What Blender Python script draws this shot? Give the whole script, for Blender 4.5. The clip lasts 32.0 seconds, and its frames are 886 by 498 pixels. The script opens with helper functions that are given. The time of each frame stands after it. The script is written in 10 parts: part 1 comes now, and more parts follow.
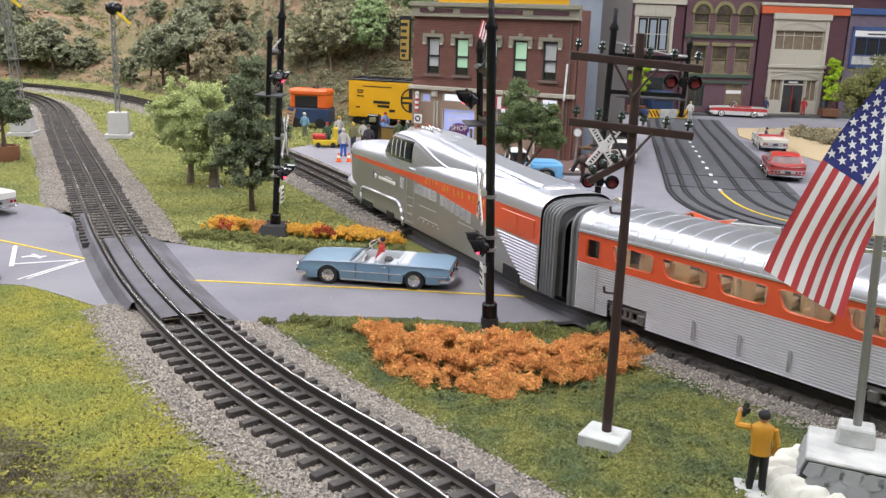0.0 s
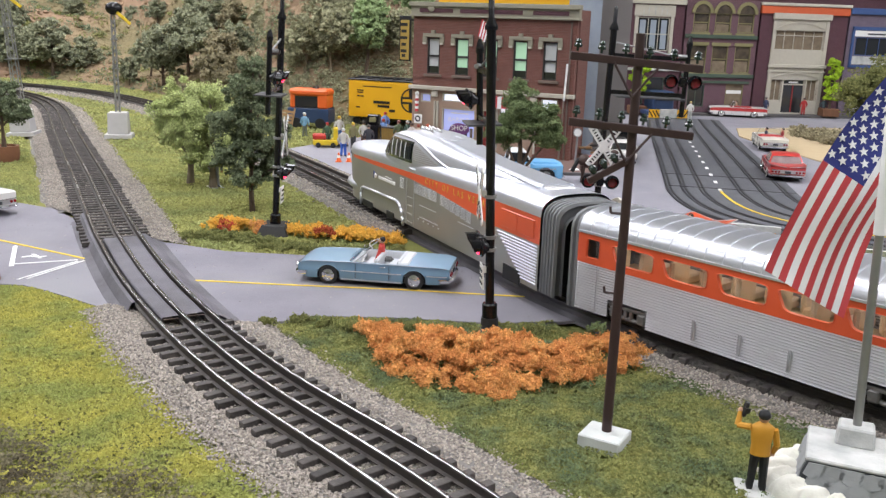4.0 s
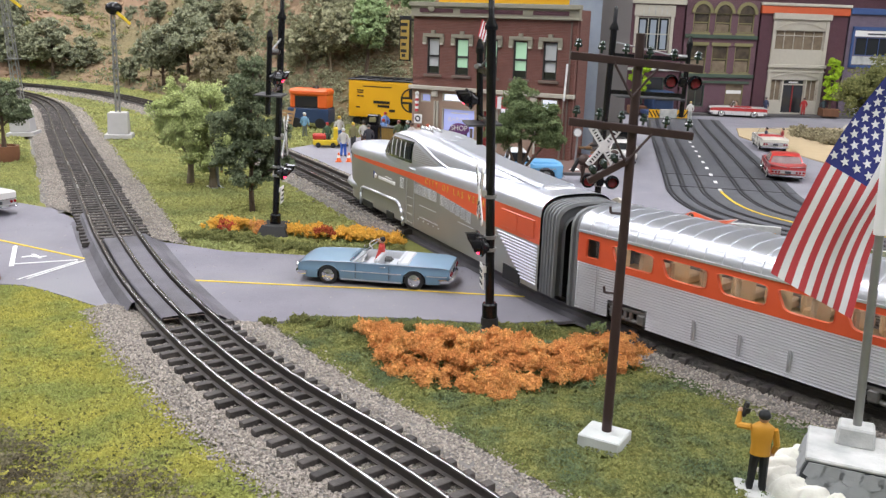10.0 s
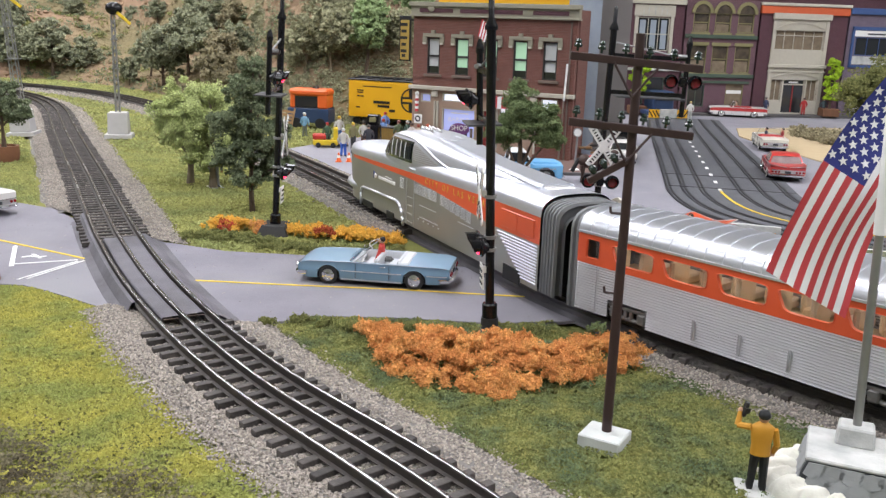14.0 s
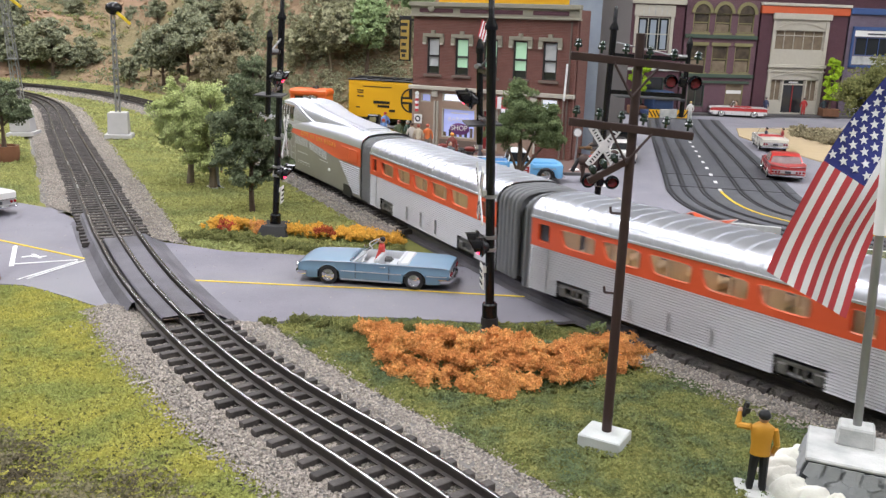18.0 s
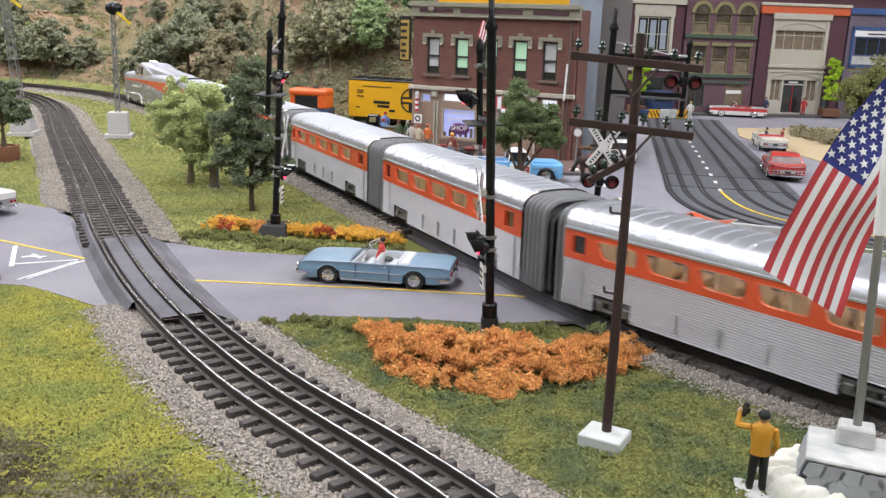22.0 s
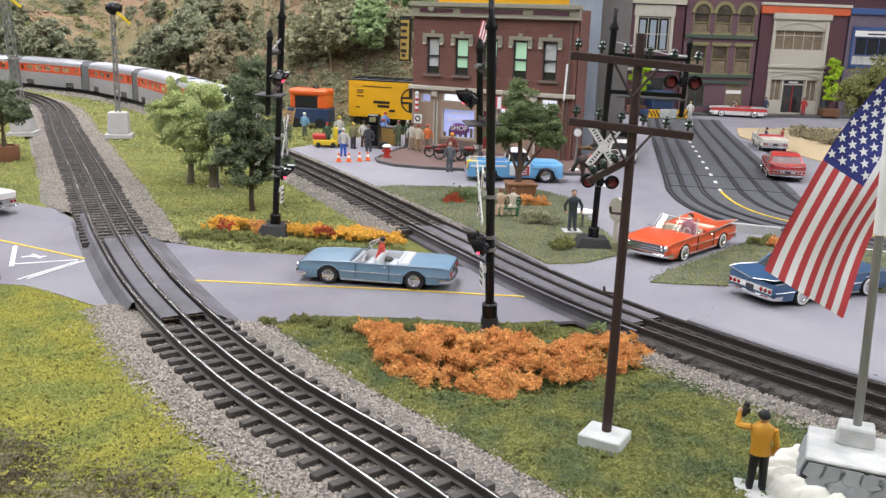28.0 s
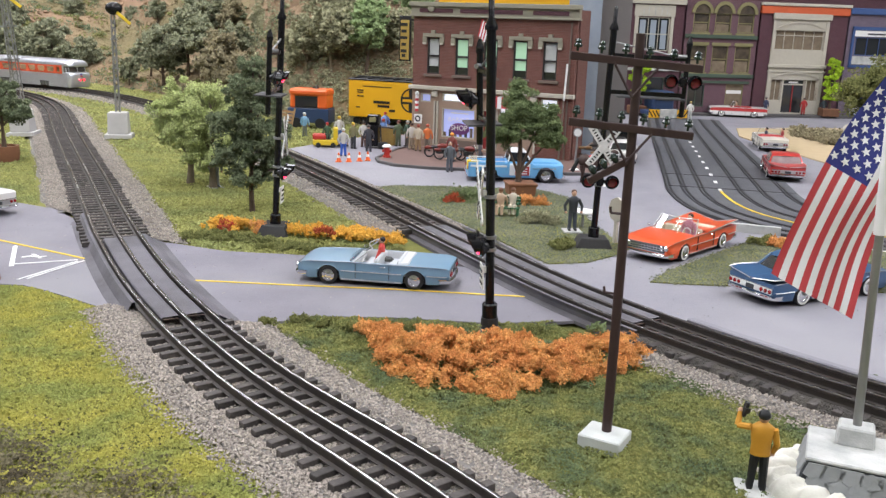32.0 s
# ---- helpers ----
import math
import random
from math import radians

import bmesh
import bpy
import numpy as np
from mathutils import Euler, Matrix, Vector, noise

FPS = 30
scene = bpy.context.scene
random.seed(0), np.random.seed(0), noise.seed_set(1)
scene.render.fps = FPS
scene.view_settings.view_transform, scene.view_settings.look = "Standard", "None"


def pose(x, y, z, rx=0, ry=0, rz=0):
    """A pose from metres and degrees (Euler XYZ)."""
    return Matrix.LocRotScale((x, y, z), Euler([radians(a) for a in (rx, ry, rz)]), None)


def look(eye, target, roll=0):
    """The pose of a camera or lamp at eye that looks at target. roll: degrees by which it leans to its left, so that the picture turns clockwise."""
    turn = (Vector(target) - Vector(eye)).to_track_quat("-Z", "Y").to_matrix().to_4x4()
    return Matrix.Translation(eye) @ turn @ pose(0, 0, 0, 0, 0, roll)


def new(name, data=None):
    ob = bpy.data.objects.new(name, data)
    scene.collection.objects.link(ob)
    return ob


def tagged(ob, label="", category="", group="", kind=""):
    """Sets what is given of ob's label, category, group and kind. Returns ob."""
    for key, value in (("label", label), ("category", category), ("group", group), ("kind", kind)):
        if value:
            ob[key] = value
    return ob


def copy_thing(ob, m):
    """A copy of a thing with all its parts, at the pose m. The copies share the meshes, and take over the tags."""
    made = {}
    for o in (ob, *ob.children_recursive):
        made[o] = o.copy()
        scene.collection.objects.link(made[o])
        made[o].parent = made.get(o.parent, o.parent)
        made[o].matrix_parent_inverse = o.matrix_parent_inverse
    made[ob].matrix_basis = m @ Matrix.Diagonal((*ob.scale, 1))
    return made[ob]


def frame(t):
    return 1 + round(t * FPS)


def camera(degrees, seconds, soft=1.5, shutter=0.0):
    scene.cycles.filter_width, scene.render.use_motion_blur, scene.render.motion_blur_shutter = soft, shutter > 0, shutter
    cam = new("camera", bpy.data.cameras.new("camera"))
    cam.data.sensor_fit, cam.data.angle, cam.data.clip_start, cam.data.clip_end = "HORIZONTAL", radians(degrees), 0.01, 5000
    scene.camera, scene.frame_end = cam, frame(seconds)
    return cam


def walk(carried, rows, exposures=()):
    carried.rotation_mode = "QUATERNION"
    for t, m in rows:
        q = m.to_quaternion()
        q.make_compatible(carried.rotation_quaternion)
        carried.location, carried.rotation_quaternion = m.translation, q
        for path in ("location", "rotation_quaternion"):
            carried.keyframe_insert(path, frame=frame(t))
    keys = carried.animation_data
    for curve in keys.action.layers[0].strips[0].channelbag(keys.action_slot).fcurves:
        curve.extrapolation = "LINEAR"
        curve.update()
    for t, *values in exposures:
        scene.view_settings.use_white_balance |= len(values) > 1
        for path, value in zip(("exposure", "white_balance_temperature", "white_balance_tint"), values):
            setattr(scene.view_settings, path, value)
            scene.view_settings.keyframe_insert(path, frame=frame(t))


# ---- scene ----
# A model railway in O scale (about 1:45), seen from just above the layout board. Miniature sizes in metres, scaled by
# the rail gauge; things are placed and sized to fit the camera's view.
cam = camera(53.188, 32.0, soft=1.4, shutter=0.45)
EYE = (0.0, 0.0, 0.192017)
VIEW = look(EYE, (0.0, 0.969317, 0.192017 - 0.245810), 1.878)
walk(cam, [(0.0, VIEW), (32.0, VIEW)])

# ---- world and light: a room lit by ceiling fixtures ----
world = bpy.data.worlds.new("room_air")
scene.world = world
world.use_nodes = True
world.node_tree.nodes["Background"].inputs[0].default_value = (0.9, 0.95, 1.0, 1)
world.node_tree.nodes["Background"].inputs[1].default_value = 0.25
scene.view_settings.exposure = 0.0
LAMP_WATTS = 13.6
CEILING = 1.55


# ---- small kit ----
def mesh_from(name, bm, mats):
    me = bpy.data.meshes.new(name)
    bm.normal_update()
    bm.to_mesh(me)
    bm.free()
    for m in (mats if isinstance(mats, (list, tuple)) else [mats]):
        me.materials.append(m)
    return me


def part(name, bm, material, parent, label="", smooth=False):
    me = mesh_from(name, bm, material)
    if smooth:
        me.polygons.foreach_set("use_smooth", [True] * len(me.polygons))
        if smooth != "all":
            me.set_sharp_from_angle(angle=radians(38))
    ob = new(name, me)
    ob.parent = parent
    if label:
        ob["label"] = label
    return ob


def thing(name, label, category, m=None, group="", kind=""):
    ob = new(name)
    ob.empty_display_size = 0.01
    if m is not None:
        ob.matrix_basis = m
    return tagged(ob, label, category, group, kind)


def solid(name, bm, material, label, category, m=None, group="", kind="", smooth=False):
    """A thing that is one mesh."""
    me = mesh_from(name, bm, material)
    if smooth:
        me.polygons.foreach_set("use_smooth", [True] * len(me.polygons))
        if smooth != "all":
            me.set_sharp_from_angle(angle=radians(40))
    ob = new(name, me)
    if m is not None:
        ob.matrix_basis = m
    return tagged(ob, label, category, group, kind)


def raw(name, verts, faces, material):
    me = bpy.data.meshes.new(name)
    me.from_pydata(verts if isinstance(verts, list) else verts.tolist(), [], faces if isinstance(faces, list) else faces.tolist())
    me.materials.append(material)
    me.update()
    return me


def box(bm, x, y, z, sx, sy, sz, bevel=0.0, m=None, mi=0, taper=1.0):
    """A box of full sizes sx, sy, sz whose base centre is at x, y, z."""
    vs = []
    for k, t in ((0, 1.0), (1, taper)):
        for a, b in ((-1, -1), (1, -1), (1, 1), (-1, 1)):
            v = Vector((x + a * sx / 2 * t, y + b * sy / 2 * t, z + k * sz))
            vs.append(bm.verts.new(m @ v if m is not None else v))
    fs = [bm.faces.new([vs[i] for i in f]) for f in ((3, 2, 1, 0), (4, 5, 6, 7), (0, 1, 5, 4), (1, 2, 6, 5), (2, 3, 7, 6), (3, 0, 4, 7))]
    for f in fs:
        f.material_index = mi
    if bevel:
        es = list({e for f in fs for e in f.edges})
        for f in bmesh.ops.bevel(bm, geom=es, offset=bevel, segments=1, affect="EDGES", clamp_overlap=True)["faces"]:
            f.material_index = mi
    return bm


def rod(bm, p0, p1, r0, r1=None, seg=10, caps=True, mi=0):
    """A tapered round bar from p0 to p1."""
    p0, p1 = Vector(p0), Vector(p1)
    r1 = r0 if r1 is None else r1
    q = (p1 - p0).to_track_quat("Z", "Y").to_matrix()
    rings = []
    for p, r in ((p0, r0), (p1, r1)):
        rings.append([bm.verts.new(p + q @ Vector((math.cos(2 * math.pi * i / seg) * r, math.sin(2 * math.pi * i / seg) * r, 0))) for i in range(seg)])
    for i in range(seg):
        bm.faces.new((rings[0][i], rings[0][(i + 1) % seg], rings[1][(i + 1) % seg], rings[1][i])).material_index = mi
    if caps:
        bm.faces.new(rings[0][::-1]).material_index = mi
        bm.faces.new(rings[1]).material_index = mi
    return bm


def lathe(bm, profile, seg=16, m=None, mi=0):
    """Turns a profile of (radius, height) round the z axis."""
    rings = []
    for r, z in profile:
        ring = []
        for i in range(seg):
            a = 2 * math.pi * i / seg
            v = Vector((r * math.cos(a), r * math.sin(a), z))
            ring.append(bm.verts.new(m @ v if m is not None else v))
        rings.append(ring)
    for a, b in zip(rings, rings[1:]):
        for i in range(seg):
            bm.faces.new((a[i], a[(i + 1) % seg], b[(i + 1) % seg], b[i])).material_index = mi
    bm.faces.new(rings[0][::-1]).material_index = mi
    bm.faces.new(rings[-1]).material_index = mi
    return bm


def ball(bm, x, y, z, rx, ry=None, rz=None, u=10, v=7, mi=0, m=None):
    ry, rz = ry or rx, rz or rx
    mm = Matrix.LocRotScale((x, y, z), None, (rx, ry, rz))
    if m is not None:
        mm = m @ mm
    made = bmesh.ops.create_uvsphere(bm, u_segments=u, v_segments=v, radius=1.0, matrix=mm)
    for f in {f for w in made["verts"] for f in w.link_faces}:
        f.material_index = mi
    return bm


def loft(bm, sections, closed=False, caps=False, mats=None):
    """Skins a list of equal rows of points. mats(i, j) gives the material slot of a face."""
    rows = [[bm.verts.new(p) for p in s] for s in sections]
    n = len(rows[0])
    for i in range(len(rows) - 1):
        for j in range(n if closed else n - 1):
            k = (j + 1) % n
            try:
                f = bm.faces.new((rows[i][j], rows[i][k], rows[i + 1][k], rows[i + 1][j]))
                if mats:
                    f.material_index = mats(i, j)
            except ValueError:
                pass
    if caps:
        bm.faces.new(rows[0][::-1])
        bm.faces.new(rows[-1])
    return bm


def slab(bm, outline, z0, z1, mi=0):
    """A flat plate of the given outline (counter-clockwise)."""
    lo = [bm.verts.new((x, y, z0)) for x, y in outline]
    hi = [bm.verts.new((x, y, z1)) for x, y in outline]
    n = len(outline)
    fs = [bm.faces.new(hi), bm.faces.new(lo[::-1])]
    for i in range(n):
        fs.append(bm.faces.new((lo[i], lo[(i + 1) % n], hi[(i + 1) % n], hi[i])))
    for f in fs:
        f.material_index = mi
    return bm


# ---- materials ----
def material(name, color, rough=0.6, metal=0.0, color2=None, scale=120.0, amount=0.5, bump=0.0, bump_scale=None, fine=0.0,
             coat=0.0, island=0.0, each=0.0, spec=0.5, sheen=0.0, detail=6.0, third=None, big=None):
    """Base colour mottled at two scales, with fine relief. island, each: variation by loose piece, by object."""
    m = bpy.data.materials.new(name)
    m.use_nodes = True
    nt = m.node_tree
    n, l = nt.nodes, nt.links
    b = n["Principled BSDF"]
    b.inputs["Roughness"].default_value = rough
    b.inputs["Metallic"].default_value = metal
    b.inputs["Specular IOR Level"].default_value = spec
    b.inputs["Coat Weight"].default_value = coat
    b.inputs["Coat Roughness"].default_value = 0.06
    tc = n.new("ShaderNodeTexCoord")
    c2 = color2 or tuple(c * 0.72 for c in color)
    noise1 = n.new("ShaderNodeTexNoise")
    noise1.inputs["Scale"].default_value = scale
    noise1.inputs["Detail"].default_value = detail
    noise1.inputs["Roughness"].default_value = 0.65
    l.new(tc.outputs["Object"], noise1.inputs["Vector"])
    ramp = n.new("ShaderNodeMapRange")
    ramp.inputs["From Min"].default_value = 0.5 - 0.22
    ramp.inputs["From Max"].default_value = 0.5 + 0.22
    l.new(noise1.outputs["Fac"], ramp.inputs["Value"])
    mul = n.new("ShaderNodeMath")
    mul.operation = "MULTIPLY"
    mul.inputs[1].default_value = amount
    l.new(ramp.outputs["Result"], mul.inputs[0])
    mix = n.new("ShaderNodeMixRGB")
    mix.inputs[1].default_value = (*color, 1)
    mix.inputs[2].default_value = (*c2, 1)
    l.new(mul.outputs[0], mix.inputs[0])
    out = mix.outputs[0]
    if third:
        nb = n.new("ShaderNodeTexNoise")
        nb.inputs["Scale"].default_value = big or scale / 8
        nb.inputs["Detail"].default_value = 4
        l.new(tc.outputs["Object"], nb.inputs["Vector"])
        rb = n.new("ShaderNodeMapRange")
        rb.inputs["From Min"].default_value, rb.inputs["From Max"].default_value = 0.42, 0.64
        l.new(nb.outputs["Fac"], rb.inputs["Value"])
        mb = n.new("ShaderNodeMixRGB")
        mb.inputs[2].default_value = (*third, 1)
        l.new(out, mb.inputs[1])
        l.new(rb.outputs["Result"], mb.inputs[0])
        out = mb.outputs[0]
    if island or each:
        g = n.new("ShaderNodeNewGeometry") if island else n.new("ShaderNodeObjectInfo")
        rnd = g.outputs["Random Per Island"] if island else g.outputs["Random"]
        mr = n.new("ShaderNodeMapRange")
        a = island or each
        mr.inputs["To Min"].default_value, mr.inputs["To Max"].default_value = 1 - a, 1 + a
        l.new(rnd, mr.inputs["Value"])
        hsv = n.new("ShaderNodeHueSaturation")
        l.new(mr.outputs["Result"], hsv.inputs["Value"])
        l.new(out, hsv.inputs["Color"])
        out = hsv.outputs[0]
    l.new(out, b.inputs["Base Color"])
    if bump:
        nf = n.new("ShaderNodeTexNoise")
        nf.inputs["Scale"].default_value = bump_scale or scale * 3
        nf.inputs["Detail"].default_value = 5
        l.new(tc.outputs["Object"], nf.inputs["Vector"])
        bp = n.new("ShaderNodeBump")
        bp.inputs["Strength"].default_value = 1.0
        bp.inputs["Distance"].default_value = bump
        l.new(nf.outputs["Fac"], bp.inputs["Height"])
        l.new(bp.outputs[0], b.inputs["Normal"])
    if fine:
        nr = n.new("ShaderNodeMath")
        nr.operation = "MULTIPLY_ADD"
        nr.inputs[1].default_value, nr.inputs[2].default_value = fine, rough - fine / 2
        l.new(noise1.outputs["Fac"], nr.inputs[0])
        l.new(nr.outputs[0], b.inputs["Roughness"])
    return m


def glow(name, color, strength):
    m = bpy.data.materials.new(name)
    m.use_nodes = True
    b = m.node_tree.nodes["Principled BSDF"]
    b.inputs["Base Color"].default_value = (*color, 1)
    b.inputs["Emission Color"].default_value = (*color, 1)
    b.inputs["Emission Strength"].default_value = strength
    b.inputs["Roughness"].default_value = 0.3
    return m


def glass(name, tint=(0.9, 0.95, 0.95), alpha=0.25, rough=0.03, gloss=1.0):
    """A thin clear pane: part mirror, part see-through."""
    m = bpy.data.materials.new(name)
    m.use_nodes = True
    n, l = m.node_tree.nodes, m.node_tree.links
    gl = n.new("ShaderNodeBsdfGlossy")
    gl.inputs["Roughness"].default_value = rough
    tr = n.new("ShaderNodeBsdfTransparent")
    tr.inputs["Color"].default_value = (*tint, 1)
    mx = n.new("ShaderNodeMixShader")
    fr = n.new("ShaderNodeFresnel")
    fr.inputs["IOR"].default_value = 1.45
    ad = n.new("ShaderNodeMath")
    ad.operation = "MULTIPLY_ADD"
    ad.inputs[1].default_value, ad.inputs[2].default_value = gloss, alpha * 0.15 * gloss
    l.new(fr.outputs[0], ad.inputs[0])
    l.new(ad.outputs[0], mx.inputs[0])
    l.new(tr.outputs[0], mx.inputs[1])
    l.new(gl.outputs[0], mx.inputs[2])
    l.new(mx.outputs[0], n["Material Output"].inputs["Surface"])
    return m


M = {}
M["turf"] = material("turf", (0.170, 0.175, 0.055), 0.95, color2=(0.12, 0.125, 0.045), scale=260, amount=0.9, bump=0.001, bump_scale=700, third=(0.20, 0.20, 0.06), big=14, spec=0.1)
M["tuft_lime"] = material("tuft_lime", (0.400, 0.365, 0.085), 0.95, color2=(0.300, 0.295, 0.080), scale=110, amount=0.9, island=0.22, third=(0.250, 0.275, 0.085), big=34, spec=0.1)
M["tuft_green"] = material("tuft_green", (0.168, 0.190, 0.068), 0.95, color2=(0.245, 0.234, 0.080), scale=70, amount=0.9, island=0.34, third=(0.112, 0.142, 0.070), big=40, spec=0.1)
M["tuft_mid"] = material("tuft_mid", (0.330, 0.325, 0.115), 0.95, color2=(0.255, 0.265, 0.095), scale=40, amount=0.8, island=0.28, third=(0.225, 0.245, 0.095), big=18, spec=0.1)
M["tuft_park"] = material("tuft_park", (0.165, 0.180, 0.120), 0.95, color2=(0.205, 0.200, 0.155), scale=60, amount=0.8, island=0.22, third=(0.130, 0.148, 0.098), big=30, spec=0.1)
M["scrub"] = material("scrub", (0.150, 0.138, 0.075), 0.95, color2=(0.25, 0.225, 0.14), scale=50, amount=0.8, island=0.4, third=(0.10, 0.085, 0.055), big=30, spec=0.1)
M["asphalt"] = material("asphalt", (0.196, 0.186, 0.214), 0.85, color2=(0.160, 0.152, 0.180), scale=25, amount=0.7, bump=0.0004, bump_scale=1500, third=(0.225, 0.218, 0.240), big=6, fine=0.2, spec=0.3)
# same asphalt made lighter, making up for weak lamplight over the lot
M["asphalt_lit"] = material("asphalt_lit", (0.236, 0.228, 0.258), 0.8, color2=(0.190, 0.183, 0.212), scale=25, amount=0.7, bump=0.0004, bump_scale=1500, third=(0.265, 0.258, 0.282), big=6, fine=0.2, spec=0.35)
M["slotroad"] = material("slotroad", (0.078, 0.080, 0.090), 0.8, color2=(0.105, 0.106, 0.115), scale=40, amount=0.7, bump=0.0003, bump_scale=1500, spec=0.3)
M["crossing_grey"] = material("crossing_grey", (0.122, 0.116, 0.128), 0.85, color2=(0.080, 0.077, 0.083), scale=70, amount=0.8, bump=0.0004, bump_scale=1200, third=(0.150, 0.143, 0.160), big=18, spec=0.3)
M["broken_edge"] = material("broken_edge", (0.115, 0.075, 0.055), 0.9, color2=(0.06, 0.045, 0.04), scale=200, amount=0.8, bump=0.0005)
M["ballast_bed"] = material("ballast_bed", (0.26, 0.245, 0.23), 0.95, color2=(0.15, 0.14, 0.13), scale=420, amount=0.9, bump=0.001, bump_scale=800, spec=0.2)
M["ballast"] = material("ballast", (0.365, 0.325, 0.285), 0.9, color2=(0.245, 0.213, 0.186), scale=30, amount=0.6, island=0.33, spec=0.25)
M["dirt"] = material("dirt", (0.045, 0.041, 0.038), 0.9, color2=(0.10, 0.092, 0.082), scale=300, amount=0.9, bump=0.0008, bump_scale=900, third=(0.11, 0.10, 0.085), big=40)
M["tie"] = material("tie", (0.042, 0.036, 0.034), 0.8, color2=(0.085, 0.075, 0.069), scale=300, amount=0.8, bump=0.0002, bump_scale=900, each=0.3)
M["railside"] = material("railside", (0.035, 0.030, 0.028), 0.6, metal=0.2, color2=(0.07, 0.055, 0.045), scale=200, amount=0.6)
M["railtop"] = material("railtop", (0.46, 0.46, 0.47), 0.26, metal=1.0, color2=(0.22, 0.21, 0.21), scale=40, amount=0.8, fine=0.15)
M["yellow_line"] = material("yellow_line", (0.75, 0.52, 0.03), 0.7, scale=150, amount=0.4)
M["white_line"] = material("white_line", (0.75, 0.75, 0.74), 0.7, scale=150, amount=0.4)
M["room_wall"] = material("room_wall", (0.55, 0.56, 0.58), 0.9, scale=3, amount=0.3)
M["room_ceiling"] = material("room_ceiling", (0.75, 0.75, 0.75), 0.9, scale=3, amount=0.2)
M["hill"] = material("hill", (0.235, 0.192, 0.108), 0.95, color2=(0.135, 0.118, 0.065), scale=34, amount=0.9, bump=0.012, bump_scale=60, third=(0.290, 0.195, 0.130), big=3.2, spec=0.1)
M["lamp_face"] = glow("lamp_face", (1.0, 0.98, 0.95), 6.0)
# ---- plan of the two tracks: centre lines at the rail tops ----
RAIL_Z = 0.012
TRACK_A = [(0.006, 0.313), (-0.100, 0.437), (-0.190, 0.571), (-0.268, 0.713), (-0.340, 0.859), (-0.410, 1.005), (-0.482, 1.151), (-0.553, 1.296), (-0.624, 1.442), (-0.694, 1.589), (-0.766, 1.735), (-0.847, 1.875), (-0.945, 2.004)]
TRACK_B = [(0.233, 0.428), (0.112, 0.577), (0.019, 0.746), (-0.067, 0.919), (-0.155, 1.089), (-0.248, 1.257), (-0.343, 1.424), (-0.440, 1.592), (-0.540, 1.758), (-0.648, 1.917), (-0.772, 2.064), (-0.916, 2.189), (-1.083, 2.287)]


def arc(p, h, radius, turn, n, step):
    out, p = [], Vector(p)
    for _ in range(n):
        h += turn * step / radius / 2
        p = p + step * Vector((math.cos(h), math.sin(h)))
        h += turn * step / radius / 2
        out.append(p.copy())
    return out


class Track:
    """A smooth centre line; s = 0 at the first point of the plan, growing with the train's way."""

    def __init__(self, plan, before, after, r_before, r_after, t_before, t_after):
        P = [Vector(p) for p in plan]
        d = P[0] - P[1]
        e = P[-1] - P[-2]
        step = e.length
        pre = arc(P[0], math.atan2(d.y, d.x) + t_before * 0.07, r_before, t_before, before, step)[::-1]
        post = arc(P[-1], math.atan2(e.y, e.x) + t_after * 0.08, r_after, t_after, after, step)
        P = pre + P + post
        pts = []
        for i in range(1, len(P) - 2):
            a, b, c, f = P[i - 1:i + 3]
            for k in range(24):
                t = k / 24
                pts.append(0.5 * (2 * b + (c - a) * t + (2 * a - 5 * b + 4 * c - f) * t * t + (3 * b - a - 3 * c + f) * t ** 3))
        self.xy = np.array([(p.x, p.y) for p in pts])
        s = np.concatenate(([0], np.cumsum(np.linalg.norm(np.diff(self.xy, axis=0), axis=1))))
        self.s = s - s[(before - 1) * 24 if before else 0]

    def at(self, s):
        return Vector((float(np.interp(s, self.s, self.xy[:, 0])), float(np.interp(s, self.s, self.xy[:, 1]))))

    def way(self, s):
        return (self.at(s + 0.006) - self.at(s - 0.006)).normalized()

    def off(self, s, d, z=0.0):
        """The point at s, d metres to the left of the way."""
        p, w = self.at(s), self.way(s)
        return Vector((p.x - w.y * d, p.y + w.x * d, z))

    def near(self, pts):
        """Distances of many points from the line."""
        best = np.full(len(pts), 9.0)
        for q in self.xy[::4]:
            best = np.minimum(best, np.hypot(pts[:, 0] - q[0], pts[:, 1] - q[1]))
        return best


LINE_A = Track(TRACK_A, 3, 9, 1.4, 0.9, -1, 1)
LINE_B = Track(TRACK_B, 13, 14, 0.95, 0.95, 1, 1)


def inside(poly, pts):
    x, y = pts[:, 0], pts[:, 1]
    res = np.zeros(len(pts), bool)
    n = len(poly)
    for i in range(n):
        (x1, y1), (x2, y2) = poly[i], poly[(i + 1) % n]
        if y1 != y2:
            res ^= ((y1 > y) != (y2 > y)) & (x < (x2 - x1) * (y - y1) / (y2 - y1) + x1)
    return res


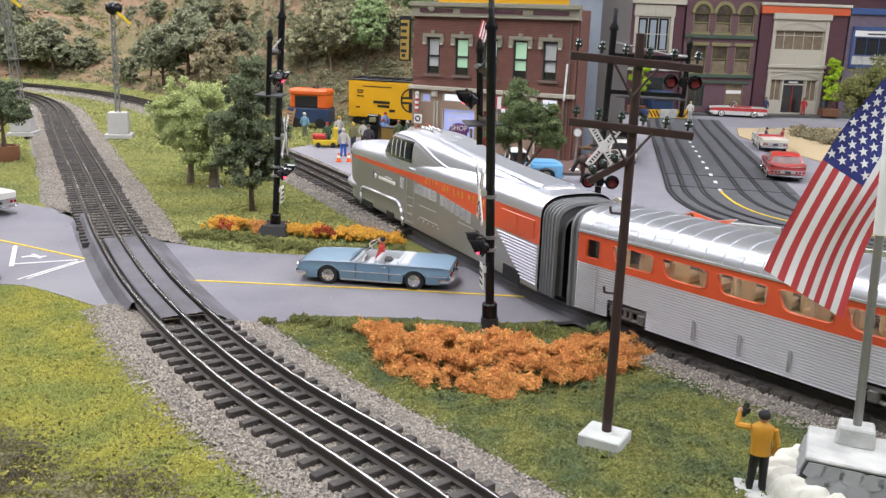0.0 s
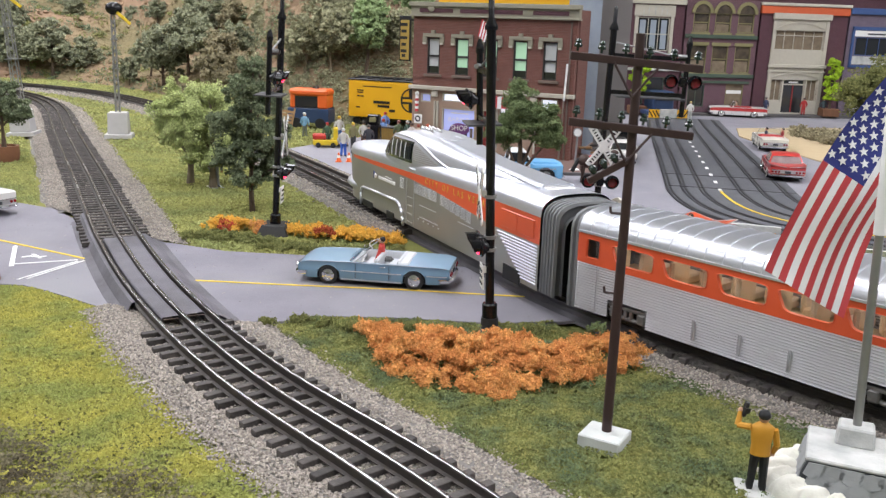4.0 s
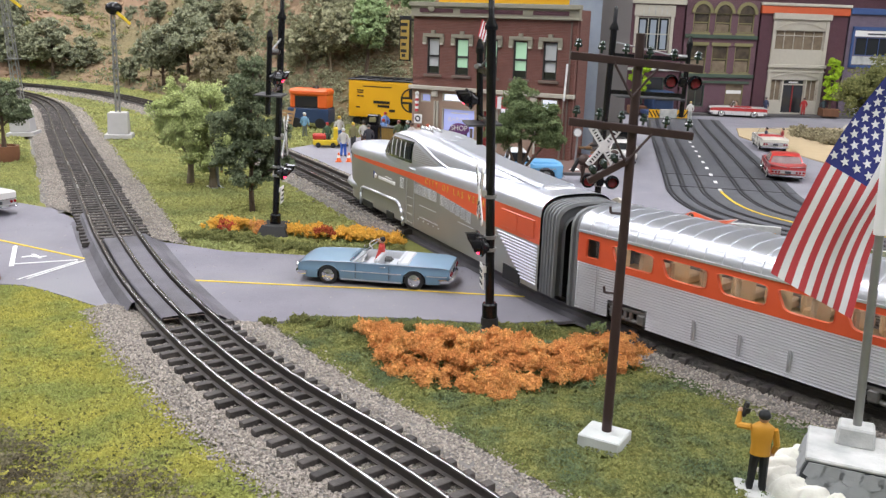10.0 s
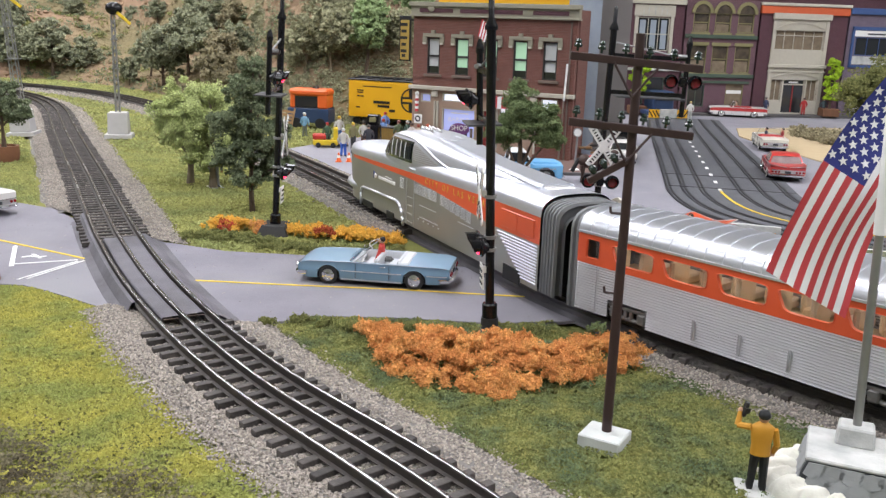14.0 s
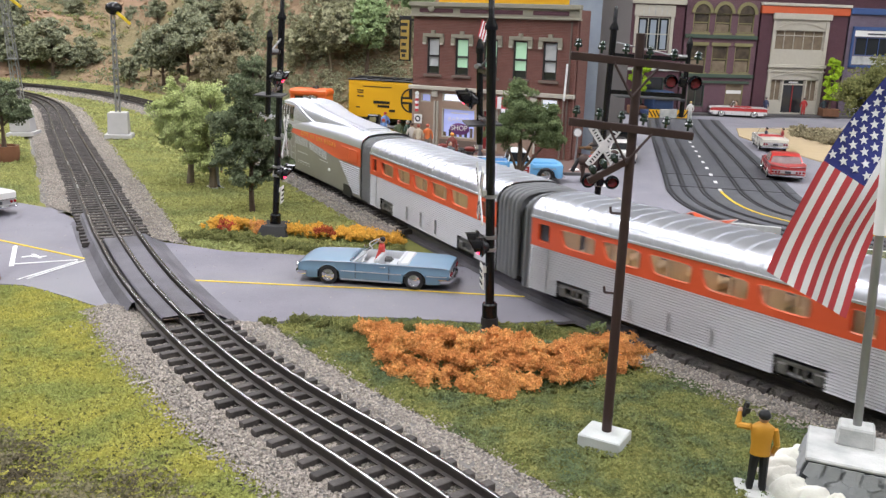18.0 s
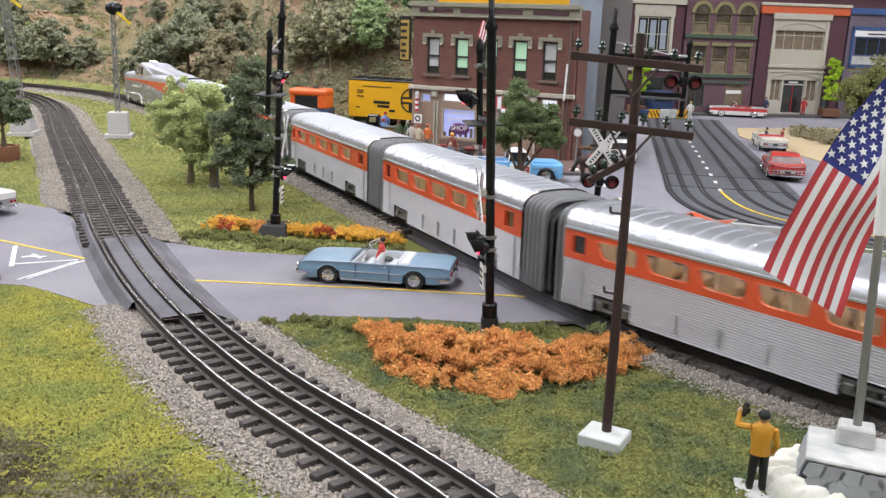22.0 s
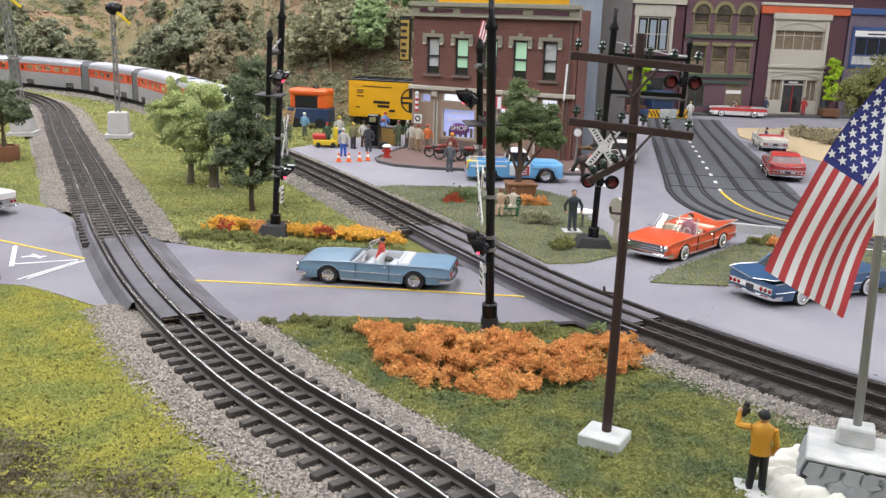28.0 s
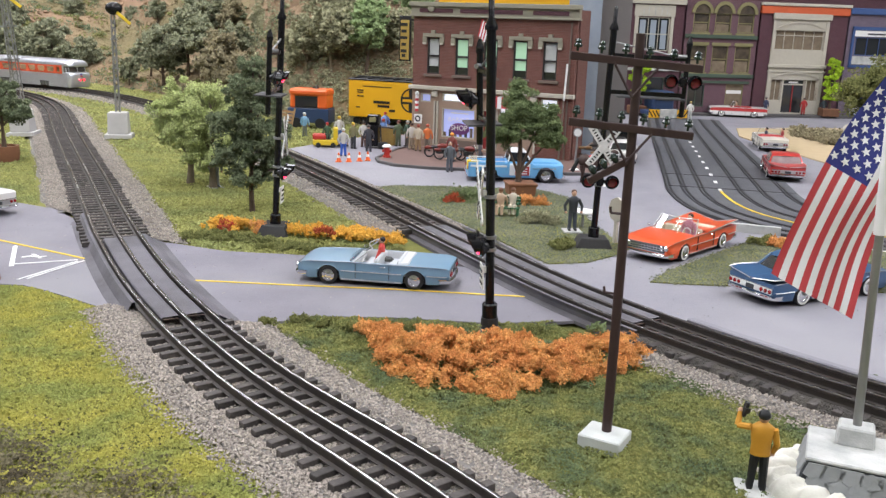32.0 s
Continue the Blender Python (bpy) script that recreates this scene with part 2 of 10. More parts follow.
# ---- room ----
def room():
    for name, x, y, sx, sy in (("wall_north", 0, 5.05, 9.4, 0.1), ("wall_south", 0, -3.05, 9.4, 0.1), ("wall_west", -4.65, 1, 0.1, 8.0), ("wall_east", 4.65, 1, 0.1, 8.0)):
        solid(name, box(bmesh.new(), x, y, -0.9, sx, sy, 0.9 + CEILING), M["room_wall"], "plain painted grey room wall round the layout", "wall", kind="structure")
    solid("ceiling", box(bmesh.new(), 0, 1, CEILING, 9.4, 8.2, 0.05), M["room_ceiling"], "plain white ceiling above the layout", "ceiling", kind="structure")
    first = None
    # unseen fixtures; the back row is shifted west to brighten the hillside
    spots = [(x, y) for x in (-2.2, -0.55, 1.1, 2.75) for y in (-0.5, 0.95)] + [(-2.2, 2.4), (-0.55, 2.4), (-1.4, 2.4), (2.75, 2.4)]
    for x, y in spots:
        m = pose(x, y, CEILING - 0.03)
        if first is None:
            first = thing("ceiling_light", "white fluorescent ceiling light with a frosted diffuser", "lamp", m, "ceiling lights")
            bm = box(bmesh.new(), 0, 0, 0, 0.34, 1.24, 0.03)
            part("housing", bm, M["room_ceiling"], first)
            part("diffuser", box(bmesh.new(), 0, 0, -0.006, 0.30, 1.2, 0.005), M["lamp_face"], first)
        else:
            copy_thing(first, m)
        lamp = bpy.data.lights.new("tube_light", "AREA")
        lamp.shape, lamp.size, lamp.size_y, lamp.energy, lamp.color = "RECTANGLE", 0.30, 1.2, LAMP_WATTS, (0.935, 0.95, 1.085)
        ob = new("tube_light", lamp)
        ob.matrix_basis = pose(x, y, CEILING - 0.045)


room()

# ---- ground ----
HILL_FOOT = [(-3.2, 2.35), (-1.75, 2.50), (-1.30, 2.62), (-1.16, 2.62), (-0.98, 2.50), (-0.775, 2.30), (-0.44, 1.90), (-0.30, 1.72), (-0.20, 1.70), (-0.05, 1.72), (0.12, 1.80), (0.3, 2.3), (0.34, 3.0)]


def ground():
    xs = np.concatenate((np.linspace(-4.6, -0.8, 40), np.linspace(-0.78, 0.8, 150), np.linspace(0.85, 4.6, 38)))
    ys = np.concatenate((np.linspace(-3, 0.2, 20), np.linspace(0.22, 1.6, 140), np.linspace(1.65, 5, 50)))
    X, Y = np.meshgrid(xs, ys)
    Z = np.array([0.0022 * noise.noise((x * 22, y * 22, 3)) for x, y in zip(X.ravel(), Y.ravel())]) - 0.0022
    v = np.stack((X.ravel(), Y.ravel(), Z), 1)
    w, h = len(xs), len(ys)
    i = (np.arange(h - 1)[:, None] * w + np.arange(w - 1)[None, :]).ravel()
    f = np.stack((i, i + 1, i + 1 + w, i + w), 1)
    tagged(new("ground", raw("ground", v, f, M["turf"])), "layout board covered in mottled green scenic turf", "ground", kind="structure")


ground()


def strip(line, s0, s1, profile, step=0.02):
    """Sweeps a profile of (offset, height) along a track line."""
    n = max(2, int((s1 - s0) / step))
    return loft(bmesh.new(), [[line.off(s0 + (s1 - s0) * i / n, d, z) for d, z in profile] for i in range(n + 1)])


def scatter(name, pts, size, material, label, category, z=0.0, squash=0.7, seed=1, parent=None, spiky=0.35, tetra=False):
    """Thousands of small uneven crumbs (octahedra), joined."""
    rng = np.random.default_rng(seed)
    n = len(pts)
    base = np.array([(1, 0, 0), (0, 1, 0), (-1, 0, 0), (0, -1, 0), (0, 0, 1), (0, 0, -1)], float)
    tri = np.array([(0, 1, 4), (1, 2, 4), (2, 3, 4), (3, 0, 4), (1, 0, 5), (2, 1, 5), (3, 2, 5), (0, 3, 5)])
    if tetra:
        base = np.array([(1, 0, -0.35), (-0.5, 0.87, -0.35), (-0.5, -0.87, -0.35), (0, 0, 1.0)])
        tri = np.array([(0, 1, 3), (1, 2, 3), (2, 0, 3), (1, 0, 2)])
    sz = size * rng.uniform(0.55, 1.45, (n, 1, 1))
    v = base[None] * sz * rng.uniform(1 - spiky, 1 + spiky, (n, len(base), 1))
    v[:, :, 2] *= squash
    a = rng.uniform(0, 6.283, n)
    c, s_ = np.cos(a)[:, None], np.sin(a)[:, None]
    t = rng.uniform(-0.7, 0.7, n)
    ct, st = np.cos(t)[:, None], np.sin(t)[:, None]
    x, y, zz = v[:, :, 0], v[:, :, 1] * ct - v[:, :, 2] * st, v[:, :, 1] * st + v[:, :, 2] * ct
    x, y = x * c - y * s_, x * s_ + y * c
    if pts.shape[1] == 2:
        pts = np.concatenate((pts, np.full((n, 1), z)), 1)
    v = np.stack((x, y, zz), 2) + pts[:, None, :]
    f = tri[None] + len(base) * np.arange(n)[:, None, None]
    ob = new(name, raw(name, v.reshape(-1, 3), f.reshape(-1, 3), material))
    if parent is not None:
        ob.parent = parent
        return ob
    return tagged(ob, label, category, kind="stuff")


# ---- roads ----
ROAD_LEFT = [(-0.62, 0.955), (-0.80, 0.75), (-0.62, 0.56), (-0.42, 0.615), (-0.320, 0.608), (-0.300, 0.607), (-0.279, 0.596), (-0.256, 0.582), (-0.234, 0.567), (-0.222, 0.563), (-0.196, 0.553), (-0.262, 0.69), (-0.330, 0.800), (-0.351, 0.822), (-0.390, 0.864), (-0.432, 0.886), (-0.50, 0.915)]
ROAD_MID = [(-0.260, 0.745), (-0.20, 0.64), (-0.145, 0.539), (-0.133, 0.535), (-0.103, 0.547), (-0.083, 0.560), (-0.030, 0.562), (0.034, 0.557), (0.084, 0.566), (0.110, 0.574), (0.03, 0.70), (0.017, 0.696), (-0.039, 0.706), (-0.077, 0.711), (-0.125, 0.717), (-0.183, 0.721), (-0.237, 0.743)]
LOT = [(0.15, 0.585), (0.30, 0.44), (0.62, 0.30), (1.6, 0.35), (2.4, 1.2), (2.4, 2.6), (0.30, 2.6), (0.24, 1.95), (-0.02, 1.62), (-0.16, 1.50), (-0.24, 1.345), (-0.17, 1.22), (-0.085, 1.052), (-0.01, 0.905), (0.042, 0.805), (0.085, 0.706)]


def roads():
    for name, poly, label in (("road_west", ROAD_LEFT, "grey painted model road west of the crossing"), ("road_middle", ROAD_MID, "grey painted model road between the two tracks"), ("road_town", LOT, "wide grey model street and parking lot of the town")):
        bm = slab(bmesh.new(), poly, -0.001, 0.0012)
        bmesh.ops.triangulate(bm, faces=[f for f in bm.faces if len(f.verts) > 4])
        solid(name, bm, M["asphalt_lit" if poly is LOT else "asphalt"], label, "road", kind="structure")


roads()


def line_strip(name, pts, width, mat, label, z=0.0014):
    """A painted line along points."""
    rows = []
    P = [Vector(p) for p in pts]
    for i, p in enumerate(P):
        w = (P[min(i + 1, len(P) - 1)] - P[max(i - 1, 0)]).normalized()
        nrm = Vector((-w.y, w.x)) * width / 2
        rows.append([(p.x + nrm.x, p.y + nrm.y, z), (p.x + nrm.x, p.y + nrm.y, z + 0.0003), (p.x - nrm.x, p.y - nrm.y, z + 0.0003), (p.x - nrm.x, p.y - nrm.y, z)])
    return solid(name, loft(bmesh.new(), rows), mat, label, "road marking", kind="structure")


line_strip("road_line", [(-0.187, 0.632), (-0.110, 0.628), (-0.034, 0.6255), (0.033, 0.6200), (0.081, 0.6165)], 0.0022, M["yellow_line"], "painted yellow centre line on the grey road")
line_strip("road_line", [(-0.44, 0.765), (-0.368, 0.726), (-0.286, 0.682)], 0.0024, M["yellow_line"], "painted yellow line along a turning bay")
line_strip("road_line", [(-0.284, 0.6765), (-0.2950, 0.6480), (-0.3046, 0.6218)], 0.0015, M["white_line"], "painted white line of a turning bay")
line_strip("road_line", [(-0.2885, 0.6735), (-0.2995, 0.6460), (-0.3102, 0.6190)], 0.0015, M["white_line"], "painted white line of a turning bay")
line_strip("road_line", [(-0.357, 0.714), (-0.331, 0.653)], 0.0034, M["white_line"], "painted broad white bar of a turning bay")
line_strip("road_line", [(-0.3329, 0.6594), (-0.290, 0.6775)], 0.0020, M["white_line"], "painted white line of a turning bay")
line_strip("road_arrow", [(-0.3357, 0.6797), (-0.3307, 0.684), (-0.3232, 0.682), (-0.3183, 0.6856)], 0.0030, M["white_line"], "painted white curved turn arrow")
line_strip("road_arrow", [(-0.3315, 0.6899), (-0.3255, 0.6850), (-0.3196, 0.6781)], 0.0024, M["white_line"], "painted white head of the turn arrow")
line_strip("road_line", [(0.30, 0.545), (0.345, 0.530), (0.40, 0.512)], 0.0030, M["white_line"], "painted white line on the town road")


# ---- tracks ----
def rail(line, s0, s1, d, parent):
    z0, z1 = 0.0062, RAIL_Z
    pr = [(-0.0021, z0), (-0.0021, z0 + 0.0006), (-0.0005, z0 + 0.0012), (-0.0005, z1 - 0.0018), (-0.0012, z1 - 0.0014), (-0.0012, z1 - 0.0003), (-0.0008, z1), (0.0008, z1),
          (0.0012, z1 - 0.0003), (0.0012, z1 - 0.0014), (0.0005, z1 - 0.0018), (0.0005, z0 + 0.0012), (0.0021, z0 + 0.0006), (0.0021, z0)]
    n = int((s1 - s0) / 0.015)
    bm = loft(bmesh.new(), [[line.off(s0 + (s1 - s0) * i / n, d + q, z) for q, z in pr] for i in range(n + 1)], mats=lambda i, j: 1 if j == 6 else 0)
    part("rail", bm, [M["railside"], M["railtop"]], parent, "black rail with a polished steel top", smooth=True)


def track(name, line, s0, s1, t0, t1, label, width_l, width_r, road_l, road_r, skip=()):
    root = thing(name, label, "railway track", kind="structure")
    part("ballast_bed", strip(line, s0, s1, [(0.0195, -0.003), (0.0190, 0.0036), (-0.0190, 0.0036), (-0.0195, -0.003)]), M["ballast_bed"], root)
    for a, b in ((s0, road_l[0]), (road_l[1], s1)):
        part("ballast_shoulder", strip(line, a, b, [(width_l + 0.014, -0.003), (width_l, 0.0012), (0.033, 0.0034), (0.0185, 0.0034)]), M["ballast_bed"], root)
    for a, b in ((s0, road_r[0]), (road_r[1], s1)):
        part("ballast_shoulder", strip(line, a, b, [(-0.0185, 0.0034), (-0.033, 0.0034), (-width_r, 0.0012), (-width_r - 0.014, -0.003)]), M["ballast_bed"], root)
    for d in (-0.0168, 0.0, 0.0168):
        rail(line, s0, s1, d, root)
    rng = random.Random(5)
    bm = box(bmesh.new(), 0, 0, 0, 0.0047, 0.0568, 0.0040, bevel=0.0003)
    me = mesh_from("tie", bm, M["tie"])
    k, s = 0, t0
    while s < t1 and k < 298:
        if not any(a < s < b for a, b in skip):
            p, w = line.at(s), line.way(s)
            ob = new("tie", me)
            ob.parent = root
            ob.matrix_basis = pose(p.x, p.y, 0.0030, rng.uniform(-0.8, 0.8), rng.uniform(-0.8, 0.8), math.degrees(math.atan2(w.y, w.x)) + rng.uniform(-1.8, 1.8)) @ Matrix.Translation((0, rng.uniform(-0.001, 0.001), 0))
            k += 1
        s += 0.0126 + rng.uniform(-0.0005, 0.0005)
    return root


A_CROSS = (0.262, 0.505)
B_CROSS = (0.145, 0.46)
track_near = track("track_near", LINE_A, -0.35, 3.2, -0.12, 2.5, "three-rail model track curving past the crossing, black ties in grey ballast", 0.040, 0.046, (0.325, 0.650), (0.264, 0.502), skip=[(0.27, 0.497)])
track_far = track("track_far", LINE_B, -2.0, 4.4, -0.10, 2.6, "three-rail model track on which the silver train runs", 0.038, 0.034, B_CROSS, B_CROSS, skip=[(0.16, 0.45)])


def crossing_pads():
    for line, (a, b), root, foot in ((LINE_A, A_CROSS, track_near, 0.031), (LINE_B, B_CROSS, track_far, 0.0235)):
        for d0, d1 in ((-0.0142, -0.0016), (0.0016, 0.0128)):
            part("crossing_pad", strip(line, a + 0.01, b - 0.01, [(d0, 0.004), (d0, 0.0098), (d0 + 0.001, 0.0104), (d1 - 0.001, 0.0104), (d1, 0.0098), (d1, 0.004)], 0.012), M["crossing_grey"], root, "worn grey filler between the rails")
            part("broken_edge", strip(line, a + 0.0085, a + 0.0100, [(d0 + 0.0008, 0.004), (d0 + 0.0008, 0.0090), (d1 - 0.0008, 0.0094), (d1 - 0.0008, 0.004)], 0.001), M["broken_edge"], root, "broken brown end of the filler")
        for q in (-1, 1):
            if line is LINE_A:
                foot, a, b = (0.031, 0.312, 0.605) if q > 0 else (0.037, 0.262, 0.505)
            pr = [(q * 0.0192, 0.003), (q * 0.0192, 0.0100), (q * 0.0215, 0.0098), (q * (foot - 0.006), 0.0034), (q * foot, 0.0014), (q * foot, -0.001)]
            if q < 0:
                pr = pr[::-1]
            part("crossing_ramp", strip(line, a, b, pr[::-1], 0.012), M["crossing_grey"], root, "worn grey ramp beside the rails")


crossing_pads()
part("ballast_fill", strip(LINE_B, -0.30, 0.150, [(0.0310, 0.000), (0.0280, 0.0036), (0.0245, 0.0062), (0.0195, 0.0068)]), M["dirt"], track_far, "black oily ballast banked against the rail")
part("road_edge", strip(LINE_B, -0.30, 0.146, [(-0.0300, 0.002), (-0.0302, 0.0080), (-0.0312, 0.0086), (-0.0370, 0.0082), (-0.0480, 0.0012)]), M["asphalt"], track_far, "grey road edge raised along the track")

# ---- loose stone and turf ----
def pick(n, x0, x1, y0, y1, seed):
    rng = np.random.default_rng(seed)
    return np.stack((rng.uniform(x0, x1, n), rng.uniform(y0, y1, n)), 1)


def beside(line, s0, s1, inner, outer_l, outer_r, n, seed):
    rng = np.random.default_rng(seed)
    s = rng.uniform(s0, s1, n)
    d = np.where(rng.random(n) < 0.6, rng.uniform(0, outer_l, n), -rng.uniform(0, outer_r, n))
    d += rng.normal(0, 0.004, n) * (abs(d) > 0.03)
    P = np.array([[*line.off(a, b)[:2]] for a, b in zip(s, d)])
    z = np.where(abs(d) < 0.033, 0.0040 if s0 < 0.3 else 0.0052, np.maximum(0.0042 - (abs(d) - 0.033) * 0.18, 0.0006))
    return np.concatenate((P, z[:, None]), 1)


def loose_stone():
    for k, (line, segs, wl, wr) in enumerate(((LINE_A, ((-0.12, 0.335, 40000), (0.49, 1.3, 30000), (1.3, 2.5, 14000)), 0.046, 0.054), (LINE_B, ((-0.1, 0.15, 17000), (0.46, 1.2, 16000), (1.2, 2.6, 9000)), 0.047, 0.044))):
        for i, (a, b, n) in enumerate(segs):
            P = beside(line, a, b, 0.0, wl, wr, n, 10 + 3 * k + i)
            on_road = inside(ROAD_LEFT, P) | inside(ROAD_MID, P) | inside(LOT, P)
            P = P[~(on_road & (line.near(P[:, :2]) > 0.018))]
            if line is LINE_B and i == 0:
                P = P[line.near(P[:, :2]) > 0.0275]
            scatter("ballast_stones", P, (0.00072 - 0.0001 * k) if i == 0 else 0.0011 if i == 1 else 0.0019, M["ballast"], "loose light grey ballast stones beside the track", "ballast", seed=k * 5 + i, tetra=i > 0)


loose_stone()


def road_grit():
    """Fine grit and crumbs of turf lying on the roads."""
    for k, (n, size, mat, label) in enumerate(((1500, 0.00036, M["ballast"], "pale grit lying on the roads"), (500, 0.00038, M["dirt"], "dark crumbs lying on the roads"))):
        P = np.concatenate((pick(n, -0.62, 0.42, 0.52, 0.95, 60 + k), pick(n, -0.2, 0.7, 0.7, 1.4, 70 + k)))
        P = P[inside(ROAD_LEFT, P) | inside(ROAD_MID, P) | inside(LOT, P)]
        P = P[(LINE_A.near(P) > 0.03) & (LINE_B.near(P) > 0.024)]
        scatter("road_grit", P, size, mat, label, "grit", z=0.0013, seed=90 + k)


road_grit()


def track_dirt():
    """Black oily crumbs over the banked ballast of the far track."""
    rng = np.random.default_rng(44)
    P = np.array([tuple(LINE_B.off(a, b, 0.0066 - max(0.0, b - 0.0245) * 0.80)) for a, b in zip(rng.uniform(-0.16, 0.148, 5500), rng.uniform(0.0200, 0.0295, 5500))])
    scatter("track_dirt", P, 0.0006, M["dirt"], "black oily crumbs beside the rail", "dirt", seed=45)


track_dirt()

PARK = [(-0.080, 1.040), (-0.010, 0.912), (0.044, 0.805), (0.088, 0.712), (0.122, 0.721), (0.151, 0.749), (0.163, 0.781), (0.151, 0.872), (0.140, 1.014), (0.118, 1.053), (0.043, 1.059), (-0.019, 1.055), (-0.06, 1.053)]
TRIANGLE = [(0.163, 0.667), (0.199, 0.664), (0.273, 0.662), (0.305, 0.655), (0.40, 0.665), (0.42, 0.80), (0.353, 0.845), (0.306, 0.827), (0.269, 0.795), (0.184, 0.699)]


def turf_cover():
    def clear(P, gap_a=0.058, gap_b=0.050):
        ok = (LINE_A.near(P) > gap_a) & (LINE_B.near(P) > gap_b)
        for poly in (ROAD_LEFT, ROAD_MID, LOT):
            ok &= ~inside(poly, P)
        return P[ok]

    def side_of_a(P):
        """Whether points lie to the left of the near track's way."""
        best, out = np.full(len(P), 9.0), np.zeros(len(P), bool)
        line = LINE_A.xy[::4]
        for a, b in zip(line, line[1:]):
            d = np.hypot(P[:, 0] - a[0], P[:, 1] - a[1])
            left = (b[0] - a[0]) * (P[:, 1] - a[1]) - (b[1] - a[1]) * (P[:, 0] - a[0]) > 0
            out = np.where(d < best, left, out)
            best = np.minimum(best, d)
        return out

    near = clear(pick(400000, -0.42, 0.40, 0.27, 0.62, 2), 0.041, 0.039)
    near = near[abs(near[:, 0]) < 0.56 * near[:, 1] + 0.04]       # keeps only the wedge of turf inside the camera's view
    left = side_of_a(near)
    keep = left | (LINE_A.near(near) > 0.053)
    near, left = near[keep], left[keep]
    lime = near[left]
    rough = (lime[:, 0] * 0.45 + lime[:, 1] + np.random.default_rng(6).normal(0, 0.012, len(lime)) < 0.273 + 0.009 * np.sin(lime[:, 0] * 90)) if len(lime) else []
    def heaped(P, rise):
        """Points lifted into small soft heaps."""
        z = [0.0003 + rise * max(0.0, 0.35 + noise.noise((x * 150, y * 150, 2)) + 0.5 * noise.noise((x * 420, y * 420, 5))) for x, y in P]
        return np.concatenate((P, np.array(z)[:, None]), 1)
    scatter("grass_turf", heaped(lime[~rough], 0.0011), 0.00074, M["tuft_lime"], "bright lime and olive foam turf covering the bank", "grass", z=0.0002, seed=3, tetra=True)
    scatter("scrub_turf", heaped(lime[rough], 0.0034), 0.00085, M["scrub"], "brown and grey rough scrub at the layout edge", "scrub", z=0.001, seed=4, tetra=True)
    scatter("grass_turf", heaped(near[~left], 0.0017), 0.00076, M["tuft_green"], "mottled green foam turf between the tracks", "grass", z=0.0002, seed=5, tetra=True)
    mid = clear(pick(170000, -0.75, 0.12, 0.62, 1.25, 6))
    scatter("grass_turf", heaped(mid, 0.0016), 0.00135, M["tuft_mid"], "mottled green foam turf behind the crossing", "grass", z=0.0002, seed=7, tetra=True)
    far = clear(pick(60000, -1.35, -0.15, 1.2, 2.75, 8))
    scatter("grass_turf", far, 0.0026, M["tuft_mid"], "pale olive foam turf along the far tracks", "grass", z=0.0002, seed=9, tetra=True)
    for poly, n, seed in ((PARK, 26000, 11), (TRIANGLE, 18000, 12)):
        xs, ys = [p[0] for p in poly], [p[1] for p in poly]
        P = pick(n * 2, min(xs), max(xs), min(ys), max(ys), seed)
        P = P[inside(poly, P)][:n] + np.random.default_rng(seed).normal(0, 0.0028, (len(P[inside(poly, P)][:n]), 2))
        bm = slab(bmesh.new(), poly, 0.0, 0.0022)
        bmesh.ops.triangulate(bm, faces=[f for f in bm.faces if len(f.verts) > 4])
        solid("lawn", bm, M["turf"], "raised lawn patch of green turf beside the road", "lawn", kind="structure")
        scatter("grass_turf", P, 0.0010, M["tuft_park"], "short grey-green turf of a town lawn", "grass", z=0.0023, seed=seed, squash=0.6, tetra=True)


turf_cover()


# ---- hillside ----
def hill_place(u, v):
    """A point of the hillside: u along its foot (0 to 1), v metres up the slope's run."""
    n = len(HILL_FOOT) - 1
    k = min(int(u * n), n - 1)
    a, b = Vector(HILL_FOOT[k]), Vector(HILL_FOOT[k + 1])
    p = a.lerp(b, u * n - k)
    q = p + Vector((-0.10, 1.0)).normalized() * v
    rise = 0.62 * v + 0.10 * math.sin(v * 5.0 + u * 9) * min(1, v * 3)
    rise += 0.07 * noise.noise((q.x * 3.1, q.y * 3.1, 0.3)) * min(1, v * 4) + 0.025 * noise.noise((q.x * 11, q.y * 11, 1.3)) * min(1, v * 6)
    return Vector((q.x, q.y, rise - 0.004))


def hillside():
    nu, nv = 170, 60
    v = [hill_place(i / nu, 1.9 * (j / nv) ** 1.3) for j in range(nv + 1) for i in range(nu + 1)]
    f = [(j * (nu + 1) + i, j * (nu + 1) + i + 1, (j + 1) * (nu + 1) + i + 1, (j + 1) * (nu + 1) + i) for j in range(nv) for i in range(nu)]
    me = raw("hillside", [tuple(p) for p in v], f, M["hill"])
    me.polygons.foreach_set("use_smooth", [True] * len(me.polygons))
    tagged(new("hillside", me), "steep scenic hillside of tan rock and dry olive grass", "hill", kind="structure")


hillside()
# ---- the silver train ----
M["silver"] = material("silver", (0.65, 0.67, 0.725), 0.38, metal=0.80, color2=(0.57, 0.59, 0.65), scale=40, amount=0.5, fine=0.1)
M["roof_silver"] = material("roof_silver", (0.56, 0.575, 0.62), 0.36, metal=0.85, color2=(0.48, 0.495, 0.54), scale=40, amount=0.5, fine=0.1)
M["silver_side"] = material("silver_side", (0.500, 0.500, 0.515), 0.44, metal=0.55, color2=(0.44, 0.44, 0.455), scale=60, amount=0.5)
M["vent_bright"] = material("vent_bright", (0.56, 0.565, 0.57), 0.45, metal=0.25, color2=(0.47, 0.475, 0.48), scale=80, amount=0.5)
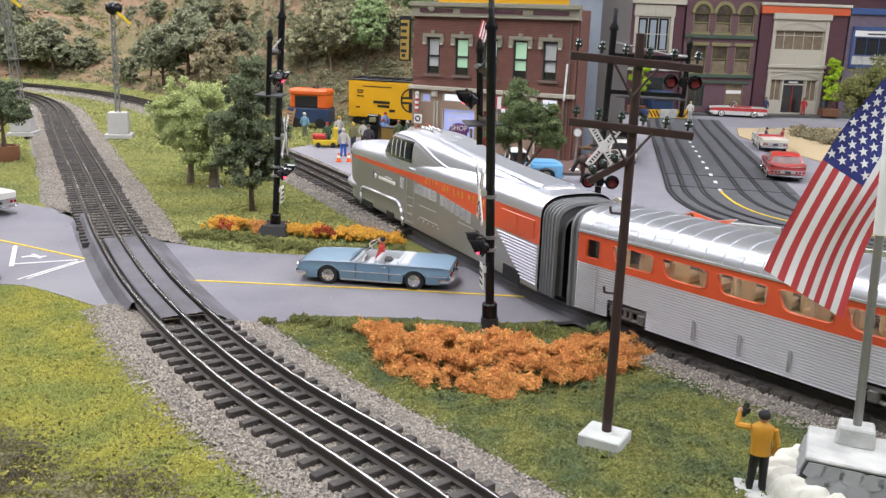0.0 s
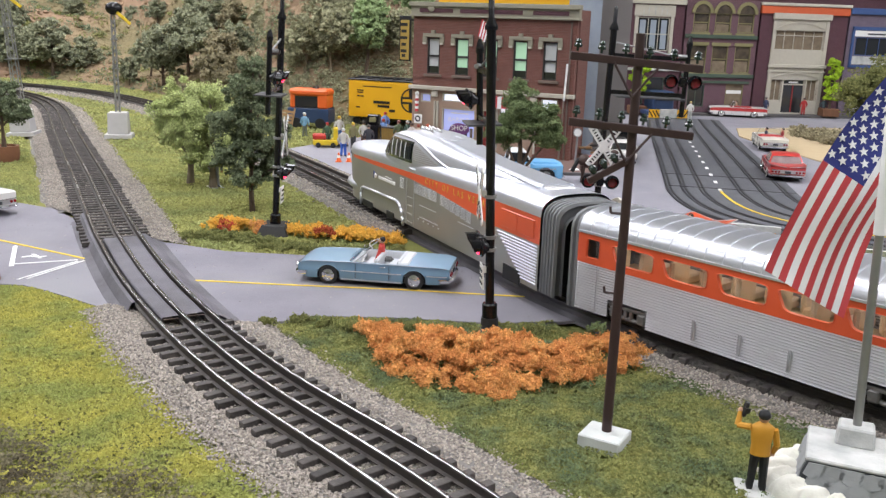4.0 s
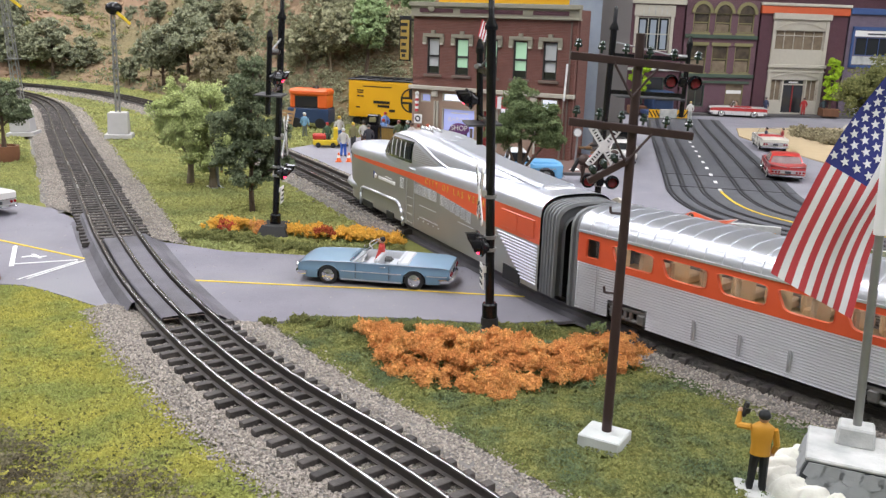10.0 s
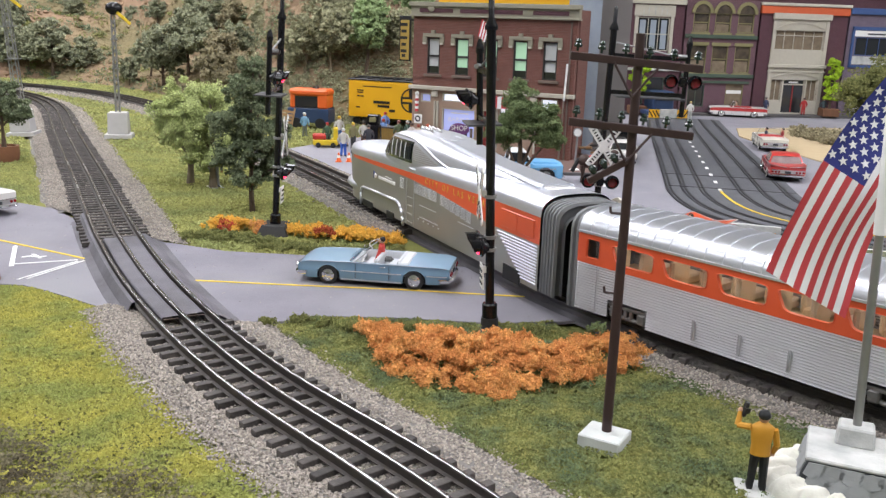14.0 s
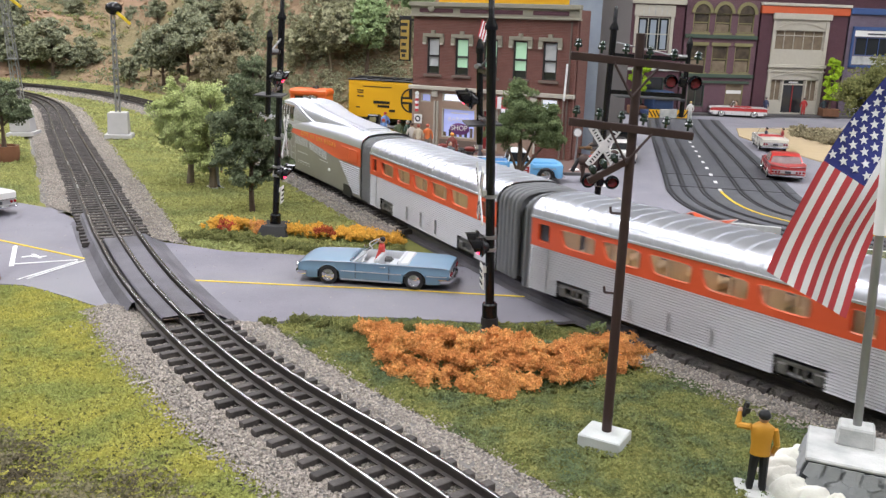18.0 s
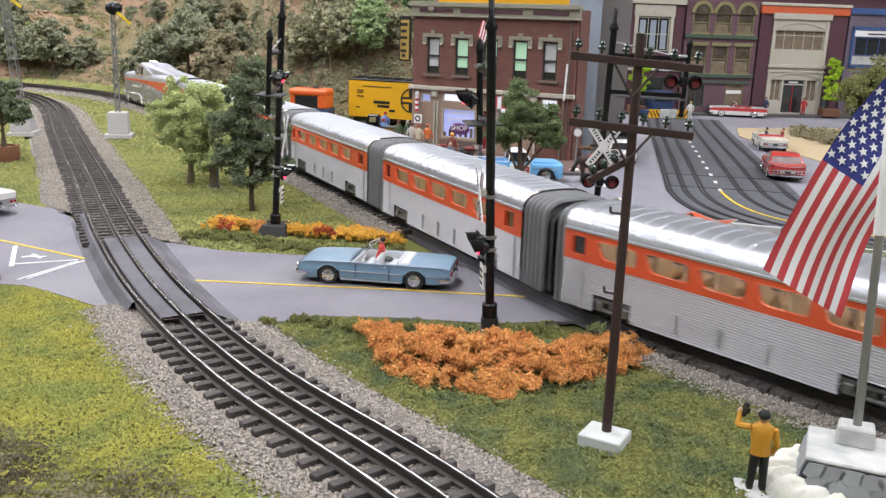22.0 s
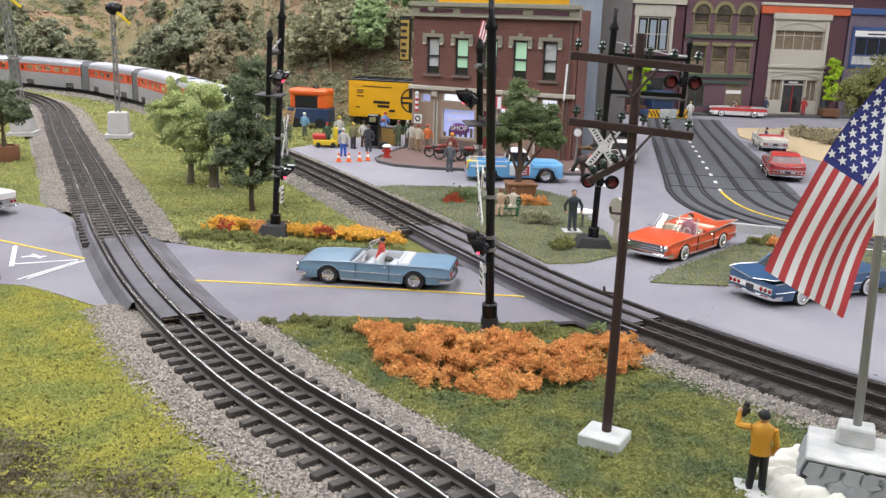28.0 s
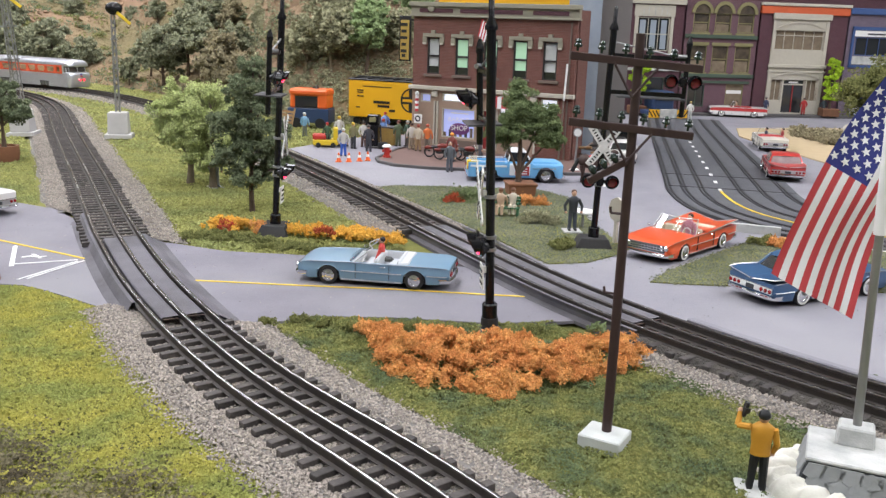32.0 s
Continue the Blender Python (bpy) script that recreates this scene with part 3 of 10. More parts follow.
M["gunmetal"] = material("gunmetal", (0.36, 0.35, 0.325), 0.38, metal=0.55, color2=(0.31, 0.30, 0.28), scale=40, amount=0.5)
M["train_orange"] = material("train_orange", (0.67, 0.098, 0.036), 0.38, color2=(0.60, 0.085, 0.031), scale=40, amount=0.5, coat=0.15)
M["bellows"] = material("bellows", (0.16, 0.165, 0.17), 0.65, color2=(0.12, 0.12, 0.125), scale=90, amount=0.6)
M["black"] = material("black", (0.012, 0.012, 0.013), 0.5, scale=90, amount=0.4)
M["underframe"] = material("underframe", (0.045, 0.043, 0.042), 0.6, metal=0.3, scale=200, amount=0.6)
M["truck_grey"] = material("truck_grey", (0.19, 0.186, 0.18), 0.5, metal=0.4, color2=(0.09, 0.088, 0.085), scale=200, amount=0.7)
M["cab_glass"] = material("cab_glass", (0.028, 0.028, 0.030), 0.14, color2=(0.085, 0.082, 0.08), scale=70, amount=0.9, spec=0.6)
# opaque tail panes; reflections are painted as light and dark mottling
M["tail_glass_sheen"] = material("tail_glass_sheen", (0.20, 0.185, 0.175), 0.10, color2=(0.045, 0.042, 0.042), scale=70, amount=1.0, spec=0.7)
M["seat_tan"] = material("seat_tan", (0.60, 0.47, 0.33), 0.8, scale=200, amount=0.4)
M["car_glass"] = glass("car_glass", (0.92, 0.92, 0.90), 0.5)
M["dark_glass"] = material("dark_glass", (0.02, 0.022, 0.025), 0.08, scale=20, amount=0.3, spec=0.7)
M["red_light"] = glow("red_light", (1.0, 0.02, 0.05), 2.2)
M["white_paint"] = material("white_paint", (0.78, 0.78, 0.76), 0.5, scale=90, amount=0.25)
M["gold_letter"] = material("gold_letter", (0.62, 0.33, 0.05), 0.5)
M["emblem_navy"] = material("emblem_navy", (0.04, 0.06, 0.25), 0.5)
# warm glow for an added, unseen strip that brightens the coach interiors
M["coach_fill_glow"] = glow("coach_fill_glow", (1.0, 0.88, 0.72), 7.0)
M["chrome"] = material("chrome", (0.75, 0.75, 0.76), 0.12, metal=1.0, scale=60, amount=0.15)

def text_part(body, size, parent, at, mat, label, turn=90):
    cu = bpy.data.curves.new("lettering", "FONT")
    cu.body, cu.size, cu.align_x, cu.extrude = body, size, "CENTER", 0.0002
    cu.materials.append(mat)
    ob = new("lettering", cu)
    ob.parent = parent
    ob.matrix_basis = pose(*at, turn, 0, 0)
    ob["label"] = label
    return ob


HALF = 0.0300          # half width of the cars
Z_LOW, Z_BELT, Z_EAVE, Z_TOP = 0.0038, 0.0352, 0.0552, 0.0690   # above the rails


def roof_points(n=12, half=HALF, eave=Z_EAVE, top=Z_TOP):
    """The arched roof from one eave to the other."""
    out = []
    for i in range(n + 1):
        a = math.pi * i / n
        c, s = math.cos(a), math.sin(a)
        out.append((math.copysign(abs(c) ** 0.62, c) * half, eave + (top - eave) * abs(s) ** 0.85))
    return out


def ribbed_side(q, z0, z1, pitch=0.00168, depth=0.00105):
    """Corrugated sheet: (y, z) points upward on the side q (+1 or -1)."""
    n = max(2, int(round((z1 - z0) / pitch)))
    h = (z1 - z0) / n
    out = []
    for i in range(n):
        z = z0 + i * h
        out += [(q * (HALF - depth), z), (q * (HALF - depth * 0.9), z + h * 0.16), (q * HALF, z + h * 0.34), (q * HALF, z + h * 0.50)]
    return out + [(q * (HALF - depth), z1)]


def window_shape(kind, w, h, n=28):
    """Outline of an opening round its centre."""
    pts = []
    for i in range(n):
        a = 2 * math.pi * i / n
        c, s = math.cos(a), math.sin(a)
        e = 0.32 if kind != "square" else 0.18
        x, z = math.copysign(abs(c) ** e, c) * w / 2, math.copysign(abs(s) ** e, s) * h / 2
        if kind == "slant":
            x += (z / h) * w * 0.18 * (1 if c > 0 else -0.05)
        pts.append((x, z))
    return pts


def band(parent, x0, x1, openings, q, mat, z0=Z_BELT, z1=Z_EAVE, deep=0.0016):
    """A side panel with real openings: (centre x, kind, width, height). q: side. Adds a pane to each."""
    bm = bmesh.new()
    edges = [x0] + [(a[0] + a[2] / 2 + b[0] - b[2] / 2) / 2 + 0.0008 for a, b in zip(openings, openings[1:])] + [x1]
    zc = (z0 + z1) / 2
    for k, (cx, kind, w, h) in enumerate(openings):
        a, b = edges[k], edges[k + 1]
        inner = window_shape(kind, w, h)
        outer = []
        for x, z in inner:
            t = min([((b - cx) / x if x > 0 else (a - cx) / x) if abs(x) > 1e-9 else 99, ((z1 - zc) / z if z > 0 else (z0 - zc) / z) if abs(z) > 1e-9 else 99])
            outer.append((cx + x * t, zc + z * t))
        for cxn, czn in ((a, z0), (a, z1), (b, z0), (b, z1)):
            i = min(range(len(outer)), key=lambda i: (outer[i][0] - cxn) ** 2 + (outer[i][1] - czn) ** 2)
            outer[i] = (cxn, czn)
        rows = [[(x, q * HALF, z) for x, z in outer], [(cx + x * 1.06, q * HALF, zc + z * 1.08) for x, z in inner], [(cx + x * 1.02, q * (HALF + 0.0005), zc + z * 1.04) for x, z in inner], [(cx + x, q * (HALF - deep), zc + z) for x, z in inner]]
        if q < 0:
            rows = [r[::-1] for r in rows]
        loft(bm, rows, closed=True)
        pane = bmesh.new()
        vs = [pane.verts.new((cx + x * 0.99, q * (HALF - deep * 0.9), zc + z * 0.99)) for x, z in inner]
        pane.faces.new(vs if q < 0 else vs[::-1])
        g = part("window_pane", pane, M["car_glass"], parent)
        g.visible_shadow = False
    bmesh.ops.remove_doubles(bm, verts=bm.verts, dist=2e-5)
    return part("window_band", bm, mat, parent, "orange band with window openings", smooth=True)


def diaphragm(parent, x0, length, n, name="diaphragm"):
    """Ribbed grey bellows at a car's end, from x0 along +x or -x."""
    base = None
    half = [(HALF - 0.001, 0.003), (HALF - 0.001, Z_EAVE)] + [p for p in roof_points(10, HALF - 0.001, Z_EAVE, Z_TOP - 0.001)[1:-1]] + [(-HALF + 0.001, Z_EAVE), (-HALF + 0.001, 0.003)]
    for k in range(n):
        xa = x0 + length * k / n
        rows = []
        for dx, sc in ((0, 0.93), (0.25, 1.0), (0.7, 1.0), (1.0, 0.93)):
            rows.append([(xa + length / n * dx, y * sc, 0.003 + (z - 0.003) * (0.97 + 0.03 * (sc - 0.93) / 0.07)) for y, z in half])
        rows.append([(xa + length / n, y * 0.74, 0.003 + (z - 0.003) * 0.86) for y, z in half])
        rows.append([(xa, y * 0.74, 0.003 + (z - 0.003) * 0.86) for y, z in half])
        bm = loft(bmesh.new(), rows)
        if base is None:
            base = part(name, bm, M["bellows"], parent, "ribbed grey rubber bellows", smooth=True)
        else:
            part("bellows_fold", bm, M["bellows"], base, smooth=True)
    return base


def truck(parent, x, label="grey cast wheel truck"):
    root = part("truck", box(bmesh.new(), x, 0, 0.0095, 0.012, 0.048, 0.004, 0.0006), M["underframe"], parent, label)
    for q in (-1, 1):
        bm = bmesh.new()
        rod(bm, (x - 0.0145, q * 0.0268, 0.0095), (x - 0.006, q * 0.0268, 0.0060), 0.0013, seg=6)
        rod(bm, (x - 0.006, q * 0.0268, 0.0060), (x + 0.006, q * 0.0268, 0.0060), 0.0013, seg=6)
        rod(bm, (x + 0.006, q * 0.0268, 0.0060), (x + 0.0145, q * 0.0268, 0.0095), 0.0013, seg=6)
        box(bm, x, q * 0.0265, 0.0112, 0.030, 0.0032, 0.0024, 0.0005)
        for dx in (-0.0022, 0.0022):
            rod(bm, (x + dx, q * 0.0268, 0.0060), (x + dx, q * 0.0268, 0.0118), 0.0014, seg=8)
        part("side_frame", bm, M["truck_grey"], root, "grey cast side frame with coil springs")
        for dx in (-0.0105, 0.0105):
            part("axle_box", box(bmesh.new(), x + dx, q * 0.0272, 0.0052, 0.0060, 0.0040, 0.0066, 0.0008), M["truck_grey"], root)
    for dx in (-0.0105, 0.0105):
        for q in (-1, 1):
            m = Matrix.Translation((x + dx, q * 0.0195, 0.0080)) @ Matrix.Rotation(-q * math.pi / 2, 4, "X")
            part("wheel", lathe(bmesh.new(), [(0.0088, -0.002), (0.0088, 0.0), (0.0078, 0.0006), (0.0078, 0.0030), (0.0066, 0.0032), (0.0060, 0.0022), (0.0022, 0.0022), (0.0018, 0.0036)], 18, m), M["underframe"], root, "dark spoked wheel", smooth=True)


def side_with_wells(bm, xs, q, profile, wells, z_well):
    """A side sheet along x whose foot is cut out over the wheel wells (x0, x1)."""
    cuts = sorted({xs[0], xs[1], *[c for w in wells for c in w]})
    k = next(i for i, (y, z) in enumerate(profile) if z >= z_well)
    for a, b in zip(cuts, cuts[1:]):
        open_ = any(w[0] - 1e-6 <= a and b <= w[1] + 1e-6 for w in wells)
        pr = profile[k:] if open_ else profile
        rows = [[(a, y, z) for y, z in pr], [(b, y, z) for y, z in pr]]
        loft(bm, rows if q > 0 else rows[::-1])


def seats(parent, xs):
    for x in xs:
        for q in (-1, 1):
            bm = bmesh.new()
            box(bm, x, q * 0.0165, 0.0265, 0.012, 0.018, 0.006, 0.0012)
            box(bm, x + 0.006, q * 0.0165, 0.0285, 0.0035, 0.018, 0.0205, 0.0012)
            part("seat", bm, M["seat_tan"], parent, "tan moulded passenger seat")


COACH = 0.260


def coach():
    root = thing("passenger_coach", "silver ribbed streamlined passenger coach with an orange window band", "train car", group="coaches of the silver train")
    L = COACH / 2
    R = -L + 0.009
    wells = [(-0.0890, -0.0590), (0.0735, 0.1035)]
    for q in (1, -1):
        bm = bmesh.new()
        side_with_wells(bm, (R, L), q, ribbed_side(q, Z_LOW, Z_BELT), wells, 0.0155)
        part("side_panel", bm, M["silver_side"], root, "corrugated silver side panel")
        ops = [(-0.1040, "square", 0.0125, 0.0118)] + [(x, "slant", 0.0290, 0.0112) for x in (-0.0615, -0.0248, 0.0122, 0.0492, 0.0862)] + [(0.1177, "square", 0.0105, 0.0118)]
        band(root, R, L, ops, q, M["train_orange"])
    rp = roof_points()
    part("roof", loft(bmesh.new(), [[(x, y, z) for y, z in rp] for x in (R, L)][::-1]), M["roof_silver"], root, "smooth silver arched roof", smooth="all")
    for i in range(21):
        x = R + 0.006 + i * (COACH - 0.024) / 20
        bm = loft(bmesh.new(), [[(x + dx, y * sc, Z_EAVE + (z - Z_EAVE) * 1.0 + dz) for y, z in rp] for dx, sc, dz in ((-0.0006, 0.995, -0.0002), (-0.0004, 1.006, 0.0005), (0.0004, 1.006, 0.0005), (0.0006, 0.995, -0.0002))][::-1])
        part("roof_seam", bm, M["silver"], root, "raised roof seam")
    for q in (-1, 1):
        part("drip_rail", box(bmesh.new(), 0.0045, q * (HALF + 0.0003), Z_EAVE - 0.0006, COACH - 0.009, 0.0012, 0.0014), M["silver"], root)
        for i in range(6):
            x = 0.039 - i * 0.0148
            bm = bmesh.new()
            if i % 2:
                for j in range(3):
                    box(bm, x, q * (HALF + 0.0001), 0.0125 + 0.0016 * j, 0.0030, 0.0007, 0.0005)
            else:
                box(bm, x, q * (HALF + 0.0001), 0.0072, 0.0005, 0.0007, 0.0120)
                box(bm, x + 0.0018, q * (HALF + 0.0001), 0.0072, 0.0005, 0.0007, 0.0120)
            part("access_strip", bm, M["silver_side"], root)
        for x in (-0.113, 0.113):
            part("panel_seam", box(bmesh.new(), x, q * (HALF + 0.0001), Z_LOW, 0.0005, 0.0006, Z_BELT - Z_LOW), M["silver_side"], root)
    part("floor", box(bmesh.new(), 0.0045, 0, 0.0230, COACH - 0.013, 0.056, 0.002), M["seat_tan"], root)
    part("underframe", box(bmesh.new(), 0, 0, 0.006, COACH - 0.05, 0.030, 0.016), M["underframe"], root)
    for x in (R + 0.001, L - 0.001):
        bm = bmesh.new()
        pts = [(x, HALF * 0.98, 0.004), (x, HALF * 0.98, Z_EAVE)] + [(x, y * 0.98, z - 0.0005) for y, z in rp[1:-1]] + [(x, -HALF * 0.98, Z_EAVE), (x, -HALF * 0.98, 0.004)]
        bm.faces.new([bm.verts.new(p) for p in (pts if x > 0 else pts[::-1])])
        part("end_wall", bm, M["black"], root, "dark end wall with a gangway")
    # added glow under the roof, so that the seats show through the windows
    part("interior_light", box(bmesh.new(), 0, 0, 0.0600, COACH - 0.03, 0.006, 0.001), M["coach_fill_glow"], root, "glowing strip added under the roof to brighten the seats")
    seats(root, [-0.098 + 0.022 * i for i in range(10)])
    truck(root, -0.0740)
    truck(root, 0.0885)
    diaphragm(root, L, 0.009, 2)
    diaphragm(root, R - 0.028, 0.028, 5)
    return root


TAIL = 0.284


def tail_car():
    """The observation car: x grows forward, its round end points backward."""
    root = thing("observation_car", "silver observation car with a rounded glazed tail and red tail lights", "train car", group="coaches of the silver train")
    xf = TAIL / 2
    xr = -TAIL / 2
    wells = [(xr + 0.069, xr + 0.101), (xf - 0.066, xf - 0.030)]
    for q in (1, -1):
        bm = bmesh.new()
        side_with_wells(bm, (xr, xf), q, ribbed_side(q, Z_LOW, Z_BELT), wells, 0.0155)
        part("side_panel", bm, M["silver_side"], root, "corrugated silver side panel")
        ops = [(xr + 0.0320, "square", 0.0115, 0.0120)] + [(xr + 0.0610 + 0.0338 * i, "slant", 0.0258, 0.0125) for i in range(6)] + [(xf - 0.0145, "square", 0.0105, 0.0120)]
        band(root, xr + 0.018, xf, ops, q, M["train_orange"])
        bm = bmesh.new()
        rows = [[(x, q * HALF, z) for z in (Z_BELT, Z_EAVE)] for x in (xr + 0.012, xr + 0.018)]
        loft(bm, rows if q > 0 else rows[::-1])
        part("tail_side", bm, M["silver"], root)
        part("tail_shoulder", box(bmesh.new(), xr + 0.0080, q * (HALF - 0.0010), Z_BELT - 0.0002, 0.0160, 0.0020, 0.0042, 0.0006), M["silver"], root, "bright shoulder below the tail window")
    rp = roof_points()
    part("roof", loft(bmesh.new(), [[(x, y, z) for y, z in rp] for x in (xr + 0.012, xf)][::-1]), M["roof_silver"], root, "smooth silver arched roof", smooth="all")

    def plan(b, rear, bulge, half, e=0.40):
        """A blunt rounded outline: rear is its x at the sides, bulge how far it swells backward."""
        c = math.cos(b)
        return rear - bulge * max(0.0, math.sin(b)) ** 0.5, math.copysign(abs(c) ** e, c) * half
    turns = [math.pi * j / 28 for j in range(29)]
    # the bulging tub below the window and the sloping deck on top of it
    rows = []
    for z, bulge, rear, half in ((Z_LOW, 0.0085, xr + 0.0006, HALF * 0.97), (0.0075, 0.0110, xr, HALF), (0.0160, 0.0130, xr, HALF), (0.0260, 0.0138, xr, HALF), (0.0340, 0.0130, xr, HALF), (0.0372, 0.0118, xr + 0.0004, HALF * 0.99), (0.0388, 0.0095, xr + 0.0020, HALF * 0.96), (0.0398, 0.0100, xr + 0.0110, HALF * 0.92)):
        rows.append([(*plan(b, rear, bulge, half), z) for b in turns])
    part("tail_shell", loft(bmesh.new(), rows), M["silver"], root, "bulging rounded silver tail", smooth="all")
    rows = [[(*plan(b, xr + 0.0145 + 0.0025 * t, 0.0155, HALF * (0.955 - 0.01 * t)), 0.0392 + 0.0150 * t) for b in turns] for t in (0.0, 0.33, 0.66, 1.0)]
    part("tail_window", loft(bmesh.new(), rows), M["tail_glass_sheen"], root, "curved tail window with reflections painted in grey", smooth="all")
    for j in (3, 8, 14, 20, 25):
        b = math.pi * j / 28
        lo, hi = plan(b, xr + 0.0143, 0.0157, HALF * 0.957), plan(b, xr + 0.0168, 0.0157, HALF * 0.947)
        part("mullion", rod(bmesh.new(), (*lo, 0.0395), (*hi, 0.0540), 0.0008, seg=8), M["silver"], root, "thin silver window post")
    rows = [[(*plan(b, xr + 0.0135, 0.0150, HALF * 0.90), 0.0527) for b in turns]]
    for k in range(10):
        a = math.pi / 2 * k / 9
        c = max(0.02, math.cos(a)) ** 0.62
        rows.append([(*plan(b, xr + 0.0122, 0.0235 * c, HALF * c, 0.45), 0.0525 + (Z_TOP - 0.0525) * math.sin(a) ** 0.85) for b in turns])
    part("tail_brow", loft(bmesh.new(), rows), M["silver"], root, "rounded roof brow over the tail window", smooth="all")
    xt = xr - 0.0136
    for q in (-1, 1):
        bm = lathe(bmesh.new(), [(0.0027, 0), (0.0027, 0.0012), (0.0018, 0.0020)], 14, Matrix.Translation((xt - 0.0008, q * 0.0058, 0.0212)) @ Matrix.Rotation(-math.pi / 2, 4, "Y"))
        part("tail_light", bm, M["red_light"], root, "glowing red tail light")
        part("corner_grab", rod(bmesh.new(), (xr - 0.0040, q * HALF * 0.985, 0.0120), (xr - 0.0040, q * HALF * 0.985, 0.0330), 0.0006, seg=6), M["silver"], root)
    part("light_plate", ball(bmesh.new(), xt + 0.0006, 0, 0.0212, 0.0020, 0.0112, 0.0042, 18, 10), M["chrome"], root, "oval chrome plate round the tail lights", smooth="all")
    part("emblem", ball(bmesh.new(), xt + 0.0006, 0, 0.0345, 0.0011, 0.0042, 0.0020), material("emblem_blue", (0.12, 0.16, 0.5), 0.4), root, "small blue badge", smooth="all")
    part("emblem", ball(bmesh.new(), xt + 0.0002, 0, 0.0303, 0.0011, 0.0038, 0.0018), material("emblem_red", (0.55, 0.10, 0.05), 0.4), root, "small orange-red badge", smooth="all")
    part("floor", box(bmesh.new(), 0.004, 0, 0.0230, TAIL - 0.012, 0.056, 0.002), M["seat_tan"], root)
    part("underframe", box(bmesh.new(), 0.0, 0, 0.006, TAIL - 0.06, 0.030, 0.016), M["underframe"], root)
    part("interior_light", box(bmesh.new(), 0.02, 0, 0.0600, TAIL - 0.07, 0.006, 0.001), M["coach_fill_glow"], root, "glowing strip added under the roof to brighten the seats")
    seats(root, [xr + 0.036 + 0.022 * i for i in range(11)])
    truck(root, xf - 0.048)
    truck(root, xr + 0.085)
    for i in range(20):
        x = xr + 0.018 + i * 0.0135
        bm = loft(bmesh.new(), [[(x + dx, y * sc, z + dz) for y, z in rp] for dx, sc, dz in ((-0.0006, 0.995, -0.0002), (-0.0004, 1.006, 0.0005), (0.0004, 1.006, 0.0005), (0.0006, 0.995, -0.0002))][::-1])
        part("roof_seam", bm, M["silver"], root, "raised roof seam")
    diaphragm(root, xf, 0.009, 2)
    return root


LOCO = 0.396


def locomotive():
    """x grows forward: the nose at +LOCO/2."""
    root = thing("streamlined_locomotive", "silver and gunmetal streamlined locomotive with an orange wedge stripe", "locomotive")
    xr, xn = -LOCO / 2, LOCO / 2
    st = [xr + (xn - xr) * (i / 48) for i in range(49)]
    xh = xn + 0.008                                    # foremost point of the hull
    st = [x for x in st if x < xh - 0.070] + [xh - 0.070 + 0.070 * math.sin(math.pi / 2 * i / 16) for i in range(17)]

    def shape(x):
        d = xh - x
        nose = min(1.0, d / 0.066)
        w = HALF * (1 - (1 - nose) ** 2.6 * 0.60)
        top = float(np.interp(d, (0, 0.004, 0.014, 0.030, 0.055, 0.10, 0.20, 0.36), (0.0505, 0.0540, 0.0572, 0.0598, 0.0618, 0.0636, 0.0672, Z_TOP + 0.001)))
        zu = float(np.interp(d, (0.05, 0.18, 0.27, 0.33), (0.0478, 0.0512, 0.0538, 0.0550)))
        zl = float(np.interp(d, (0.05, 0.18, 0.235, 0.285, 0.335), (0.0446, 0.0458, 0.0440, 0.0400, 0.0358)))
        return w, Z_LOW - 0.001, zl, zu, min(Z_EAVE + 0.001, zu + 0.002, top - 0.001), top, 1 - nose

    rows = []
    for x in st:
        w, low, zl, zu, eave, top, tip = shape(x)
        half = [(w * 0.985, low), (w, low + 0.004), (w, low + (zl - low) * 0.5), (w, zl), (w, (zl + zu) / 2), (w, zu), (w * 0.998, eave)]
        for i in range(1, 8):
            a = math.pi / 2 * i / 7
            half.append((w * max(0.0, math.cos(a)) ** 0.62, eave + (top - eave) * math.sin(a) ** 0.85))
        lean = lambda z: x - 0.014 * tip ** 2 * max(0, 1 - z / 0.046)
        rows.append([(lean(z), y, z) for y, z in half] + [(lean(z), -y, z) for y, z in half[-2::-1]])
    n = len(rows[0])
    order = st[::-1]

    def slot(i, j):
        j = min(j, n - 2 - j)
        return 0 if j < 3 else 2 if j >= 5 else 1 if xn - order[i] > 0.034 else 0
    bm = loft(bmesh.new(), rows[::-1], mats=slot)
    bm.verts.ensure_lookup_table()
    bm.faces.new([bm.verts[i] for i in range(n)])
    part("body", bm, [M["gunmetal"], M["train_orange"], M["silver"]], root, "smooth rounded body with an orange wedge stripe", smooth=True)
    # the raised cab, flush with the sides, flowing back into a hump
    OFF = [0.102, 0.114, 0.123, 0.132, 0.142, 0.158, 0.176, 0.194, 0.213, 0.234, 0.258, 0.284, 0.310, 0.337, 0.363]
    TOP = [0.0565, 0.0660, 0.0755, 0.0820, 0.0844, 0.0850, 0.0848, 0.0838, 0.0818, 0.0793, 0.0770, 0.0750, 0.0735, 0.0722, 0.0705]
    WID = [0.0246, 0.0274, 0.0288, 0.0294, 0.0297, 0.0298, 0.0298, 0.0292, 0.0274, 0.0246, 0.0220, 0.0200, 0.0182, 0.0166, 0.0150]
    BASE = 0.0545

    def cab(d):
        return float(np.interp(d, OFF, TOP)), float(np.interp(d, OFF, WID))

    def cab_y(d, z):
        """Half width of the cab's skin at d behind the nose and height z."""
        zt, w = cab(d)
        a = math.asin(min(1.0, max(0.0, (z - BASE) / (zt - BASE)) ** (1 / 0.62)))
        return w * math.cos(a) ** 0.26
    rows = []
    for i in range(65):
        d = 0.102 + 0.261 * i / 64
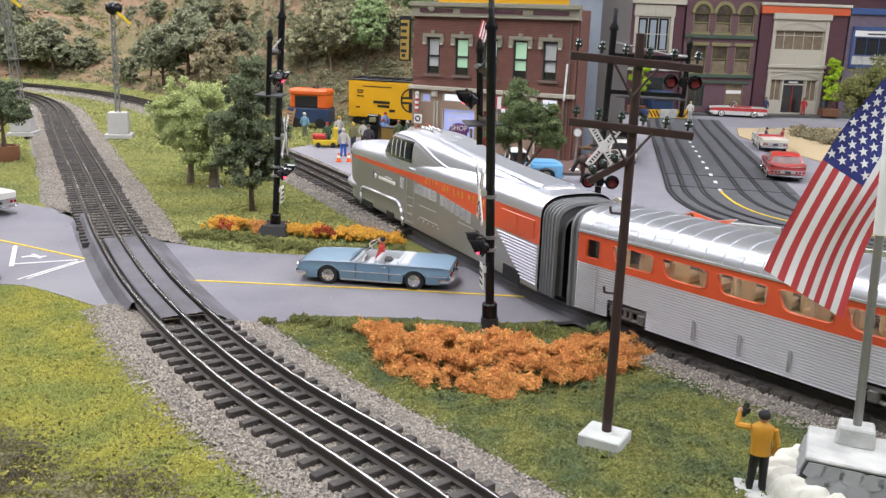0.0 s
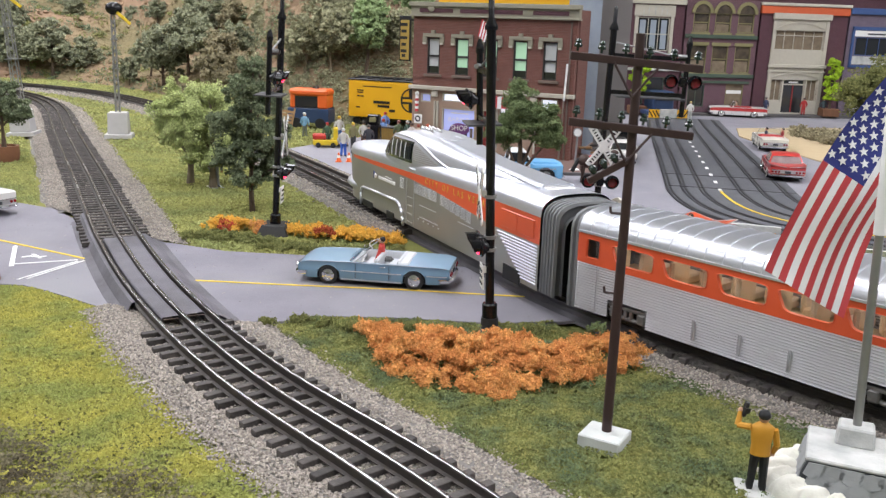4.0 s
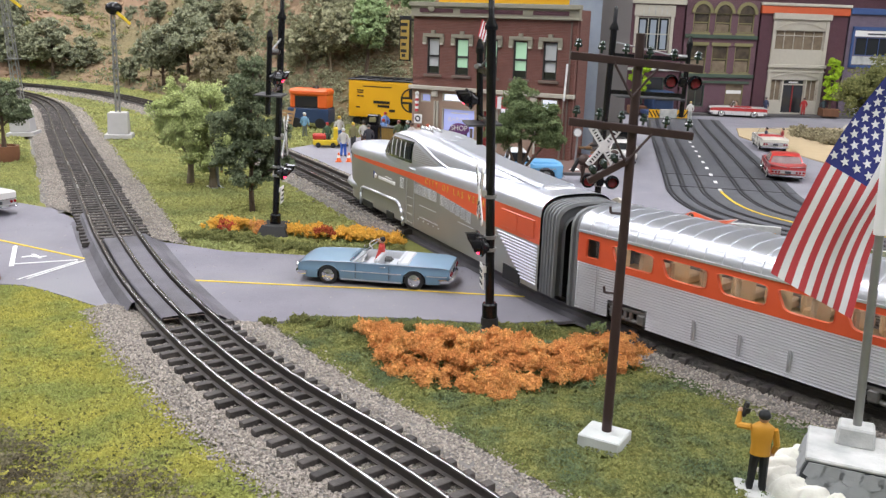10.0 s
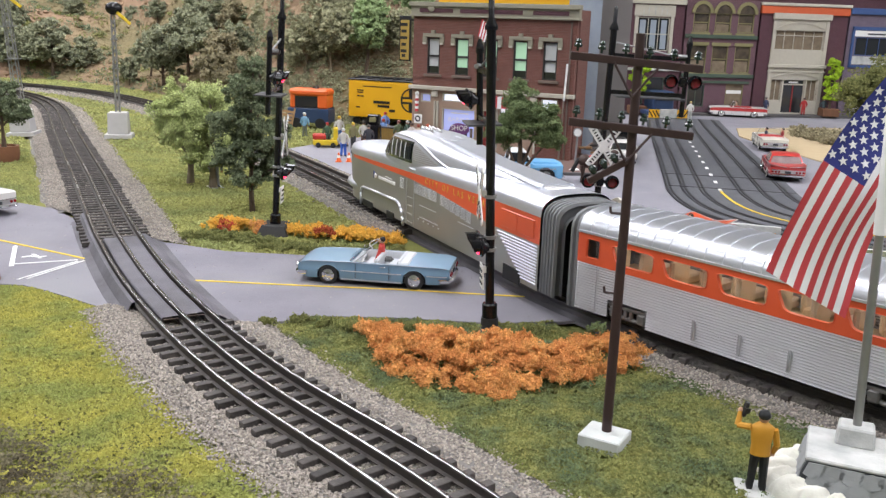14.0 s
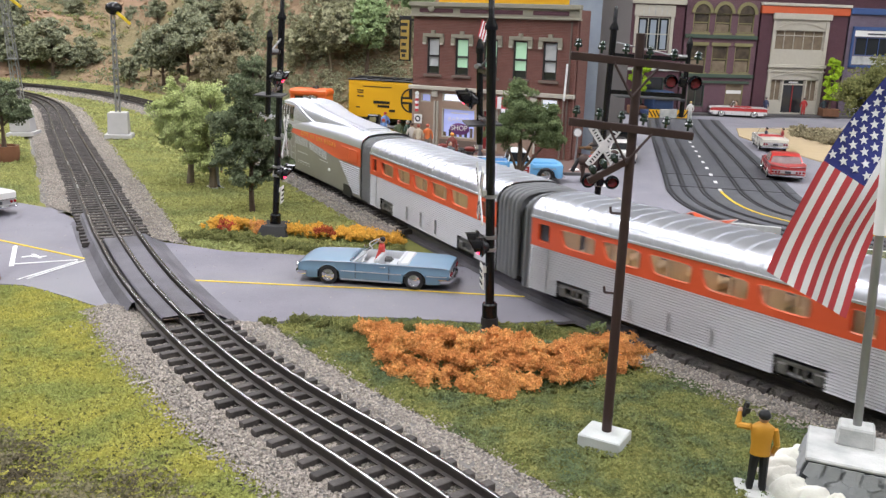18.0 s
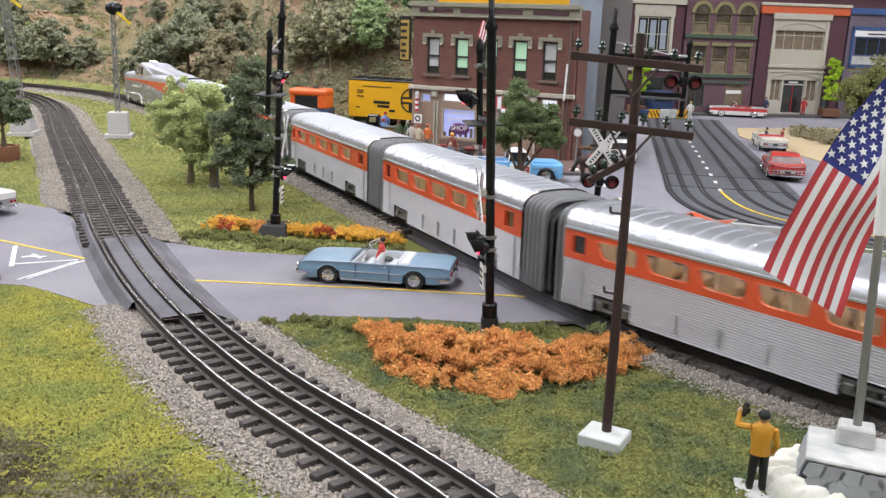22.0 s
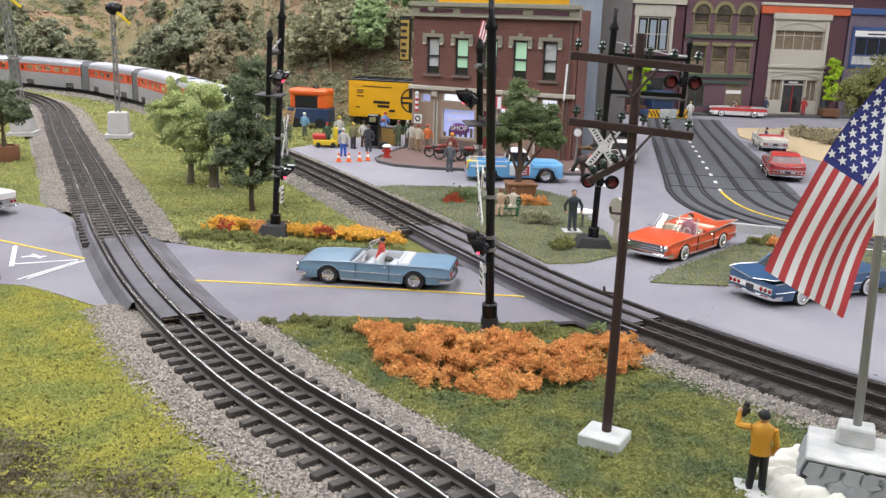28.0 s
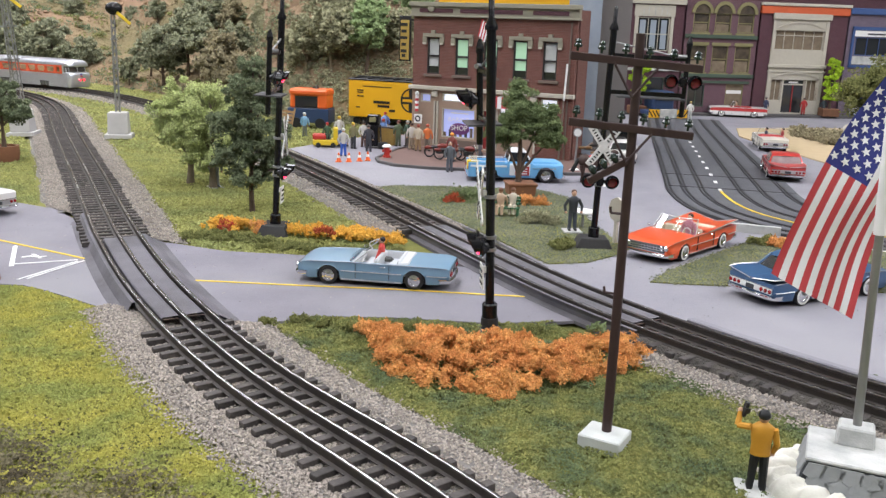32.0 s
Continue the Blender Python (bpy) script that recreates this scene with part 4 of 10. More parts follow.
        zt, w = cab(d)
        half = [(w * max(0.0, math.cos(math.pi / 2 * j / 16)) ** 0.26 if j < 16 else 0.0, BASE + (zt - BASE) * math.sin(math.pi / 2 * j / 16) ** 0.62) for j in range(17)]
        rows.append([(xn - d, y, z) for y, z in half] + [(xn - d, -y, z) for y, z in half[-2::-1]])
    part("cab_hump", loft(bmesh.new(), rows), M["silver"], root, "raised silver cab flowing back into a hump", smooth="all")
    ridge = []
    for i in range(29):
        d = 0.196 + 0.172 * i / 28
        zt = max(cab(d)[0], Z_TOP) + 0.0010 * min(1, i / 4)
        w = 0.0095 + 0.0035 * i / 28
        ridge.append([(xn - d, -w, zt - 0.0026), (xn - d, -w * 0.86, zt + 0.0006), (xn - d, w * 0.86, zt + 0.0006), (xn - d, w, zt - 0.0026)])
    part("roof_ridge", loft(bmesh.new(), ridge[::-1], caps=True), M["silver"], root, "raised ridge along the hump", smooth=True)
    for q in (-1, 1):
        pts = [(xn - d, q * (0.0100 + 0.0042 * (d - 0.196) / 0.17), max(cab(d)[0], Z_TOP) - 0.0004) for d in [0.190 + 0.178 * i / 20 for i in range(21)]]
        bm = bmesh.new()
        for a, b in zip(pts, pts[1:]):
            rod(bm, a, b, 0.0010, seg=6)
        part("ridge_moulding", bm, M["silver"], root, "bright moulding beside the ridge", smooth="all")

    def cab_pane(name, d0, d1, z0, z1, cut, mat, label, q, out=0.0006):
        """A pane that follows the cab's skin; cut: how much the top edge is shortened at its front and rear."""
        bm = bmesh.new()
        rows_ = []
        for k in range(7):
            z = z0 + (z1 - z0) * k / 6
            a, b = d0 + cut[0] * k / 6, d1 - cut[1] * k / 6
            rows_.append([(xn - (a + (b - a) * c / 6), q * (cab_y(a + (b - a) * c / 6, z) + out), z) for c in range(7)])
        return part(name, loft(bm, rows_ if q > 0 else rows_[::-1]), mat, root, label, smooth="all")
    for q in (-1, 1):
        cab_pane("window_frame", 0.1045, 0.1830, 0.0598, 0.0785, (0.0215, 0.001), M["chrome"], "bright cab window frame", q, 0.0003)
        cab_pane("cab_window", 0.1080, 0.1290, 0.0612, 0.0765, (0.0175, 0.0), M["cab_glass"], "grey triangular vent window", q, 0.0008)
        cab_pane("cab_window", 0.1318, 0.1560, 0.0618, 0.0770, (-0.0020, 0.0), M["cab_glass"], "grey cab side window", q, 0.0008)
        cab_pane("cab_window", 0.1575, 0.1800, 0.0625, 0.0770, (0.0, 0.0), M["dark_glass"], "dark cab side window", q, 0.0008)
        for k in range(4):
            cab_pane("window_bar", 0.1375 + 0.0098 * k, 0.1388 + 0.0098 * k, 0.0625, 0.0768, (0.0, 0.0), M["white_paint"], "", q, 0.0011)
        cab_pane("louver_panel", 0.1825, 0.2350, 0.0620, 0.0765, (0.0, 0.0455), M["vent_bright"], "bright louvred panel behind the cab", q, 0.0003)
        for k in range(8):
            cab_pane("louver", 0.1835, 0.2310 - 0.0054 * k, 0.0628 + 0.0017 * k, 0.0633 + 0.0017 * k, (0.0, 0.001), M["gunmetal"], "", q, 0.0008)
        bm = bmesh.new()
        curve = [(0.1190, 0.0700), (0.1262, 0.0765), (0.1330, 0.0800), (0.1450, 0.0812), (0.1640, 0.0815), (0.1790, 0.0808), (0.1930, 0.0785), (0.2060, 0.0748), (0.2200, 0.0700), (0.2340, 0.0658), (0.2500, 0.0630), (0.2700, 0.0612)]
        for (d0, z0), (d1, z1) in zip(curve, curve[1:]):
            rod(bm, (xn - d0, q * cab_y(d0, z0), z0), (xn - d1, q * cab_y(d1, z1), z1), 0.0011, seg=8, caps=False)
        part("brow_moulding", bm, M["silver"], root, "raised brow sweeping back over the cab windows", smooth="all")
        for d0, cols, zt, dz in ((0.1890, 5, 0.0438, 0.0), (0.2415, 6, 0.0430, 0.0009)):
            for c in range(cols):
                d = d0 + 0.0046 + 0.0093 * c
                z1 = zt - dz * c
                bm = bmesh.new()
                for j in range(7):
                    box(bm, xn - d, q * HALF, z1 - 0.0013 * (j + 1), 0.0078, 0.0014, 0.0007)
                part("vent", bm, M["vent_bright"], root, "bright pressed louvre column")
        for j in range(7):
            part("vent_slat", box(bmesh.new(), xn - 0.1622, q * HALF, 0.0340 + 0.0014 * j, 0.0085, 0.0012, 0.0010), M["vent_bright"], root)
        # moulding over the front truck, door, hatches
        pts = [(0.060, 0.000), (0.060, 0.012), (0.0615, 0.0165), (0.066, 0.0185), (0.110, 0.0195), (0.148, 0.0202), (0.156, 0.0190), (0.1610, 0.0150), (0.1645, 0.008), (0.1672, 0.000)]
        bm = bmesh.new()
        W = lambda d: shape(xn - d)[0] + 0.0004
        for (d0, z0), (d1, z1) in zip(pts, pts[1:]):
            rod(bm, (xn - d0, q * W(d0), z0), (xn - d1, q * W(d1), z1), 0.0013, seg=8)
        part("wheel_arch", bm, M["silver"], root, "silver moulding over the front wheels", smooth="all")
        part("wheel_opening", box(bmesh.new(), xn - 0.078, q * (HALF - 0.0003), 0.0, 0.026, 0.0016, 0.007, 0.0006), M["black"], root)
        part("wheel_opening", box(bmesh.new(), xn - 0.136, q * (HALF - 0.0003), 0.0, 0.018, 0.0016, 0.0075, 0.0006), M["black"], root)
        part("wheel_opening", box(bmesh.new(), xn - 0.361, q * (HALF - 0.0003), 0.0, 0.024, 0.0016, 0.012, 0.0006), M["black"], root)
        part("side_door", box(bmesh.new(), xn - 0.366, q * HALF, 0.0385, 0.045, 0.0012, 0.0132, 0.0004), M["train_orange"], root, "raised orange baggage panel")
        part("door_line", box(bmesh.new(), xn - 0.366, q * HALF, 0.0385, 0.0006, 0.0018, 0.0132), M["train_orange"], root)
        for d in (0.1730, 0.1890):
            part("door_line", box(bmesh.new(), xn - d, q * HALF, 0.004, 0.0006, 0.0009, 0.0415), M["silver_side"], root)
        for j in range(4):
            part("step", box(bmesh.new(), xn - 0.181, q * HALF, 0.006 + 0.0075 * j, 0.010, 0.0013, 0.0008), M["silver_side"], root)
        for j in range(13):
            d0 = 0.338 + 0.0030 * j
            part("rib", box(bmesh.new(), xn - (d0 + 0.394) / 2, q * HALF, 0.0330 - 0.0022 * j, 0.394 - d0, 0.0016, 0.0012, 0.0003), M["silver"], root, "silver corrugation on the rear side")
        part("speed_badge", box(bmesh.new(), xn - 0.1260, q * HALF, 0.0335, 0.040, 0.0008, 0.0030, 0.0003), M["white_paint"], root, "white lettering bar")
        part("speed_badge", box(bmesh.new(), xn - 0.1310, q * HALF, 0.0378, 0.016, 0.0008, 0.0008), M["white_paint"], root)
        word = text_part("CITY OF LAS VEGAS", 0.0072, root, (0, 0, 0), M["gold_letter"], "gold painted lettering", turn=90)
        word.data.space_character = 1.85
        word.matrix_basis = Matrix.Translation((xn - 0.268, q * (HALF + 0.0002), 0.0468)) @ pose(0, 0, 0, 90, 0, 180 if q > 0 else 0)
        part("emblem", rod(bmesh.new(), (xn - 0.0960, q * (HALF - 0.0005), 0.0358), (xn - 0.0960, q * (HALF + 0.0006), 0.0358), 0.0045, 0.0045, seg=3), M["emblem_navy"], root, "blue wedge emblem")
        part("emblem_core", rod(bmesh.new(), (xn - 0.0985, q * (HALF - 0.0005), 0.0352), (xn - 0.0985, q * (HALF + 0.0009), 0.0352), 0.0022, seg=12), M["white_paint"], root)
        for d, z, w in ((0.217, 0.0256, 0.034), (0.288, 0.0262, 0.026), (0.220, 0.0152, 0.036)):
            part("grab_line", box(bmesh.new(), xn - d, q * HALF, z, w, 0.0009, 0.0006), M["silver"], root)
        for k in range(5):
            part("rivet", box(bmesh.new(), xn - 0.200 - 0.010 * k, q * HALF, 0.0125, 0.0020, 0.0012, 0.0010), M["silver"], root)
        part("filler_cap", lathe(bmesh.new(), [(0.0020, 0), (0.0020, 0.0008), (0.0012, 0.0012)], 12, Matrix.Translation((xn - 0.306, q * HALF, 0.0195)) @ Matrix.Rotation(-q * math.pi / 2, 4, "X")), M["white_paint"], root, "white filler cap")
        part("handle", box(bmesh.new(), xn - 0.184, q * HALF, 0.0535, 0.012, 0.0014, 0.0022, 0.0005), M["silver"], root)
    rows_ = []
    for k in range(13):
        a = -1 + 2 * k / 12
        x = xh - 0.0012 - 0.030 * abs(a) ** 2.4
        y = a * (shape(x)[0] + 0.0006) if abs(a) > 0.5 else a * shape(xh)[0] * 1.9
        y = math.copysign(min(abs(y), shape(x)[0] + 0.0008), y) if abs(a) > 0.5 else y
        rows_.append([(x, y, 0.0462), (x + 0.0020, y, 0.0470), (x + 0.0020, y, 0.0486), (x, y, 0.0494)])
    part("headlight_slot", loft(bmesh.new(), rows_), M["dark_glass"], root, "dark headlight slot round the nose", smooth=True)
    bm = bmesh.new()
    rows_ = []
    for k in range(6):
        z = 0.0640 + 0.0130 * k / 5
        d = float(np.interp(z, TOP[:5], OFF[:5])) - 0.0005
        wv = 0.0225
        rows_.append([(xn - d - 0.006 * (c / 4 - 1) ** 2 * 1.0, (c / 4 - 1) * wv, z) for c in range(9)])
    part("windshield", loft(bm, rows_), M["dark_glass"], root, "dark raked windshield", smooth="all")
    part("pilot", ball(bmesh.new(), xn - 0.036, 0, 0.0160, 0.050, 0.0312, 0.0098, 24, 12), M["silver"], root, "rounded silver pilot below the nose", smooth="all")
    bm = bmesh.new()
    for q in (-1, 1):
        for k in range(3):
            rod(bm, (xn - 0.172 + 0.008 * k, q * 0.004, 0.0848), (xn - 0.163 + 0.008 * k, q * 0.004, 0.0870), 0.0010, 0.0018, 8)
    part("horns", bm, M["chrome"], root, "chrome air horns on the cab roof")
    part("roof_vent", lathe(bmesh.new(), [(0.009, 0), (0.009, 0.0012), (0.007, 0.0016)], 20, Matrix.Translation((xn - 0.205, 0, cab(0.205)[0] - 0.0004))), M["silver"], root)
    part("exhaust_cowl", box(bmesh.new(), xr + 0.036, 0, Z_TOP - 0.001, 0.034, 0.022, 0.0028, 0.0012), M["silver_side"], root, "raised roof cowl")
    part("underframe", box(bmesh.new(), -0.02, 0, 0.004, LOCO - 0.1, 0.034, 0.016), M["underframe"], root)
    truck(root, xn - 0.100)
    truck(root, xr + 0.045)
    bm = bmesh.new()
    pts = [(HALF * 0.97, 0.004), (HALF * 0.97, Z_EAVE)] + roof_points(12, HALF * 0.97, Z_EAVE, Z_TOP - 0.0005)[1:-1] + [(-HALF * 0.97, Z_EAVE), (-HALF * 0.97, 0.004)]
    bm.faces.new([bm.verts.new((xr + 0.0005, y, z)) for y, z in pts][::-1])
    part("end_wall", bm, M["black"], root)
    diaphragm(root, xr - 0.018, 0.018, 5)
    return root


# the train's way: where the front of the first coach stands along the far track
RUN = [(0.0, 0.190), (15.6, 0.190), (16.0, 0.197), (16.5, 0.226), (17.0, 0.315), (17.4, 0.412), (18.2, 0.575), (19.0, 0.752), (20.2, 0.994), (21.0, 1.145), (21.8, 1.343), (22.6, 1.530), (23.5, 1.745),
       (24.5, 2.003), (25.5, 2.264), (27.6, 2.785), (28.8, 3.080), (30.0, 3.385), (31.2, 3.690), (32.0, 3.875)]
PITCH = 0.297
TRAIN = []


def run_at(t):
    """Smooth way between the rows of RUN."""
    ts, ss = [r[0] for r in RUN], [r[1] for r in RUN]
    k = max(0, min(len(RUN) - 2, sum(1 for x in ts if x <= t) - 1))
    h = ts[k + 1] - ts[k]

    def slope(i):
        if i == 0 or i == len(RUN) - 1:
            j = min(i, len(RUN) - 2)
            return (ss[j + 1] - ss[j]) / (ts[j + 1] - ts[j])
        a, b = (ss[i] - ss[i - 1]) / (ts[i] - ts[i - 1]), (ss[i + 1] - ss[i]) / (ts[i + 1] - ts[i])
        return 0.0 if a * b <= 0 else 2 * a * b / (a + b)
    u = (t - ts[k]) / h
    return (2 * u ** 3 - 3 * u * u + 1) * ss[k] + (u ** 3 - 2 * u * u + u) * h * slope(k) + (3 * u * u - 2 * u ** 3) * ss[k + 1] + (u ** 3 - u * u) * h * slope(k + 1)


def on_track(s_mid, half_base):
    a, b = LINE_B.at(s_mid - half_base), LINE_B.at(s_mid + half_base)
    c, d = (a + b) / 2, b - a
    return pose(c.x, c.y, RAIL_Z, 0, 0, math.degrees(math.atan2(d.y, d.x)))


def build_train():
    TRAIN.append((locomotive(), 0.033 + LOCO / 2, 0.12))
    first = coach()
    for k in range(5):
        TRAIN.append((first if k == 0 else copy_thing(first, Matrix()), -PITCH * k - COACH / 2, 0.082))
    TRAIN.append((tail_car(), -PITCH * 5 - TAIL / 2, 0.09))


build_train()


FLAG_SWAY = [(0.0, -0.4), (1.5, -0.3), (3.0, 0.0), (6.0, -0.3), (8.0, 0.0), (10.0, 1.8), (12.0, 0.5), (14.0, 0.3), (17.0, 0.7), (19.0, 0.0), (21.0, -0.7), (23.0, -0.2), (25.0, 3.0), (26.5, 1.2), (28.0, -0.2), (30.0, 0.3), (32.0, 2.0)]


def motions():
    times = [0.0, 15.6, 15.8] + [16.0 + 0.25 * i for i in range(65)]
    for ob, shift, base in TRAIN:
        walk(ob, [(t, on_track(run_at(t) + shift, base)) for t in times])
    hoist = Matrix.Translation((*FLAG_AT[:2], 0.1736))
    walk(FLAG, [(t, hoist @ pose(0, 0, 0, 0, -a, 0) @ Matrix.Translation((0, 0, -0.1736))) for t, a in FLAG_SWAY])
# ---- crossing signals, poles and the flag ----
M["signal_black"] = material("signal_black", (0.006, 0.006, 0.008), 0.20, scale=90, amount=0.4, spec=0.35)
M["signal_base"] = material("signal_base", (0.022, 0.021, 0.021), 0.7, scale=120, amount=0.6, bump=0.0003)
M["grey_metal"] = material("grey_metal", (0.30, 0.30, 0.30), 0.45, metal=0.6, scale=120, amount=0.5)
M["grating"] = material("grating", (0.085, 0.085, 0.09), 0.6, metal=0.3, color2=(0.05, 0.05, 0.05), scale=300, amount=0.8)
M["flash_red"] = glow("flash_red", (1.0, 0.03, 0.09), 5.0)
M["red_dim"] = material("red_dim", (0.16, 0.012, 0.012), 0.2, spec=0.6)
M["pole_brown"] = material("pole_brown", (0.030, 0.013, 0.013), 0.55, color2=(0.045, 0.022, 0.020), scale=120, amount=0.7, bump=0.0002)
M["insulator"] = material("insulator", (0.02, 0.035, 0.03), 0.2)
M["pedestal_grey"] = material("pedestal_grey", (0.50, 0.485, 0.48), 0.8, color2=(0.42, 0.41, 0.40), scale=90, amount=0.6, bump=0.0003, bump_scale=900)
M["concrete"] = material("concrete", (0.50, 0.52, 0.50), 0.8, color2=(0.42, 0.44, 0.43), scale=90, amount=0.6, bump=0.0003, bump_scale=900)
M["plaster_white"] = material("plaster_white", (0.62, 0.61, 0.54), 0.85, color2=(0.60, 0.59, 0.54), scale=60, amount=0.6, bump=0.0012, bump_scale=160)
M["plinth_grey"] = material("plinth_grey", (0.40, 0.41, 0.395), 0.8, color2=(0.58, 0.58, 0.56), scale=50, amount=0.9, bump=0.0004, bump_scale=700, third=(0.33, 0.34, 0.33), big=60)
M["flag_stone"] = material("flag_stone", (0.235, 0.245, 0.25), 0.8, color2=(0.30, 0.31, 0.31), scale=90, amount=0.6, bump=0.0004, each=0.15)
M["joint_dark"] = material("joint_dark", (0.035, 0.04, 0.045), 0.9, scale=90, amount=0.4)
M["flag_red"] = material("flag_red", (0.52, 0.055, 0.065), 0.75, scale=300, amount=0.3, color2=(0.45, 0.045, 0.055))
M["flag_white"] = material("flag_white", (0.80, 0.80, 0.82), 0.75, scale=300, amount=0.2)
M["flag_blue"] = material("flag_blue", (0.030, 0.040, 0.22), 0.75, scale=300, amount=0.3)
M["sign_white"] = material("sign_white", (0.70, 0.70, 0.68), 0.6, color2=(0.45, 0.44, 0.42), scale=200, amount=0.4)


def lamp_pair(parent, x, y, z, f, lit, spread=0.0105, r=0.0062):
    """Two round flashers side by side along x, facing f along y; lit: which one glows."""
    bm = rod(bmesh.new(), (x - spread, y, z), (x + spread, y, z), 0.0014)
    box(bm, x, y, z - 0.004, 0.006, 0.006, 0.008, 0.0008)
    bar = part("lamp_bar", bm, M["signal_black"], parent)
    for q in (-1, 1):
        m = Matrix.Translation((x + q * spread, y + f * 0.001, z)) @ Matrix.Rotation(-f * math.pi / 2, 4, "X")
        head = part("flasher", lathe(bmesh.new(), [(0.0025, -0.004), (0.0036, -0.002), (r, 0.0), (r, 0.0010), (0.0048, 0.0012), (0.0048, 0.0022)], 18, m), M["signal_black"], parent, "black round flasher with a hood", smooth=True)
        bm = bmesh.new()
        rows = []
        for k in range(9):
            a = math.pi * (-0.12 + 1.24 * k / 8)
            rows.append([m @ Vector((0.0050 * math.cos(a), -f * 0 + 0.0050 * math.sin(a) * (1 if f < 0 else -1), d)) for d in (0.001, 0.0085 - 0.003 * abs(k - 4) / 4)])
        loft(bm, rows)
        part("hood", bm, M["signal_black"], head)
        part("lens", lathe(bmesh.new(), [(0.0046, 0.0020), (0.0040, 0.0032), (0.0020, 0.0040)], 16, m), M["flash_red"] if q == lit else M["red_dim"], head, "red glass lens", smooth=True)
    return bar


def crossbuck(parent, x, y, z, f, length=0.042):
    for a in (-1, 1):
        m = Matrix.Translation((x, y + f * (0.0028 + 0.0006 * (a > 0)), z)) @ Matrix.Rotation(a * radians(36), 4, "Y")
        part("crossbuck_blade", box(bmesh.new(), 0, 0, -length / 2, 0.0062, 0.0009, length, 0.0002, m), M["sign_white"], parent, "white crossbuck blade")
        for k in range(5):
            for s_ in (-1, 1):
                part("letter_bar", box(bmesh.new(), 0, f * 0.0006, s_ * (0.0062 + 0.0027 * k) - 0.0006, 0.0026, 0.0003, 0.0011, 0, m), M["signal_black"], parent)


def crossing_signal(label, m, f, arm, lit, height=0.192, lamps_low=0.059, buck=0.091, deck=0.131, wide=True, block=True, notice=True):
    root = thing("crossing_signal", label, "crossing signal", m, "railway crossing signals")
    if block:
        part("base", box(bmesh.new(), 0, 0, 0, 0.034, 0.029, 0.0105, 0.0006, taper=0.72), M["signal_base"], root, "black tapered foot")
    else:
        part("base", lathe(bmesh.new(), [(0.0090, 0.0), (0.0085, 0.0016), (0.0058, 0.0030), (0.0055, 0.0100)], 18), M["signal_base"], root, "low round dark foot")
    part("collar", lathe(bmesh.new(), [(0.0050, 0.010), (0.0050, 0.0185), (0.0042, 0.0195)], 16), M["signal_black"], root, smooth=True)
    part("pole", rod(bmesh.new(), (0, 0, 0.010), (0, 0, height), 0.0029, seg=18), M["signal_black"], root, "glossy black round pole", smooth=True)
    part("finial", lathe(bmesh.new(), [(0.0040, height - 0.002), (0.0040, height), (0.0018, height + 0.005), (0.0018, height + 0.016), (0.0005, height + 0.018)], 14), M["signal_black"], root, smooth=True)
    lamp_pair(root, 0, f * 0.0055, lamps_low, f, lit)
    for dz in (-0.004, 0.004, 0.030):
        part("clamp", lathe(bmesh.new(), [(0.0041, lamps_low + dz - 0.001), (0.0041, lamps_low + dz + 0.001)], 14), M["grey_metal"], root)
    crossbuck(root, 0, f * 0.0035, buck, f)
    part("bracket", box(bmesh.new(), 0, f * 0.0030, buck - 0.002, 0.003, 0.004, 0.004), M["sign_white"], root)
    if notice:
        plate = part("track_sign", box(bmesh.new(), 0, f * 0.0052, 0.0300, 0.013, 0.0009, 0.0155, 0.0003), M["sign_white"], root, "white sign with dark bars")
        for k in range(3):
            part("letter_bar", box(bmesh.new(), 0, f * 0.0058, 0.0325 + 0.0042 * k, 0.009, 0.0004, 0.0018), M["signal_black"], plate)
        part("bracket", box(bmesh.new(), 0, f * 0.0030, 0.040, 0.003, 0.004, 0.004), M["sign_white"], root)
    # the cantilever over the road: two rails, end posts, walkway deck and upper flashers
    for z in (deck + 0.001, deck + 0.032):
        part("arm", box(bmesh.new(), arm / 2, 0, z, arm, 0.0030, 0.0035), M["signal_black"], root, "black cantilever arm")
    part("arm_brace", rod(bmesh.new(), (0, 0, deck + 0.045), (arm, 0, deck + 0.034), 0.0008, seg=6), M["grey_metal"], root)
    part("end_post", rod(bmesh.new(), (arm, 0, deck - 0.016), (arm, 0, deck + 0.046), 0.0022, seg=14), M["signal_black"], root, smooth=True)
    part("post_cap", lathe(bmesh.new(), [(0.0028, deck + 0.044), (0.0028, deck + 0.047), (0.001, deck + 0.053)], 12, Matrix.Translation((arm, 0, 0))), M["signal_black"], root)
    part("walkway", box(bmesh.new(), arm * (0.80 if wide else 0.55), 0, deck - 0.0012, 0.032 if wide else arm * 0.9, 0.022, 0.0012), M["grating"], root, "dark grating walkway")
    part("spot_arm", rod(bmesh.new(), (arm, 0, deck + 0.036), (arm - 0.012, f * 0.004, deck + 0.036), 0.0016, seg=8), M["grey_metal"], root)
    lamp_pair(root, arm + (0.0 if wide else -0.004), f * 0.006, deck + 0.0145, f, -lit)
    return root


crossing_signal("black cantilever crossing signal with white crossbuck among orange bushes", pose(0.0319, 0.5440, 0.0) @ pose(0, 0, 0, 0, -2.2, 0) @ pose(0, 0, 0, 0, 0, 96), 1, 0.050, -1, block=False)
crossing_signal("black cantilever crossing signal with red flashers beside yellow bushes", pose(-0.1550, 0.7918, 0.0) @ pose(0, 0, 0, 0, 2.6, 0) @ pose(0, 0, 0, 0, 0, -90), 1, 0.050, 1, height=0.194)
